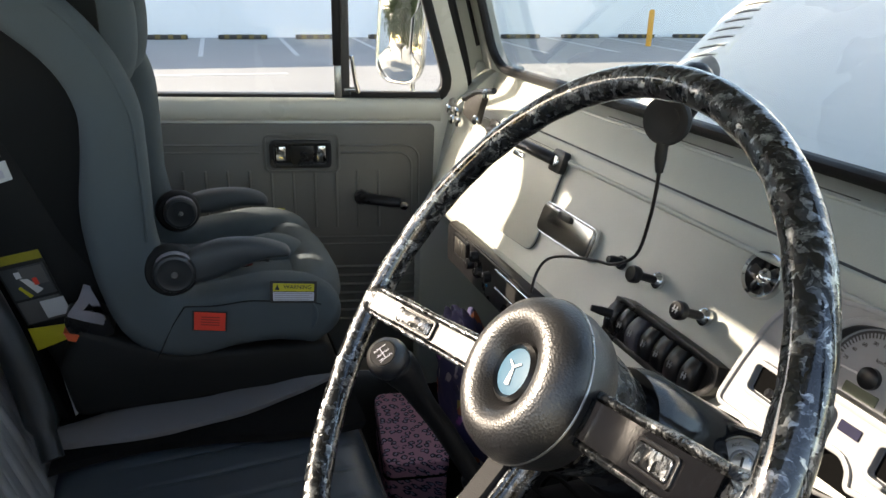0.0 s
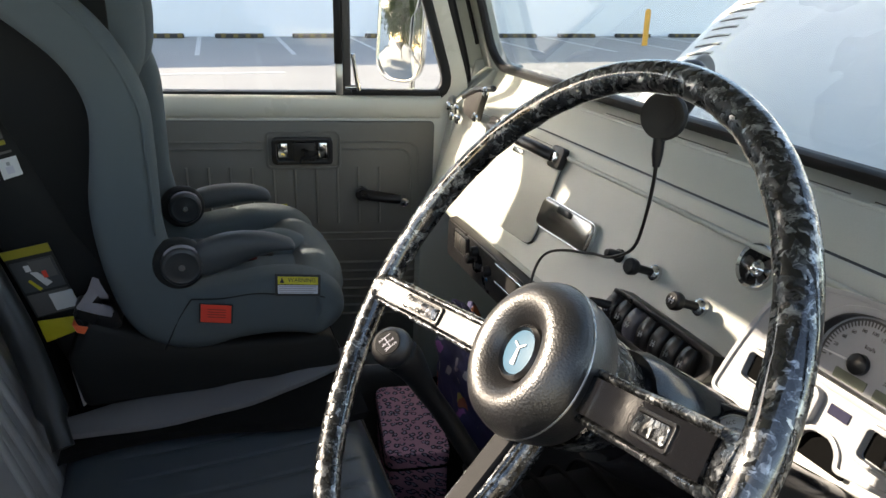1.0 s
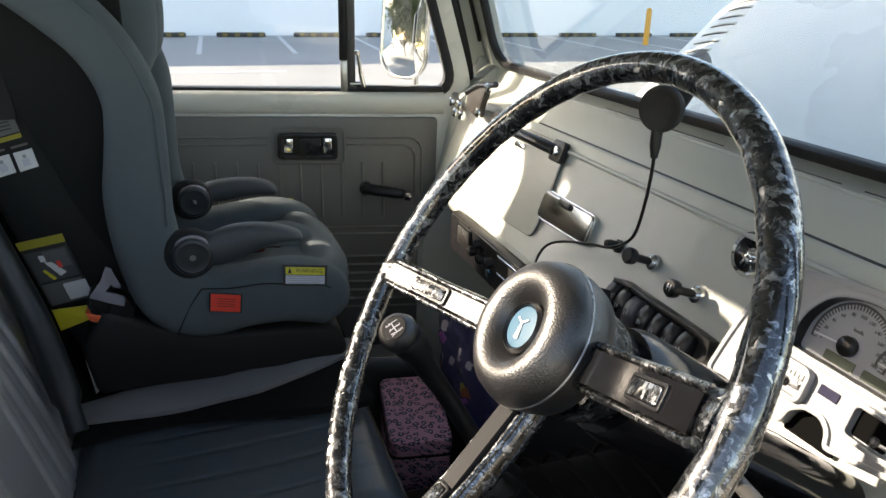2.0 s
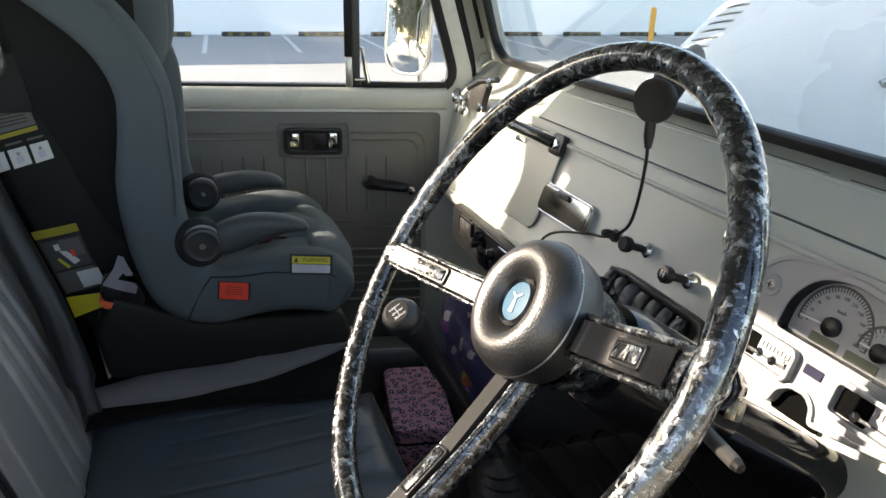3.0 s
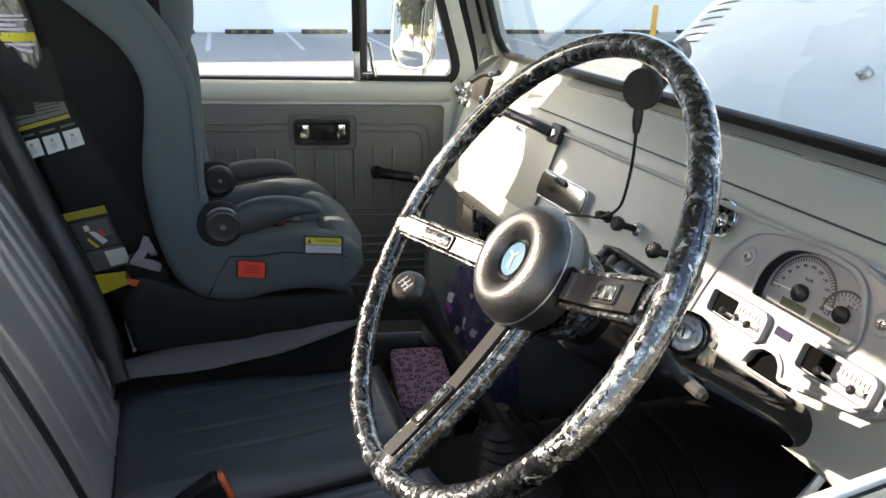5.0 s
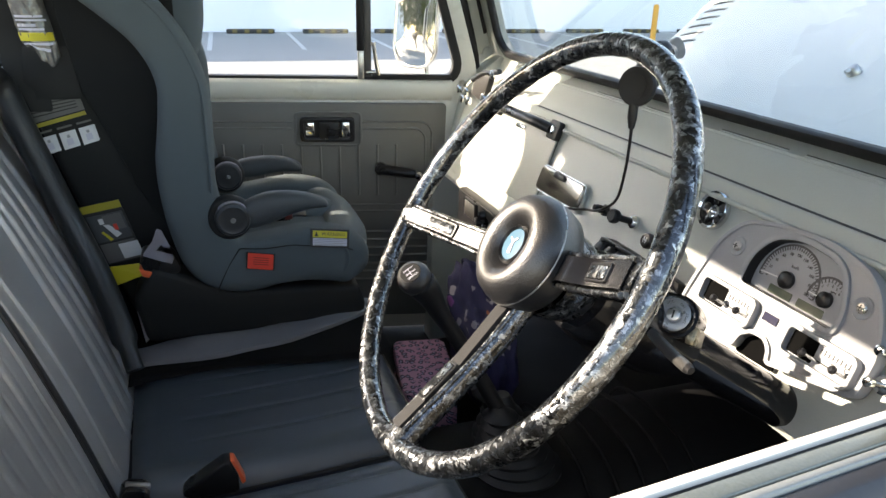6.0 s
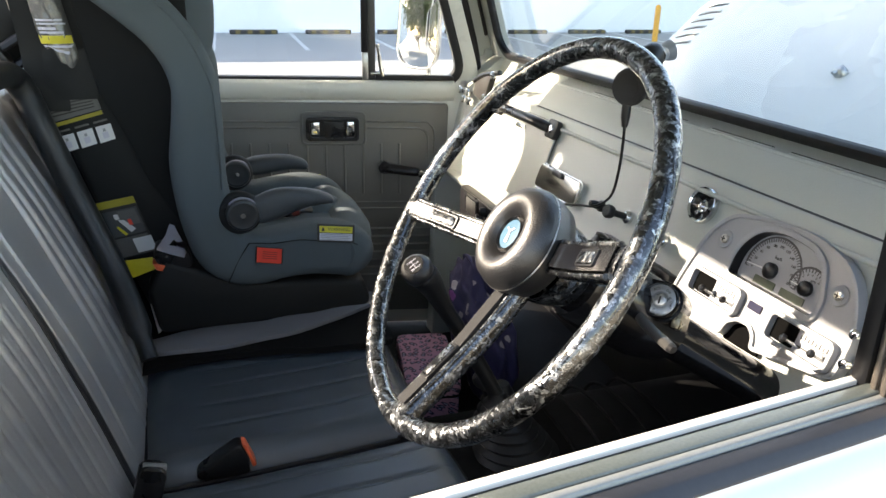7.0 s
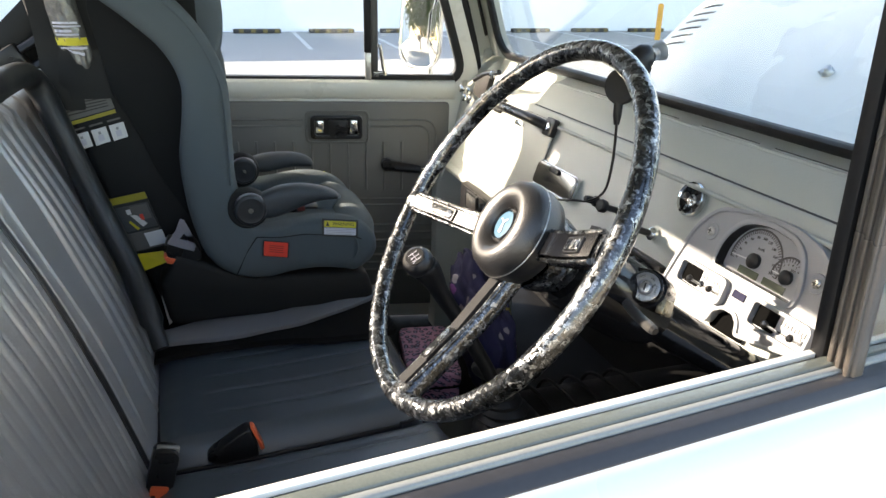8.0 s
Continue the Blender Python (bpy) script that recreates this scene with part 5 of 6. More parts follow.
nz = thing("washer_nozzle", "small grey washer nozzle on the bonnet", "washer nozzle", m=MB @ Matrix.Translation((0.012, 0.150, 0)))
part("body", lathe([(0.012, 0), (0.012, 0.004), (0.008, 0.012), (0.004, 0.014), (0, 0.014)], 16), STEEL, nz)
part("jet", tube([(0, -0.004, 0.009), (0, -0.016, 0.012)], [0.004, 0.003], 8), STEEL, nz)
cowl_top = solid("cowl_top", box(0.90, 1.10, -0.60, 0.80, 1.38, 1.415, 0.004), CREAM_OUT, "cream cowl top under the windshield", "panel", kind="structure")

# ---- seats ----


def cushion(name, y0, y1, x0, x1, z0, z1, label, ribs, group=""):
    """A seat base with a crowned top, a piped front edge and pressed ribs across it."""
    s = thing(name, label, "seat", at=((x0 + x1) / 2, (y0 + y1) / 2, z0 - 0.2), group=group)
    nx, ny = 26, int((y1 - y0) / 0.0026)
    bm = bmesh.new()
    g = []
    for i in range(nx + 1):
        row = []
        for j in range(ny + 1):
            u, v = i / nx, j / ny
            x, y = x0 + (x1 - x0) * u, y0 + (y1 - y0) * v
            # rounded corners in plan
            e = min(v, 1 - v) * (y1 - y0)
            if e < 0.05:
                x = min(x, x1 - 0.05 + math.sqrt(max(0, 0.05 ** 2 - (0.05 - e) ** 2)))
            z = z1 + 0.012 * math.sin(math.pi * v) + 0.02 * u ** 2
            edge = min(min(u, 1 - u) * (x1 - x0), e)
            z -= 0.035 * max(0, 1 - edge / 0.04) ** 2
            if ribs and 0.18 < u < 0.94:
                z -= (0.0010 + 0.0022 * u) * min(1, (u - 0.18) * 12, (0.94 - u) * 14) * max(0, 1 - abs(((y - y0) % 0.055) - 0.0275) / 0.007) ** 1.5 * (1 if 0.08 < v < 0.92 else 0)
            z += 0.0025 * noise.noise((x * 9, y * 9, 1)) + 0.0010 * noise.noise((x * 5, y * 30, 4))
            row.append(bm.verts.new((x, y, z)))
        g.append(row)
    for i in range(nx):
        for j in range(ny):
            bm.faces.new((g[i][j], g[i + 1][j], g[i + 1][j + 1], g[i][j + 1]))
    edge = [g[i][0] for i in range(nx + 1)] + [g[nx][j] for j in range(1, ny + 1)] + [g[i][ny] for i in range(nx - 1, -1, -1)] + [g[0][j] for j in range(ny - 1, 0, -1)]
    low = [bm.verts.new((v.co.x, v.co.y, z0)) for v in edge]
    for k in range(len(edge)):
        bm.faces.new((edge[k], edge[(k + 1) % len(edge)], low[(k + 1) % len(edge)], low[k]))
    bm.faces.new(low)
    rim_pts = [v.co + Vector((0, 0, -0.002)) for v in edge]
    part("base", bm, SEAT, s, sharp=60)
    part("piping", tube(rim_pts, 0.0035, 8, closed=True), PIPING, s, "black piping")
    return s


def backrest(s, y0, y1, zt, x_at, lean, ridges, tilt=0.0, deep=1.0):
    """An upholstered backrest with upright sewn pleats; x_at is where its face meets the base."""
    ny, nz = int((y1 - y0) / 0.0024), 24
    bm = bmesh.new()
    g = []
    H = zt - 0.96
    for j in range(nz + 1):
        row = []
        for i in range(ny + 1):
            v, h = i / ny, j / nz
            ya, yb = y0 + (tilt * h if y0 > -0.1 else 0), y1 + (tilt * h if y1 < 0.1 else 0)
            y = ya + (yb - ya) * v
            z = 0.96 + H * h
            x = x_at - lean * H * h
            e = min(v, 1 - v) * (yb - ya)
            x -= 0.006 * max(0, 1 - e / 0.012) ** 2
            t = (1 - h) * H
            x -= 0.05 * max(0, 1 - t / 0.05) ** 2
            x += 0.012 * math.sin(math.pi * min(1, h * 1.1))
            if 0.05 < v < 0.95 and h < 0.93:
                r = min(abs(y - k - tilt * h * (1 if abs(k) < 0.2 else 0)) for k in ridges)
                fade = min(1.0, h * 6 + 0.25)
                x += deep * fade * (0.0060 * max(0, 1 - (r / 0.0105) ** 2) - 0.0028 * max(0, 1 - abs(r - 0.0125) / 0.0045))
            x += 0.004 * noise.noise((y * 7, z * 7, 3))
            row.append(bm.verts.new((x, y, z)))
        g.append(row)
    for j in range(nz):
        for i in range(ny):
            bm.faces.new((g[j][i], g[j][i + 1], g[j + 1][i + 1], g[j + 1][i]))
    edge = [g[0][i] for i in range(ny + 1)] + [g[j][ny] for j in range(1, nz + 1)] + [g[nz][i] for i in range(ny - 1, -1, -1)] + [g[j][0] for j in range(nz - 1, 0, -1)]
    back = [bm.verts.new((v.co.x - 0.09, v.co.y, v.co.z)) for v in edge]
    for k in range(len(edge)):
        bm.faces.new((edge[k], edge[(k + 1) % len(edge)], back[(k + 1) % len(edge)], back[k]))
    bm.faces.new(back)
    pts = [v.co + Vector((0.002, 0, 0)) for v in edge]
    part("backrest", bm, SEAT_BACK, s, "grey vinyl lightened for its sheen", sharp=60)
    part("back_piping", tube(pts, 0.004, 8, closed=True), PIPING, s, "black piping")


ds = cushion("driver_seat", -0.53, -0.008, 0.02, 0.47, 0.86, 0.965, "dark grey vinyl driver seat with ribbed backrest", True)
backrest(ds, -0.55, -0.020, 1.49, 0.027, 0.36, (-0.045, -0.100, -0.150, -0.200, -0.250, -0.300, -0.350, -0.400, -0.450, -0.500), 0.030, 0.28)
ps = cushion("passenger_bench", 0.006, 0.84, 0.02, 0.455, 0.86, 0.975, "dark grey vinyl passenger bench seat with ribbed backrest", True)
backrest(ps, -0.014, 0.84, 1.47, 0.030, 0.36, (0.022, 0.150, 0.205, 0.250, 0.292, 0.34, 0.42, 0.50, 0.58, 0.66, 0.74), 0.030, 0.70)
for s_, (ya, yb) in ((ds, (-0.50, -0.04)), (ps, (0.05, 0.80))):
    part("seat_frame", box(0.05, 0.42, ya, yb, 0.70, 0.86, 0.01), PLASTIC, s_, "black seat base frame")

roll = smooth_path([(-0.122, 0.03, 1.486), (-0.118, 0.20, 1.490), (-0.113, 0.335, 1.482), (-0.100, 0.366, 1.455), (-0.082, 0.358, 1.400), (-0.042, 0.342, 1.275), (-0.002, 0.312, 1.167), (0.026, 0.262, 1.088), (0.042, 0.225, 1.035)], 5)
part("side_roll", tube(roll, [0.020 if 2 < k < len(roll) - 4 else 0.014 for k in range(len(roll))], 14), material("black_bolster_vinyl", (0.014, 0.0145, 0.015), 0.42, var=0.12, scale=8, fine=700, bump=0.1, spec=0.4), ps, "smooth black padded edge roll", sharp=80)

# seat protector under the child seat
mat_ = thing("seat_protector", "black seat protector with a grey band under the child seat", "seat mat", at=(0.2, 0.5, 0.99))


def sheet(rows, th):
    """A cloth from rows of points, with thickness along z."""
    bm = bmesh.new()
    a = [[bm.verts.new(p) for p in r] for r in rows]
    b = [[bm.verts.new((p[0] - th * 0.5, p[1], p[2] - th)) for p in r] for r in rows]
    R, C = len(rows), len(rows[0])
    for i in range(R - 1):
        for j in range(C - 1):
            bm.faces.new((a[i][j], a[i + 1][j], a[i + 1][j + 1], a[i][j + 1]))
            bm.faces.new((b[i][j], b[i][j + 1], b[i + 1][j + 1], b[i + 1][j]))
    loop = [(i, 0) for i in range(R)] + [(R - 1, j) for j in range(1, C)] + [(i, C - 1) for i in range(R - 2, -1, -1)] + [(0, j) for j in range(C - 2, 0, -1)]
    for k in range(len(loop)):
        p, q = loop[k], loop[(k + 1) % len(loop)]
        bm.faces.new((a[p[0]][p[1]], a[q[0]][q[1]], b[q[0]][q[1]], b[p[0]][p[1]]))
    return bm


def seat_z(x):
    return 0.992 + 0.02 * ((x - 0.02) / 0.435) ** 2


def wob(x, y):
    return 0.005 * noise.noise((x * 11, y * 11, 7))


xs = [0.03 + 0.425 * i / 16 for i in range(17)]
edge_y = [0.255 + 0.02 * math.sin(5 * t) - 0.02 * t for t in [i / 16 for i in range(17)]]
part("base_sheet", sheet([[(x, ye + (0.80 - ye) * j / 10, seat_z(x) + 0.010 + wob(x, ye + j)) for j in range(11)] for x, ye in zip(xs, edge_y)], 0.012), FABRIC_DARK, mat_, "black padded cloth")
part("band", sheet([[(x, 0.300 + 0.055 * (x - 0.05) / 0.4 - 0.040 * math.sin(3.1 * i / 16) + (0.045 + 0.065 * math.sin(3.1 * i / 16)) * j / 5, seat_z(x) + 0.020 + 0.006 * math.sin(math.pi * j / 5) + wob(x, j)) for j in range(6)] for i, x in enumerate(xs)], 0.008), MAT_GREY, mat_, "grey cloth band")
zs = [1.0 + 0.46 * i / 16 for i in range(17)]
part("back_sheet", sheet([[(0.046 - 0.36 * (z - 0.96) + 0.012 * math.sin(math.pi * (z - 0.96) / 0.5) + 0.006, 0.375 + 0.10 * (z - 1.0) / 0.46 + (0.80 - 0.375) * j / 8, z) for j in range(9)] for z in zs], 0.012), FABRIC_DARK, mat_, "black padded cloth on the backrest")

# seat belts
b = thing("seat_belt_buckle", "black wedge shaped seat belt buckle with an orange release button", "seat belt buckle", at=(0.145, 0.012, 0.950), group="seat belt buckles")
part("case", prism([(0.102, 0.953), (0.112, 0.946), (0.178, 0.946), (0.177, 0.972), (0.169, 0.9935), (0.161, 0.9965), (0.104, 0.960)], "y", -0.002, 0.026, 0.004, 3), PLASTIC, b)
part("button", prism([(0.1680, 0.9965), (0.1740, 0.9945), (0.1875, 0.957), (0.1815, 0.954), (0.1770, 0.972)], "y", 0.0015, 0.0225, 0.0015), ORANGE, b, "orange release button")

b = thing("seat_belt_buckle", "black upright seat belt buckle with an orange release button", "seat belt buckle", m=axes((0.034, -0.055, 0.955), Vector((0.96, 0, -0.28)), Vector((0, 1, 0)), Vector((0.28, 0, 0.96))), group="seat belt buckles")
part("case", prism(round_poly([(-0.018, -0.010), (0.018, -0.010), (0.017, 0.068), (0.010, 0.074), (-0.012, 0.074), (-0.018, 0.068)], 0.004, 3), "y", -0.014, 0.012, 0.003), PLASTIC, b)
part("button", prism(rrect(-0.012, 0.012, -0.006, 0.020, 0.003, 3), "y", -0.0175, -0.012, 0.0015), ORANGE, b, "orange release button")
part("latch_edge", prism(rrect(-0.014, 0.016, 0.066, 0.0755, 0.002, 2), "y", -0.004, 0.004, 0.001), STEEL, b, "worn steel latch edge")

# ---- child seat ----
cs = thing("child_seat", "slate grey padded child car seat with armrests, strapped on the bench", "child seat", at=(0.2, 0.52, 1.0))


def padded(spine, y_out, y_in, n=28, e=0.62):
    """A stuffed strip swept along a spine of x, z and half width, squarish in section."""
    P = smooth_path([Vector((a, 0, b)) for a, b, _ in spine], 5)
    W = smooth_path([Vector((w, 0, 0)) for _, _, w in spine], 5)
    ym, yh = (y_out + y_in) / 2, abs(y_in - y_out) / 2
    secs = []
    N = len(P)
    for i in range(N):
        t = (P[min(i + 1, N - 1)] - P[max(i - 1, 0)]).normalized()
        a = Vector((t.z, 0, -t.x))
        k = min(1.0, 0.25 + 3.2 * math.sqrt(min(i, N - 1 - i) / N)) if min(i, N - 1 - i) < N * 0.06 else 1.0
        row = []
        for j in range(n):
            c, q = math.cos(2 * math.pi * j / n), math.sin(2 * math.pi * j / n)
            c, q = math.copysign(abs(c) ** e, c), math.copysign(abs(q) ** e, q)
            row.append(P[i] + a * (W[i].x * c * k) + Vector((0, ym + yh * q * k, 0)))
        secs.append(row)
    return loft(secs)


WING = [(-0.060, 1.680, 0.036), (0.022, 1.628, 0.037), (0.086, 1.575, 0.037), (0.118, 1.540, 0.0365), (0.140, 1.501, 0.0365), (0.152, 1.459, 0.038), (0.152, 1.416, 0.040), (0.149, 1.373, 0.043), (0.146, 1.336, 0.0455), (0.1465, 1.290, 0.0455), (0.157, 1.225, 0.047), (0.180, 1.168, 0.050), (0.225, 1.148, 0.049), (0.280, 1.154, 0.047), (0.340, 1.158, 0.050), (0.388, 1.150, 0.050), (0.420, 1.132, 0.042), (0.438, 1.118, 0.024)]


def bolster(y_out, y_in, name, dx, label=""):
    return part(name, padded([(a + dx, b, w) for a, b, w in WING], y_out, y_in), FABRIC, cs, label, sharp=75)


w1 = bolster(0.318, 0.398, "side_wing", 0.0)
w2 = bolster(0.735, 0.655, "side_wing", 0.012)
for yy, dx, wing in ((0.3215, 0.0, w1), (0.7315, 0.012, w2)):
    edge = [(0.072, 1.618), (0.104, 1.590), (0.132, 1.560), (0.154, 1.524), (0.169, 1.488), (0.179, 1.452), (0.181, 1.400), (0.182, 1.335), (0.181, 1.288)]
    part("piping", tube(smooth_path([(a + dx, yy, b) for a, b in edge], 6), 0.0021, 8), FABRIC, wing, "corded front edge", sharp=80)
for pts in ([(0.219, 1.188), (0.262, 1.184), (0.306, 1.186), (0.345, 1.181), (0.385, 1.178), (0.412, 1.167)], [(0.219, 1.188), (0.200, 1.160), (0.184, 1.128), (0.176, 1.112)]):
    part("stitched_seam", tube(smooth_path([(a, 0.3190, b) for a, b in pts], 5), 0.0012, 6), SHELL, w1)
# back and base pads between the wings
PAD = [(0.02, 1.72, 0.04), (0.03, 1.60, 0.045), (0.055, 1.45, 0.045), (0.085, 1.30, 0.045), (0.115, 1.21, 0.045), (0.17, 1.155, 0.04), (0.28, 1.145, 0.036), (0.38, 1.140, 0.036), (0.43, 1.135, 0.034)]
part("seat_pad", padded(PAD, 0.412, 0.640), FABRIC, cs, sharp=75)
# front bolster of the base
fb = smooth_path([(0.375, 0.33, 1.152), (0.418, 0.42, 1.147), (0.424, 0.525, 1.145), (0.418, 0.63, 1.147), (0.375, 0.72, 1.152)], 6)
part("front_bolster", tube(fb, [0.034 + 0.012 * math.sin(math.pi * i / (len(fb) - 1)) for i in range(len(fb))], 16), FABRIC, cs, sharp=80)
cr = smooth_path([(0.30, 0.525, 1.172), (0.36, 0.525, 1.182), (0.41, 0.525, 1.172)], 4)
part("crotch_pad", tube(cr, [0.03, 0.032, 0.034, 0.035, 0.036, 0.036, 0.035, 0.032, 0.028], 14, flat=0.6), FABRIC, cs)
hbk = part("harness_buckle", joined(box(0.288, 0.325, 0.452, 0.478, 1.184, 1.206, 0.007), tube(smooth_path([(0.320, 0.465, 1.196), (0.335, 0.470, 1.196), (0.352, 0.480, 1.190)], 4), 0.009, 10, flat=0.6)), PLASTIC, cs, "black harness buckle")
part("buckle_button", box(0.312, 0.326, 0.4505, 0.4525, 1.189, 1.201, 0.0008), material("dark_red_button", (0.14, 0.02, 0.015), 0.4, bump=0), hbk, "dark red button")
# head wings
HEAD = [(0.060, 1.74, 0.046), (0.105, 1.68, 0.050), (0.133, 1.625, 0.050), (0.146, 1.585, 0.048), (0.150, 1.55, 0.044), (0.149, 1.520, 0.040), (0.144, 1.495, 0.032), (0.139, 1.476, 0.014)]
for y0, y1, dx in ((0.392, 0.468, 0.0), (0.582, 0.658, 0.008)):
    part("head_wing", padded([(a + dx, b, w) for a, b, w in HEAD], y0, y1, e=0.8), FABRIC, cs, sharp=80)
# plastic shell behind the pads, and its base
shell = [(0.10, 1.72), (0.0, 1.70), (-0.115, 1.60), (-0.085, 1.45), (-0.035, 1.28), (0.015, 1.12), (0.045, 1.03), (0.12, 1.02), (0.43, 1.022), (0.44, 1.06), (0.42, 1.085), (0.25, 1.10), (0.15, 1.15), (0.118, 1.25), (0.115, 1.45), (0.08, 1.56)]
sb = part("shell", prism(shell, "y", 0.402, 0.65, 0.012, 3), SHELL, cs, "dark plastic shell")
part("base", prism([(0.055, 1.015), (0.43, 1.013), (0.445, 1.035), (0.43, 1.085), (0.30, 1.095), (0.20, 1.10), (0.12, 1.14), (0.075, 1.16), (0.04, 1.10)], "y", 0.348, 0.705, 0.014, 3), SHELL, cs, "dark plastic base")
side = [(-0.010, 1.63), (-0.018, 1.579), (-0.005, 1.501), (0.006, 1.441), (0.034, 1.380), (0.068, 1.288), (0.105, 1.218), (0.150, 1.190), (0.150, 1.60), (0.06, 1.66)]
part("side_panel", prism(round_poly(side, 0.01, 3), "y", 0.384, 0.4018, 0.005, 3), material("black_side_fabric", (0.014, 0.0145, 0.0145), 0.85, var=0.15, scale=9, fine=1200, bump=0.4, spec=0.15), cs, "black cloth side panel")
# armrests
NEAR_ARM = [(0.222, 1.243, 0.018), (0.245, 1.247, 0.0255), (0.275, 1.256, 0.0260), (0.305, 1.2615, 0.0205), (0.335, 1.2620, 0.0140), (0.358, 1.2585, 0.0085), (0.371, 1.2550, 0.0040)]
FAR_ARM = [(0.236, 1.237, 0.016), (0.270, 1.2405, 0.0205), (0.305, 1.244, 0.0190), (0.335, 1.244, 0.0160), (0.360, 1.239, 0.0125), (0.376, 1.232, 0.0060)]
CAP = material("worn_dark_grey_knob", (0.020, 0.022, 0.024), 0.38, var=0.12, scale=30, fine=800, bump=0.15)
for pts, y0, y1, (hx, hy, hz) in ((NEAR_ARM, 0.306, 0.346, (0.211, 0.318, 1.2445)), (FAR_ARM, 0.640, 0.684, (0.222, 0.632, 1.2340))):
    hubm = Matrix.Translation((hx, hy, hz)) @ pose(0, 0, 0, 90, 0, 0)
    ar = part("armrest", padded(pts, y0, y1, e=0.82), ARM, cs, "grey padded armrest", sharp=80)
    part("pivot_recess", lathe([(0, -0.012), (0.0385, -0.012), (0.0370, -0.003), (0.033, 0.001), (0, 0.001)], 36, Matrix.Translation((-0.004, 0, -0.002)) @ hubm), SHELL, ar)
    part("pivot_cap", lathe([(0.0285, -0.002), (0.0280, 0.013), (0.0262, 0.0165), (0.0225, 0.0180), (0.0205, 0.0172), (0.0120, 0.0178), (0, 0.0182)], 40, hubm), CAP, ar, "dark grey pivot knob")
    part("pivot_logo", lathe([(0.0048, 0.0178), (0.0042, 0.0192), (0, 0.0194)], 12, hubm @ pose(0, 0, 0, 0, 0, 0)), STEEL, ar, "small bright stud")
    # Pale arc on the knob's top stands for sunlight caught on its side.
    part("pivot_sunlight", arc_bm(0.0282, 0.0290, 40, 140, -0.001, 0.0125, hubm), MAT_WEB, ar, "pale grey arc painted as sunlight on the knob")


def tag(name, corners, mat, parent, label="", th=0.0012, lift=0.0):
    """A thin label with thickness over four corners in world metres."""
    c = [Vector(p) for p in corners]
    n = (c[1] - c[0]).cross(c[3] - c[0]).normalized()
    if n.y > 0:
        n = -n
    bm = loft([[p + n * lift for p in c], [p + n * (lift + th) for p in c]])
    return part(name, bm, mat, parent, label)


def inset(c, u0, u1, v0, v1):
    c = [Vector(p) for p in c]

    def at(u, v):
        return (c[0] * (1 - u) + c[1] * u) * (1 - v) + (c[3] * (1 - u) + c[2] * u) * v
    return [at(u0, v0), at(u1, v0), at(u1, v1), at(u0, v1)]


# warning label: yellow over pale lines
wl = [(0.339, 0.3235, 1.2125), (0.407, 0.3225, 1.2040), (0.404, 0.3150, 1.1725), (0.337, 0.3160, 1.1805)]
wt = tag("warning_label", wl, INK, cs, "black edged warning label", lift=0.001)
tag("yellow_field", inset(wl, 0.06, 0.94, 0.11, 0.46), YELLOW, wt, lift=0.0022)
tag("pale_field", inset(wl, 0.06, 0.94, 0.50, 0.89), LILAC, wt, lift=0.0022)
for k in range(4):
    tag("text_bar", inset(wl, 0.09, 0.90 - 0.06 * (k % 2), 0.54 + 0.095 * k, 0.575 + 0.095 * k), SILVER, wt, th=0.0004, lift=0.0034)
c0, c1, c3 = Vector(wl[0]), Vector(wl[1]), Vector(wl[3])
xw, dn = (c1 - c0).normalized(), (c3 - c0).normalized()
nw = xw.cross(-dn).normalized()
yw = nw.cross(xw)
words("lettering", "WARNING", 0.0085, axes(c0 * 0.42 + c1 * 0.58 + dn * 0.0088 + nw * 0.0036, xw, yw, nw), INK, wt)
tri_c = inset(wl, 0.10, 0.20, 0.14, 0.40)
bm = loft([[Vector(p) + nw * k for p in (tri_c[3], tri_c[2], (Vector(tri_c[0]) + Vector(tri_c[1])) / 2)] for k in (0.0034, 0.0038)])
part("triangle", bm, INK, wt)
rl = [(0.229, 0.3135, 1.184), (0.276, 0.3125, 1.176), (0.273, 0.3140, 1.145), (0.226, 0.3150, 1.153)]
rt = tag("red_label", rl, INK, cs, "red care label", lift=0.001)
tag("red_field", inset(rl, 0.05, 0.95, 0.05, 0.95), RED, rt, lift=0.0022)
for k in range(4):
    tag("text_bar", inset(rl, 0.25, 0.78, 0.25 + 0.13 * k, 0.30 + 0.13 * k), material("dark_red_print", (0.35, 0.03, 0.02), 0.5, bump=0) if k == 0 else bpy.data.materials["dark_red_print"], rt, th=0.0003, lift=0.0034)
yl2 = [(0.362, 0.745, 1.196), (0.418, 0.745, 1.190), (0.416, 0.741, 1.176), (0.360, 0.741, 1.182)]
tag("yellow_label", yl2, YELLOW, cs, "yellow label on the far wing", lift=0.001)
# instruction labels on the shell's side
YS = 0.401
for k in range(3):
    u = k / 3
    a = [(-0.068 + 0.029 * k, YS, 1.372 + 0.0070 * k), (-0.044 + 0.029 * k, YS, 1.378 + 0.0070 * k), (-0.039 + 0.029 * k, YS, 1.352 + 0.0070 * k), (-0.063 + 0.029 * k, YS, 1.345 + 0.0070 * k)]
    lb = tag("icon_label", a, WHITE, sb, "white pictogram label", lift=0.0015)
    tag("icon", inset(a, 0.40, 0.58, 0.20, 0.38), SILVER, lb, th=0.0004, lift=0.0028)
    tag("icon", inset(a, 0.30, 0.68, 0.42, 0.80), LILAC, lb, th=0.0004, lift=0.0028)
    tag("icon_title", [Vector(p) + Vector((-0.0035, 0, 0.0085)) for p in inset(a, 0.05, 0.95, 0.0, 0.12)], PRINT, lb, th=0.0004, lift=0.0012)
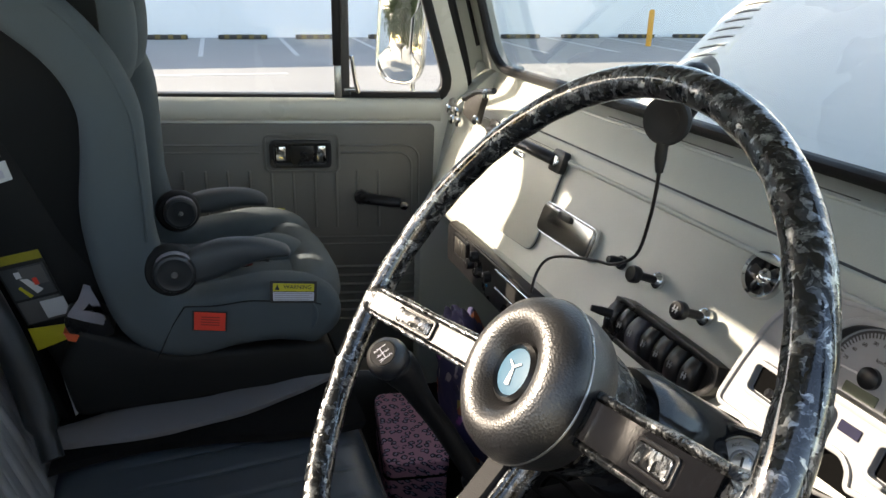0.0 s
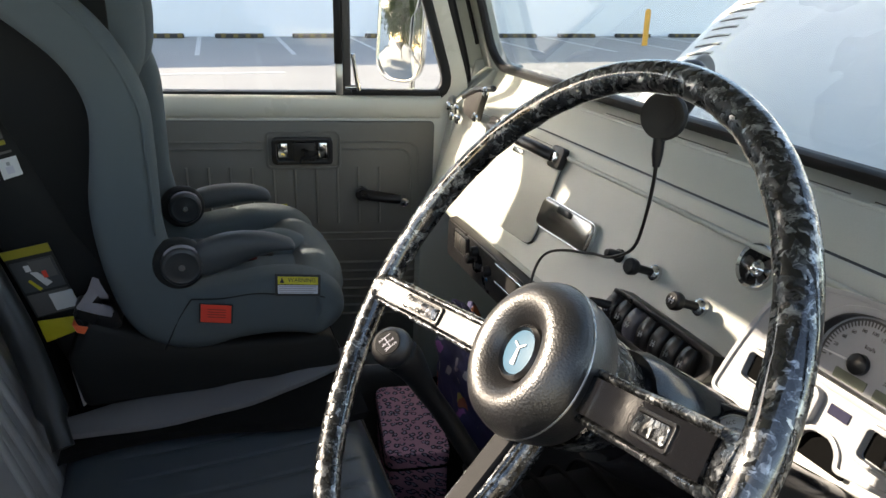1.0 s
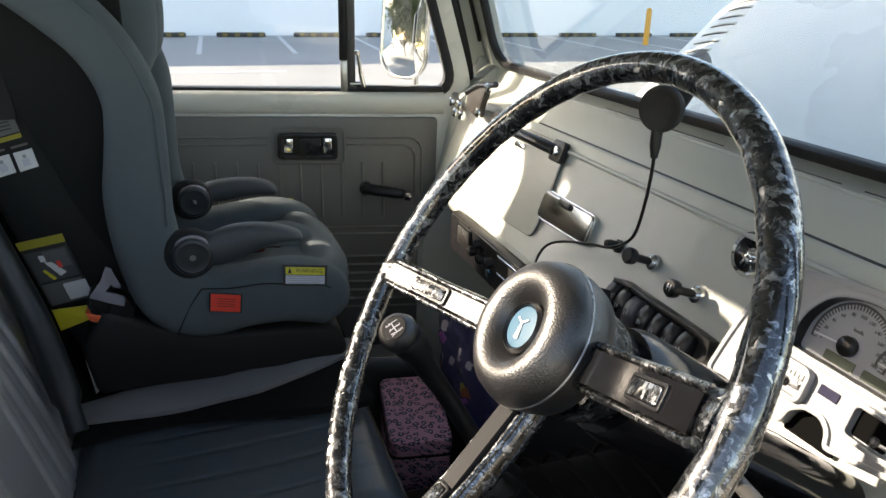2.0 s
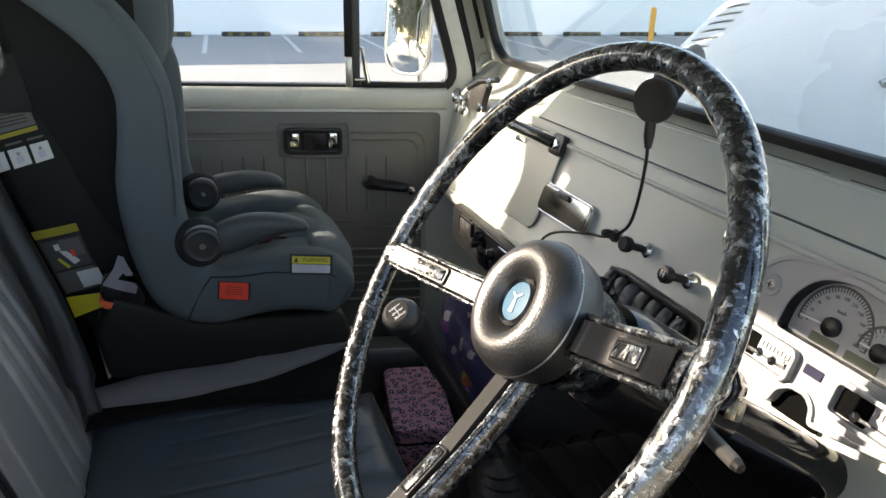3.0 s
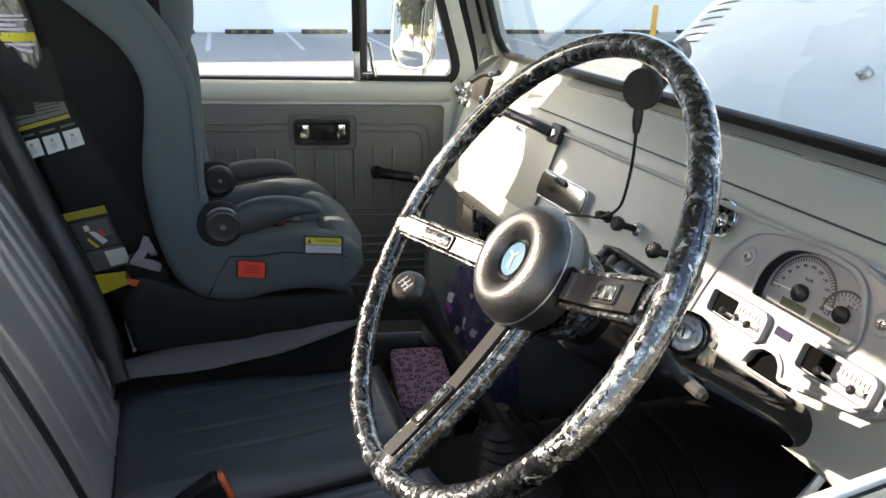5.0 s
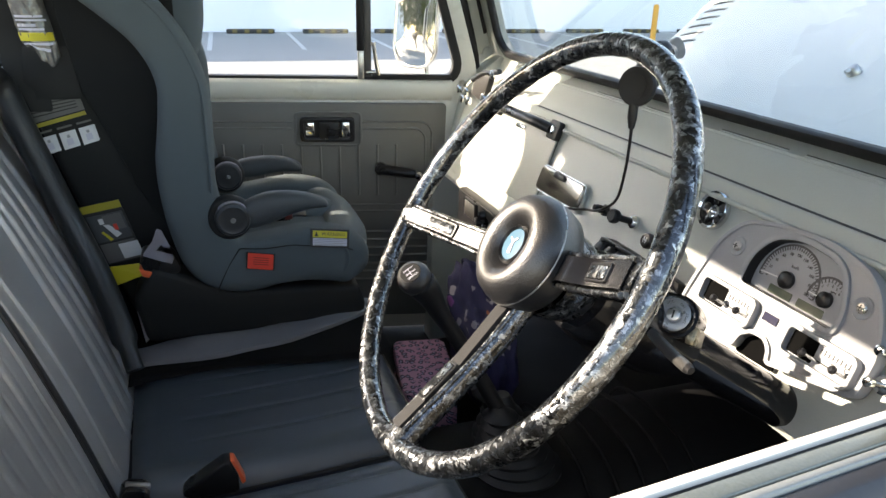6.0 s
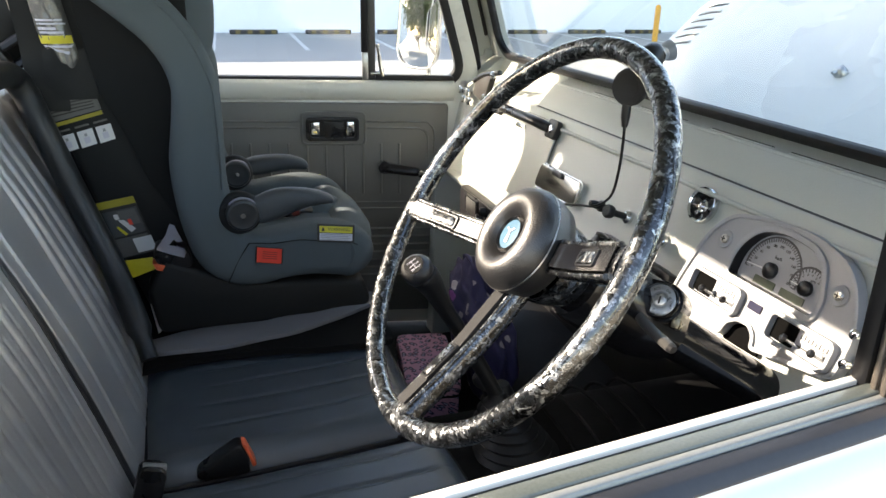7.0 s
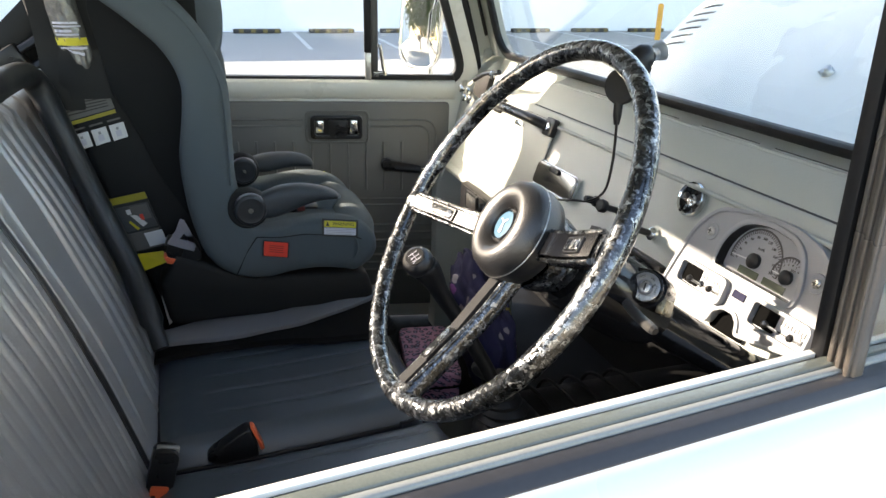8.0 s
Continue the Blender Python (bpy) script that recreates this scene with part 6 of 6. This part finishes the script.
a = [(-0.083, YS, 1.430), (-0.003, YS, 1.442), (0.003, YS, 1.416), (-0.076, YS, 1.395)]
lb = tag("instruction_label", a, PRINT, sb, "grey printed instruction label", lift=0.001)
tag("yellow_stripe", [(-0.076, YS, 1.393), (0.003, YS, 1.414), (0.0045, YS, 1.408), (-0.0745, YS, 1.387)], OCHRE, lb, lift=0.001)
tag("red_line", inset(a, 0.02, 0.98, 0.02, 0.06), RED, lb, th=0.0004, lift=0.0023)
for k in range(4):
    tag("text_bar", inset(a, 0.06, 0.9, 0.2 + 0.17 * k, 0.26 + 0.17 * k), INK, lb, th=0.0004, lift=0.0023)
a = [(-0.028, YS, 1.255), (0.034, YS, 1.265), (0.063, YS, 1.160), (0.004, YS, 1.150)]
lb = tag("fitting_label", a, INK, sb, "dark fitting diagram label", lift=0.001)
tag("yellow_stripe", inset(a, 0.0, 1.0, 0.0, 0.12), OCHRE, lb, lift=0.0022)
tag("picture", inset(a, 0.05, 0.95, 0.18, 0.62), material("dark_grey_print", (0.05, 0.055, 0.06), 0.5, bump=0), lb, lift=0.0022)
tag("grey_shape", inset(a, 0.42, 0.90, 0.20, 0.46), PRINT, lb, th=0.0004, lift=0.0034)
tag("pale_shape", inset(a, 0.30, 0.42, 0.24, 0.33), WHITE, lb, th=0.0004, lift=0.0040)
tag("pale_shape", [inset(a, u, u, v, v)[0] for u, v in ((0.36, 0.34), (0.52, 0.36), (0.72, 0.54), (0.56, 0.58))], WHITE, lb, th=0.0004, lift=0.0040)
tag("red_shape", inset(a, 0.60, 0.70, 0.36, 0.46), RED, lb, th=0.0004, lift=0.0041)
tag("yellow_shape", [inset(a, u, u, v, v)[0] for u, v in ((0.24, 0.46), (0.30, 0.44), (0.46, 0.60), (0.38, 0.62))], YELLOW, lb, th=0.0004, lift=0.0041)
tag("grey_field", inset(a, 0.05, 0.95, 0.66, 0.98), PRINT, lb, lift=0.0022)
tag("white_tag", inset(a, 0.5, 1.02, 0.70, 0.95), WHITE, lb, lift=0.0034)
yt = [(0.006, YS - 0.012, 1.150), (0.055, YS - 0.022, 1.156), (0.058, YS - 0.03, 1.136), (0.015, YS - 0.02, 1.118)]
tag("yellow_tag", yt, YELLOW, cs, "loose yellow fabric tag", lift=0.0)
tag("white_tag", [(0.042, 0.375, 1.068), (0.068, 0.372, 1.066), (0.058, 0.372, 1.015), (0.050, 0.373, 1.008)], WHITE, cs, "white fabric tag")
lbk = thing("lap_belt_buckle", "black lap belt buckle with a red button beside the child seat", "seat belt buckle", at=(0.08, 0.37, 1.1), group="seat belt buckles")
part("case", prism(round_poly([(0.063, 1.150), (0.100, 1.139), (0.122, 1.143), (0.116, 1.170), (0.106, 1.183), (0.064, 1.186), (0.058, 1.168)], 0.006, 3), "y", 0.352, 0.384, 0.004, 3), PLASTIC, lbk)
part("button", prism([(0.055, 1.155), (0.101, 1.140), (0.099, 1.128), (0.060, 1.141)], "y", 0.350, 0.378, 0.002), ORANGE, lbk, "red release button")
part("belt", joined(sheet([[(0.066, 0.349, 1.184), (0.084, 0.349, 1.185)], [(0.082, 0.352, 1.204), (0.099, 0.352, 1.202)], [(0.090, 0.358, 1.222), (0.098, 0.358, 1.218)]], 0.003), sheet([[(0.066, 0.3495, 1.182), (0.072, 0.349, 1.190)], [(0.090, 0.347, 1.172), (0.094, 0.347, 1.185)], [(0.110, 0.348, 1.164), (0.111, 0.348, 1.177)]], 0.003), sheet([[(0.090, 0.3515, 1.217), (0.099, 0.3515, 1.216)], [(0.098, 0.349, 1.195), (0.108, 0.349, 1.193)], [(0.104, 0.349, 1.172), (0.113, 0.349, 1.170)]], 0.003)), MAT_WEB, lbk, "folded pale grey belt webbing")
# tether strap with sleeve
st = thing("tether_strap", "black child seat tether strap with a printed white and yellow label", "strap", at=(-0.05, 0.41, 1.5))
part("webbing", sheet([[(-0.105 + 0.055 * j / 3 + 0.06 * (1.62 - z) - 0.05 * (1.62 - z) ** 2, 0.392 + 0.004 * math.sin(30 * z), z) for j in range(4)] for z in [1.70 - 0.02 * i for i in range(15)]], 0.004), SHELL, st)


def sleeve_at(u, v, lift=0.0):
    """A place on the crumpled clear sleeve: u across it, v from its mouth down to its torn end."""
    z = 1.612 - 0.105 * v
    xl, xr = -0.0800 + 0.0160 * v ** 1.6, -0.0360 + 0.0190 * v
    bulge = 0.013 * math.sin(math.pi * u) ** 0.7
    fold = 0.0035 * v * noise.noise((u * 7, v * 4, 5)) + 0.0016 * noise.noise((u * 16, v * 11, 9))
    if v > 0.88:
        z -= 0.026 * (v - 0.88) / 0.12 * (max(0, 1 - abs(u - 0.70) / 0.5) - 0.45 * (1 - u)) + 0.003 * math.sin(u * 17) * (v - 0.88) / 0.12
    return (xl + (xr - xl) * u, 0.386 - bulge - fold - lift, z)


def sleeve_patch(u0, u1, v0, v1, lift, n=8, k=3):
    return sheet([[sleeve_at(u0 + (u1 - u0) * a / n, v0 + (v1 - v0) * b / k, lift) for a in range(n + 1)] for b in range(k + 1)], 0.0006)


CLEAR = material("clear_sleeve", (0.075, 0.074, 0.070), 0.14, var=0.35, scale=60, fine=500, bump=0.3, coat=1.0)
sv = part("sleeve", sleeve_patch(0, 1, 0, 1, 0.0, 26, 30), CLEAR, st, "crumpled glossy clear sleeve", sharp=75)
part("mouth", tube([sleeve_at(a / 16, 0.015, 0.001) for a in range(17)], 0.0016, 8), CLEAR, sv)
part("yellow_band", sleeve_patch(0.03, 0.97, 0.735, 0.845, 0.0012), YELLOW, sv)
for v0, v1, u1 in ((0.50, 0.525, 0.86), (0.555, 0.575, 0.92), (0.615, 0.65, 0.62), (0.675, 0.70, 0.80), (0.875, 0.89, 0.9), (0.91, 0.925, 0.8)):
    part("text_bar", sleeve_patch(0.10, u1, v0, v1, 0.0012), LILAC, sv)
part("flap", sheet([[(-0.068 - 0.008 * b / 6 + (0.066 + 0.013 * b / 6) * a / 8, 0.3915 - 0.004 * math.sin(math.pi * a / 8) - 0.002 * noise.noise((a * 0.6, b * 0.7, 2)), 1.514 - 0.076 * b / 6) for a in range(9)] for b in range(7)], 0.004), SHELL, st, "black cloth flap")
bk = thing("strap_adjuster", "black plastic strap adjuster above the backrest", "strap adjuster", at=(-0.15, 0.45, 1.5))
part("strap", sheet([[(-0.225 + 0.160 * i / 10 - 0.0085 * j, 0.432 + 0.004 * math.sin(1.1 * i) + 0.001 * j * j, 1.452 + 0.156 * i / 10 + 0.0090 * j) for j in range(-4, 3)] for i in range(11)], 0.004), SHELL, bk, "black belt webbing")
for k, (dx, dz) in enumerate(((0.0, 0.0), (0.012, -0.030))):
    part("bar", tube([(-0.200 + dx, 0.415, 1.470 + dz), (-0.085 + dx, 0.425, 1.540 + dz)], 0.0085, 10, flat=0.7), PLASTIC, bk, "black adjuster bar")
part("body", _moved(box(-0.026, 0.026, -0.018, 0.018, -0.020, 0.020, 0.006), pose(-0.150, 0.425, 1.494, 0, -31, 0)), PLASTIC, bk)
part("pin", tube([(-0.142, 0.402, 1.500), (-0.142, 0.412, 1.500)], 0.004, 8), PLASTIC, bk)

# ---- lower body under the cab ----
body = thing("car_body", "cream lower body of the off-road car on four black tyres", "car", at=(0.4, 0.14, 0.0), kind="structure")
part("chassis", box(-1.75, 2.0, -0.36, 0.64, 0.46, 0.62, 0.02), RUBBER, body, "black chassis frame")
for y0, y1 in ((-0.72, -0.40), (0.68, 1.00)):
    part("front_wing", prism([(1.16, 0.62), (1.20, 0.62), (1.26, 0.86), (1.42, 1.00), (1.70, 1.00), (1.86, 0.86), (1.92, 0.62), (2.02, 0.62), (2.02, 1.06), (1.94, 1.13), (1.16, 1.15)], "y", y0, y1, 0.02, 3), CREAM_OUT, body)
part("grille", box(1.96, 2.03, -0.38, 0.66, 0.66, 1.10, 0.015), CREAM_OUT, body)
part("tray", joined(box(-1.85, -0.47, -0.70, 0.98, 0.66, 0.78, 0.015), box(-1.85, -0.47, -0.72, -0.68, 0.70, 1.12, 0.01), box(-1.85, -0.47, 0.96, 1.00, 0.70, 1.12, 0.01), box(-1.86, -1.82, -0.70, 0.98, 0.70, 1.12, 0.01)), CREAM_OUT, body)
for x in (-1.15, 1.56):
    for y, out in ((-0.62, -1), (0.90, 1)):
        mw = axes((x, y, 0.38), Vector((1, 0, 0)), Vector((0, 0, out)), Vector((0, -out, 0)))
        wh = part("wheel", lathe([(0.22, -0.09), (0.30, -0.10), (0.365, -0.085), (0.38, -0.05), (0.38, 0.05), (0.365, 0.085), (0.30, 0.10), (0.22, 0.09)], 40, mw), RUBBER, body, "black off-road tyre")
        part("rim", lathe([(0, -0.03), (0.08, -0.05), (0.12, -0.02), (0.20, -0.03), (0.222, -0.085), (0.222, 0.085), (0, 0.06)], 32, mw), CREAM_OUT, wh, "cream steel wheel rim")
part("axle", joined(tube([(-1.15, -0.60, 0.38), (-1.15, 0.88, 0.38)], 0.05, 12), tube([(1.56, -0.60, 0.38), (1.56, 0.88, 0.38)], 0.05, 12)), RUBBER, body)

# ---- gear levers, pedals, footwell ----
gl_ = thing("gear_lever", "black leather gear lever with a round knob", "gear lever", at=(0.6, 0.0, 0.9))
GK = Vector((0.428, -0.004, 1.243))
gs = smooth_path([(0.436, -0.003, 1.236), (0.452, 0.000, 1.213), (0.472, 0.002, 1.176), (0.500, 0.004, 1.13), (0.56, 0.006, 1.02), (0.62, 0.006, 0.90)], 5)
gr = [0.0205, 0.0215, 0.0215, 0.0208, 0.0198, 0.0186, 0.0172, 0.0159, 0.0148, 0.0139, 0.0132, 0.0127, 0.0124] + [0.0122] * 14
part("stick", tube(gs, gr[: len(gs)], 18), RUBBER, gl_, "leather covered lever", sharp=80)
gn = Vector((-0.50, -0.45, 0.74)).normalized()
gx = gn.cross(Vector((0.75, 0.0, 0.5))).normalized() * -1
gmx = axes(GK, gx, gn.cross(gx), gn) @ Matrix.Diagonal((0.86, 0.86, 0.92, 1))
kb = part("knob", lathe([(0, -0.042), (0.014, -0.040), (0.020, -0.028), (0.0265, -0.008), (0.0275, 0.002), (0.024, 0.011), (0.0175, 0.0155), (0.0165, 0.0145), (0, 0.0145)], 32, gmx), GRAIN, gl_, "grained black knob")
part("cap", lathe([(0.0165, 0.0142), (0.0160, 0.0160), (0, 0.0164)], 28, gmx), PLASTIC, kb)
for txt, X, Y in (("1", -0.008, 0.006), ("3", 0, 0.006), ("5", 0.008, 0.006), ("2", -0.008, -0.006), ("4", 0, -0.006), ("R", 0.008, -0.006)):
    words("number", txt, 0.0085, gmx @ Matrix.Translation((X, Y, 0.0163)), LILAC, kb)
bm = joined(box(-0.0085, 0.0085, -0.0006, 0.0006, 0.0160, 0.0167), box(-0.0086, -0.0076, -0.003, 0.003, 0.0160, 0.0167), box(-0.0005, 0.0005, -0.003, 0.003, 0.0160, 0.0167), box(0.0076, 0.0086, -0.003, 0.003, 0.0160, 0.0167))
bm.transform(gmx)
part("gate_lines", bm, LILAC, kb)
prof = []
for i in range(15):
    r = 0.074 - 0.0038 * i
    prof.append((r + (0.004 if i % 2 else -0.0025), 0.89 + 0.0078 * i))
boot = lathe([(0, 0.885)] + prof + [(0.012, 1.012), (0, 1.012)], 28)
for v in boot.verts:
    v.co += Vector((0.605 - 0.35 * (v.co.z - 0.90), 0.004, 0))
part("boot", boot, RUBBER, gl_, "ribbed rubber boot")
tl = thing("transfer_lever", "short black transfer lever with a ball knob", "lever", at=(0.61, 0.07, 0.88))
part("stick", tube([(0.615, 0.075, 0.88), (0.566, 0.053, 1.00)], 0.009, 12), RUBBER, tl)
part("knob", lathe([(0, -0.022), (0.012, -0.018), (0.018, -0.004), (0.0185, 0.004), (0.015, 0.012), (0.010, 0.0145), (0, 0.015)], 24, axes((0.562, 0.051, 1.012), Vector((0.80, 0, 0.60)), Vector((0.24, 0.917, -0.32)), Vector((-0.55, 0.40, 0.733)))), GRAIN, tl, "grained round knob")
tb = [(0.052 - 0.0030 * i + (0.0045 if i % 2 else -0.0025), 0.885 + 0.0095 * i) for i in range(9)]
part("boot", lathe([(0, 0.88)] + tb + [(0.012, 0.985), (0, 0.985)], 28, Matrix.Translation((0.605, 0.070, 0))), RUBBER, tl, "ribbed rubber boot")
for k, y in enumerate((-0.17, -0.30, -0.42)):
    pdl = thing("pedal", "black rubber covered foot pedal on a steel arm", "pedal", at=(0.95, y, 0.8), group="foot pedals")
    part("arm", tube(smooth_path([(1.08, y, 1.05), (1.03, y, 0.93), (0.965, y, 0.86)], 5), 0.008, 8), STEEL, pdl)
    pb = part("pad", prism(rrect(-0.035, 0.035, -0.04, 0.04, 0.012, 4), "z", -0.008, 0.006, 0.003), RUBBER, pdl)
    pb.matrix_basis = pose(0.0, 0, 0.05, 0, -55, 0)
for k in range(7):
    solid("floor_rib", box(0.55, 1.05, -0.55 + 0.055 * k, -0.543 + 0.055 * k, 0.70, 0.708, 0.002), FLOOR, "raised rib of the black rubber floor mat", "floor mat", kind="structure", group="floor mat ribs")
pb_ = thing("pinch_bolt", "bright steering joint clamp under the column", "clamp", at=(0.80, -0.37, 1.13))
part("rod", tube([(0.77, -0.395, 1.16), (0.80, -0.40, 1.13)], 0.006, 10), CHROME, pb_)
part("nut", lathe([(0, 0), (0.011, 0), (0.011, 0.012), (0, 0.012)], 6, Matrix.Translation((0.80, -0.40, 1.12)) @ pose(0, 0, 0, 40, 30, 0)), CHROME, pb_)

bx = thing("storage_box", "soft pink leopard print box on the passenger floor", "box", m=axes((0.600, 0.471, 0.70), Vector((0.985, -0.17, 0)), Vector((0.17, 0.985, 0)), (0, 0, 1)))
part("body", prism(rrect(-0.057, 0.057, -0.117, 0.117, 0.018, 4), "z", 0.0, 0.088, 0.006), LEOPARD, bx)
lid = prism(rrect(-0.060, 0.060, -0.120, 0.120, 0.020, 4), "z", 0.090, 0.121, 0.007, 3)
part("lid", lid, LEOPARD, bx)
part("zip", ring(rrect(-0.0610, 0.0610, -0.1210, 0.1210, 0.020, 4), rrect(-0.055, 0.055, -0.115, 0.115, 0.018, 4), "z", 0.0868, 0.0912, 0.001), FABRIC_DARK, bx, "dark zip round the lid")
bg = thing("cloth_bag", "crumpled navy printed cloth bag in the footwell", "bag", at=(0.72, 0.445, 0.70))
bm = bmesh.new()
bmesh.ops.create_icosphere(bm, subdivisions=5, radius=1.0)
for v in bm.verts:
    d = v.co.normalized()
    k = 1 + 0.22 * noise.noise(d * 2.3) + 0.10 * noise.noise(d * 6) + 0.03 * noise.noise(d * 17)
    z = 0.878 + 0.175 * d.z * k
    v.co = Vector((0.722 - 0.16 * (z - 0.878) + 0.058 * d.x * k, 0.445 + 0.125 * d.y * k, z))
part("body", bm, NAVY, bg, sharp=80)
strap_pts = smooth_path([(0.70, 0.39, 1.01), (0.682, 0.41, 1.06), (0.682, 0.46, 1.065), (0.70, 0.49, 1.01)], 6)
part("handle", tube(strap_pts, 0.008, 8, flat=0.5), NAVY, bg)
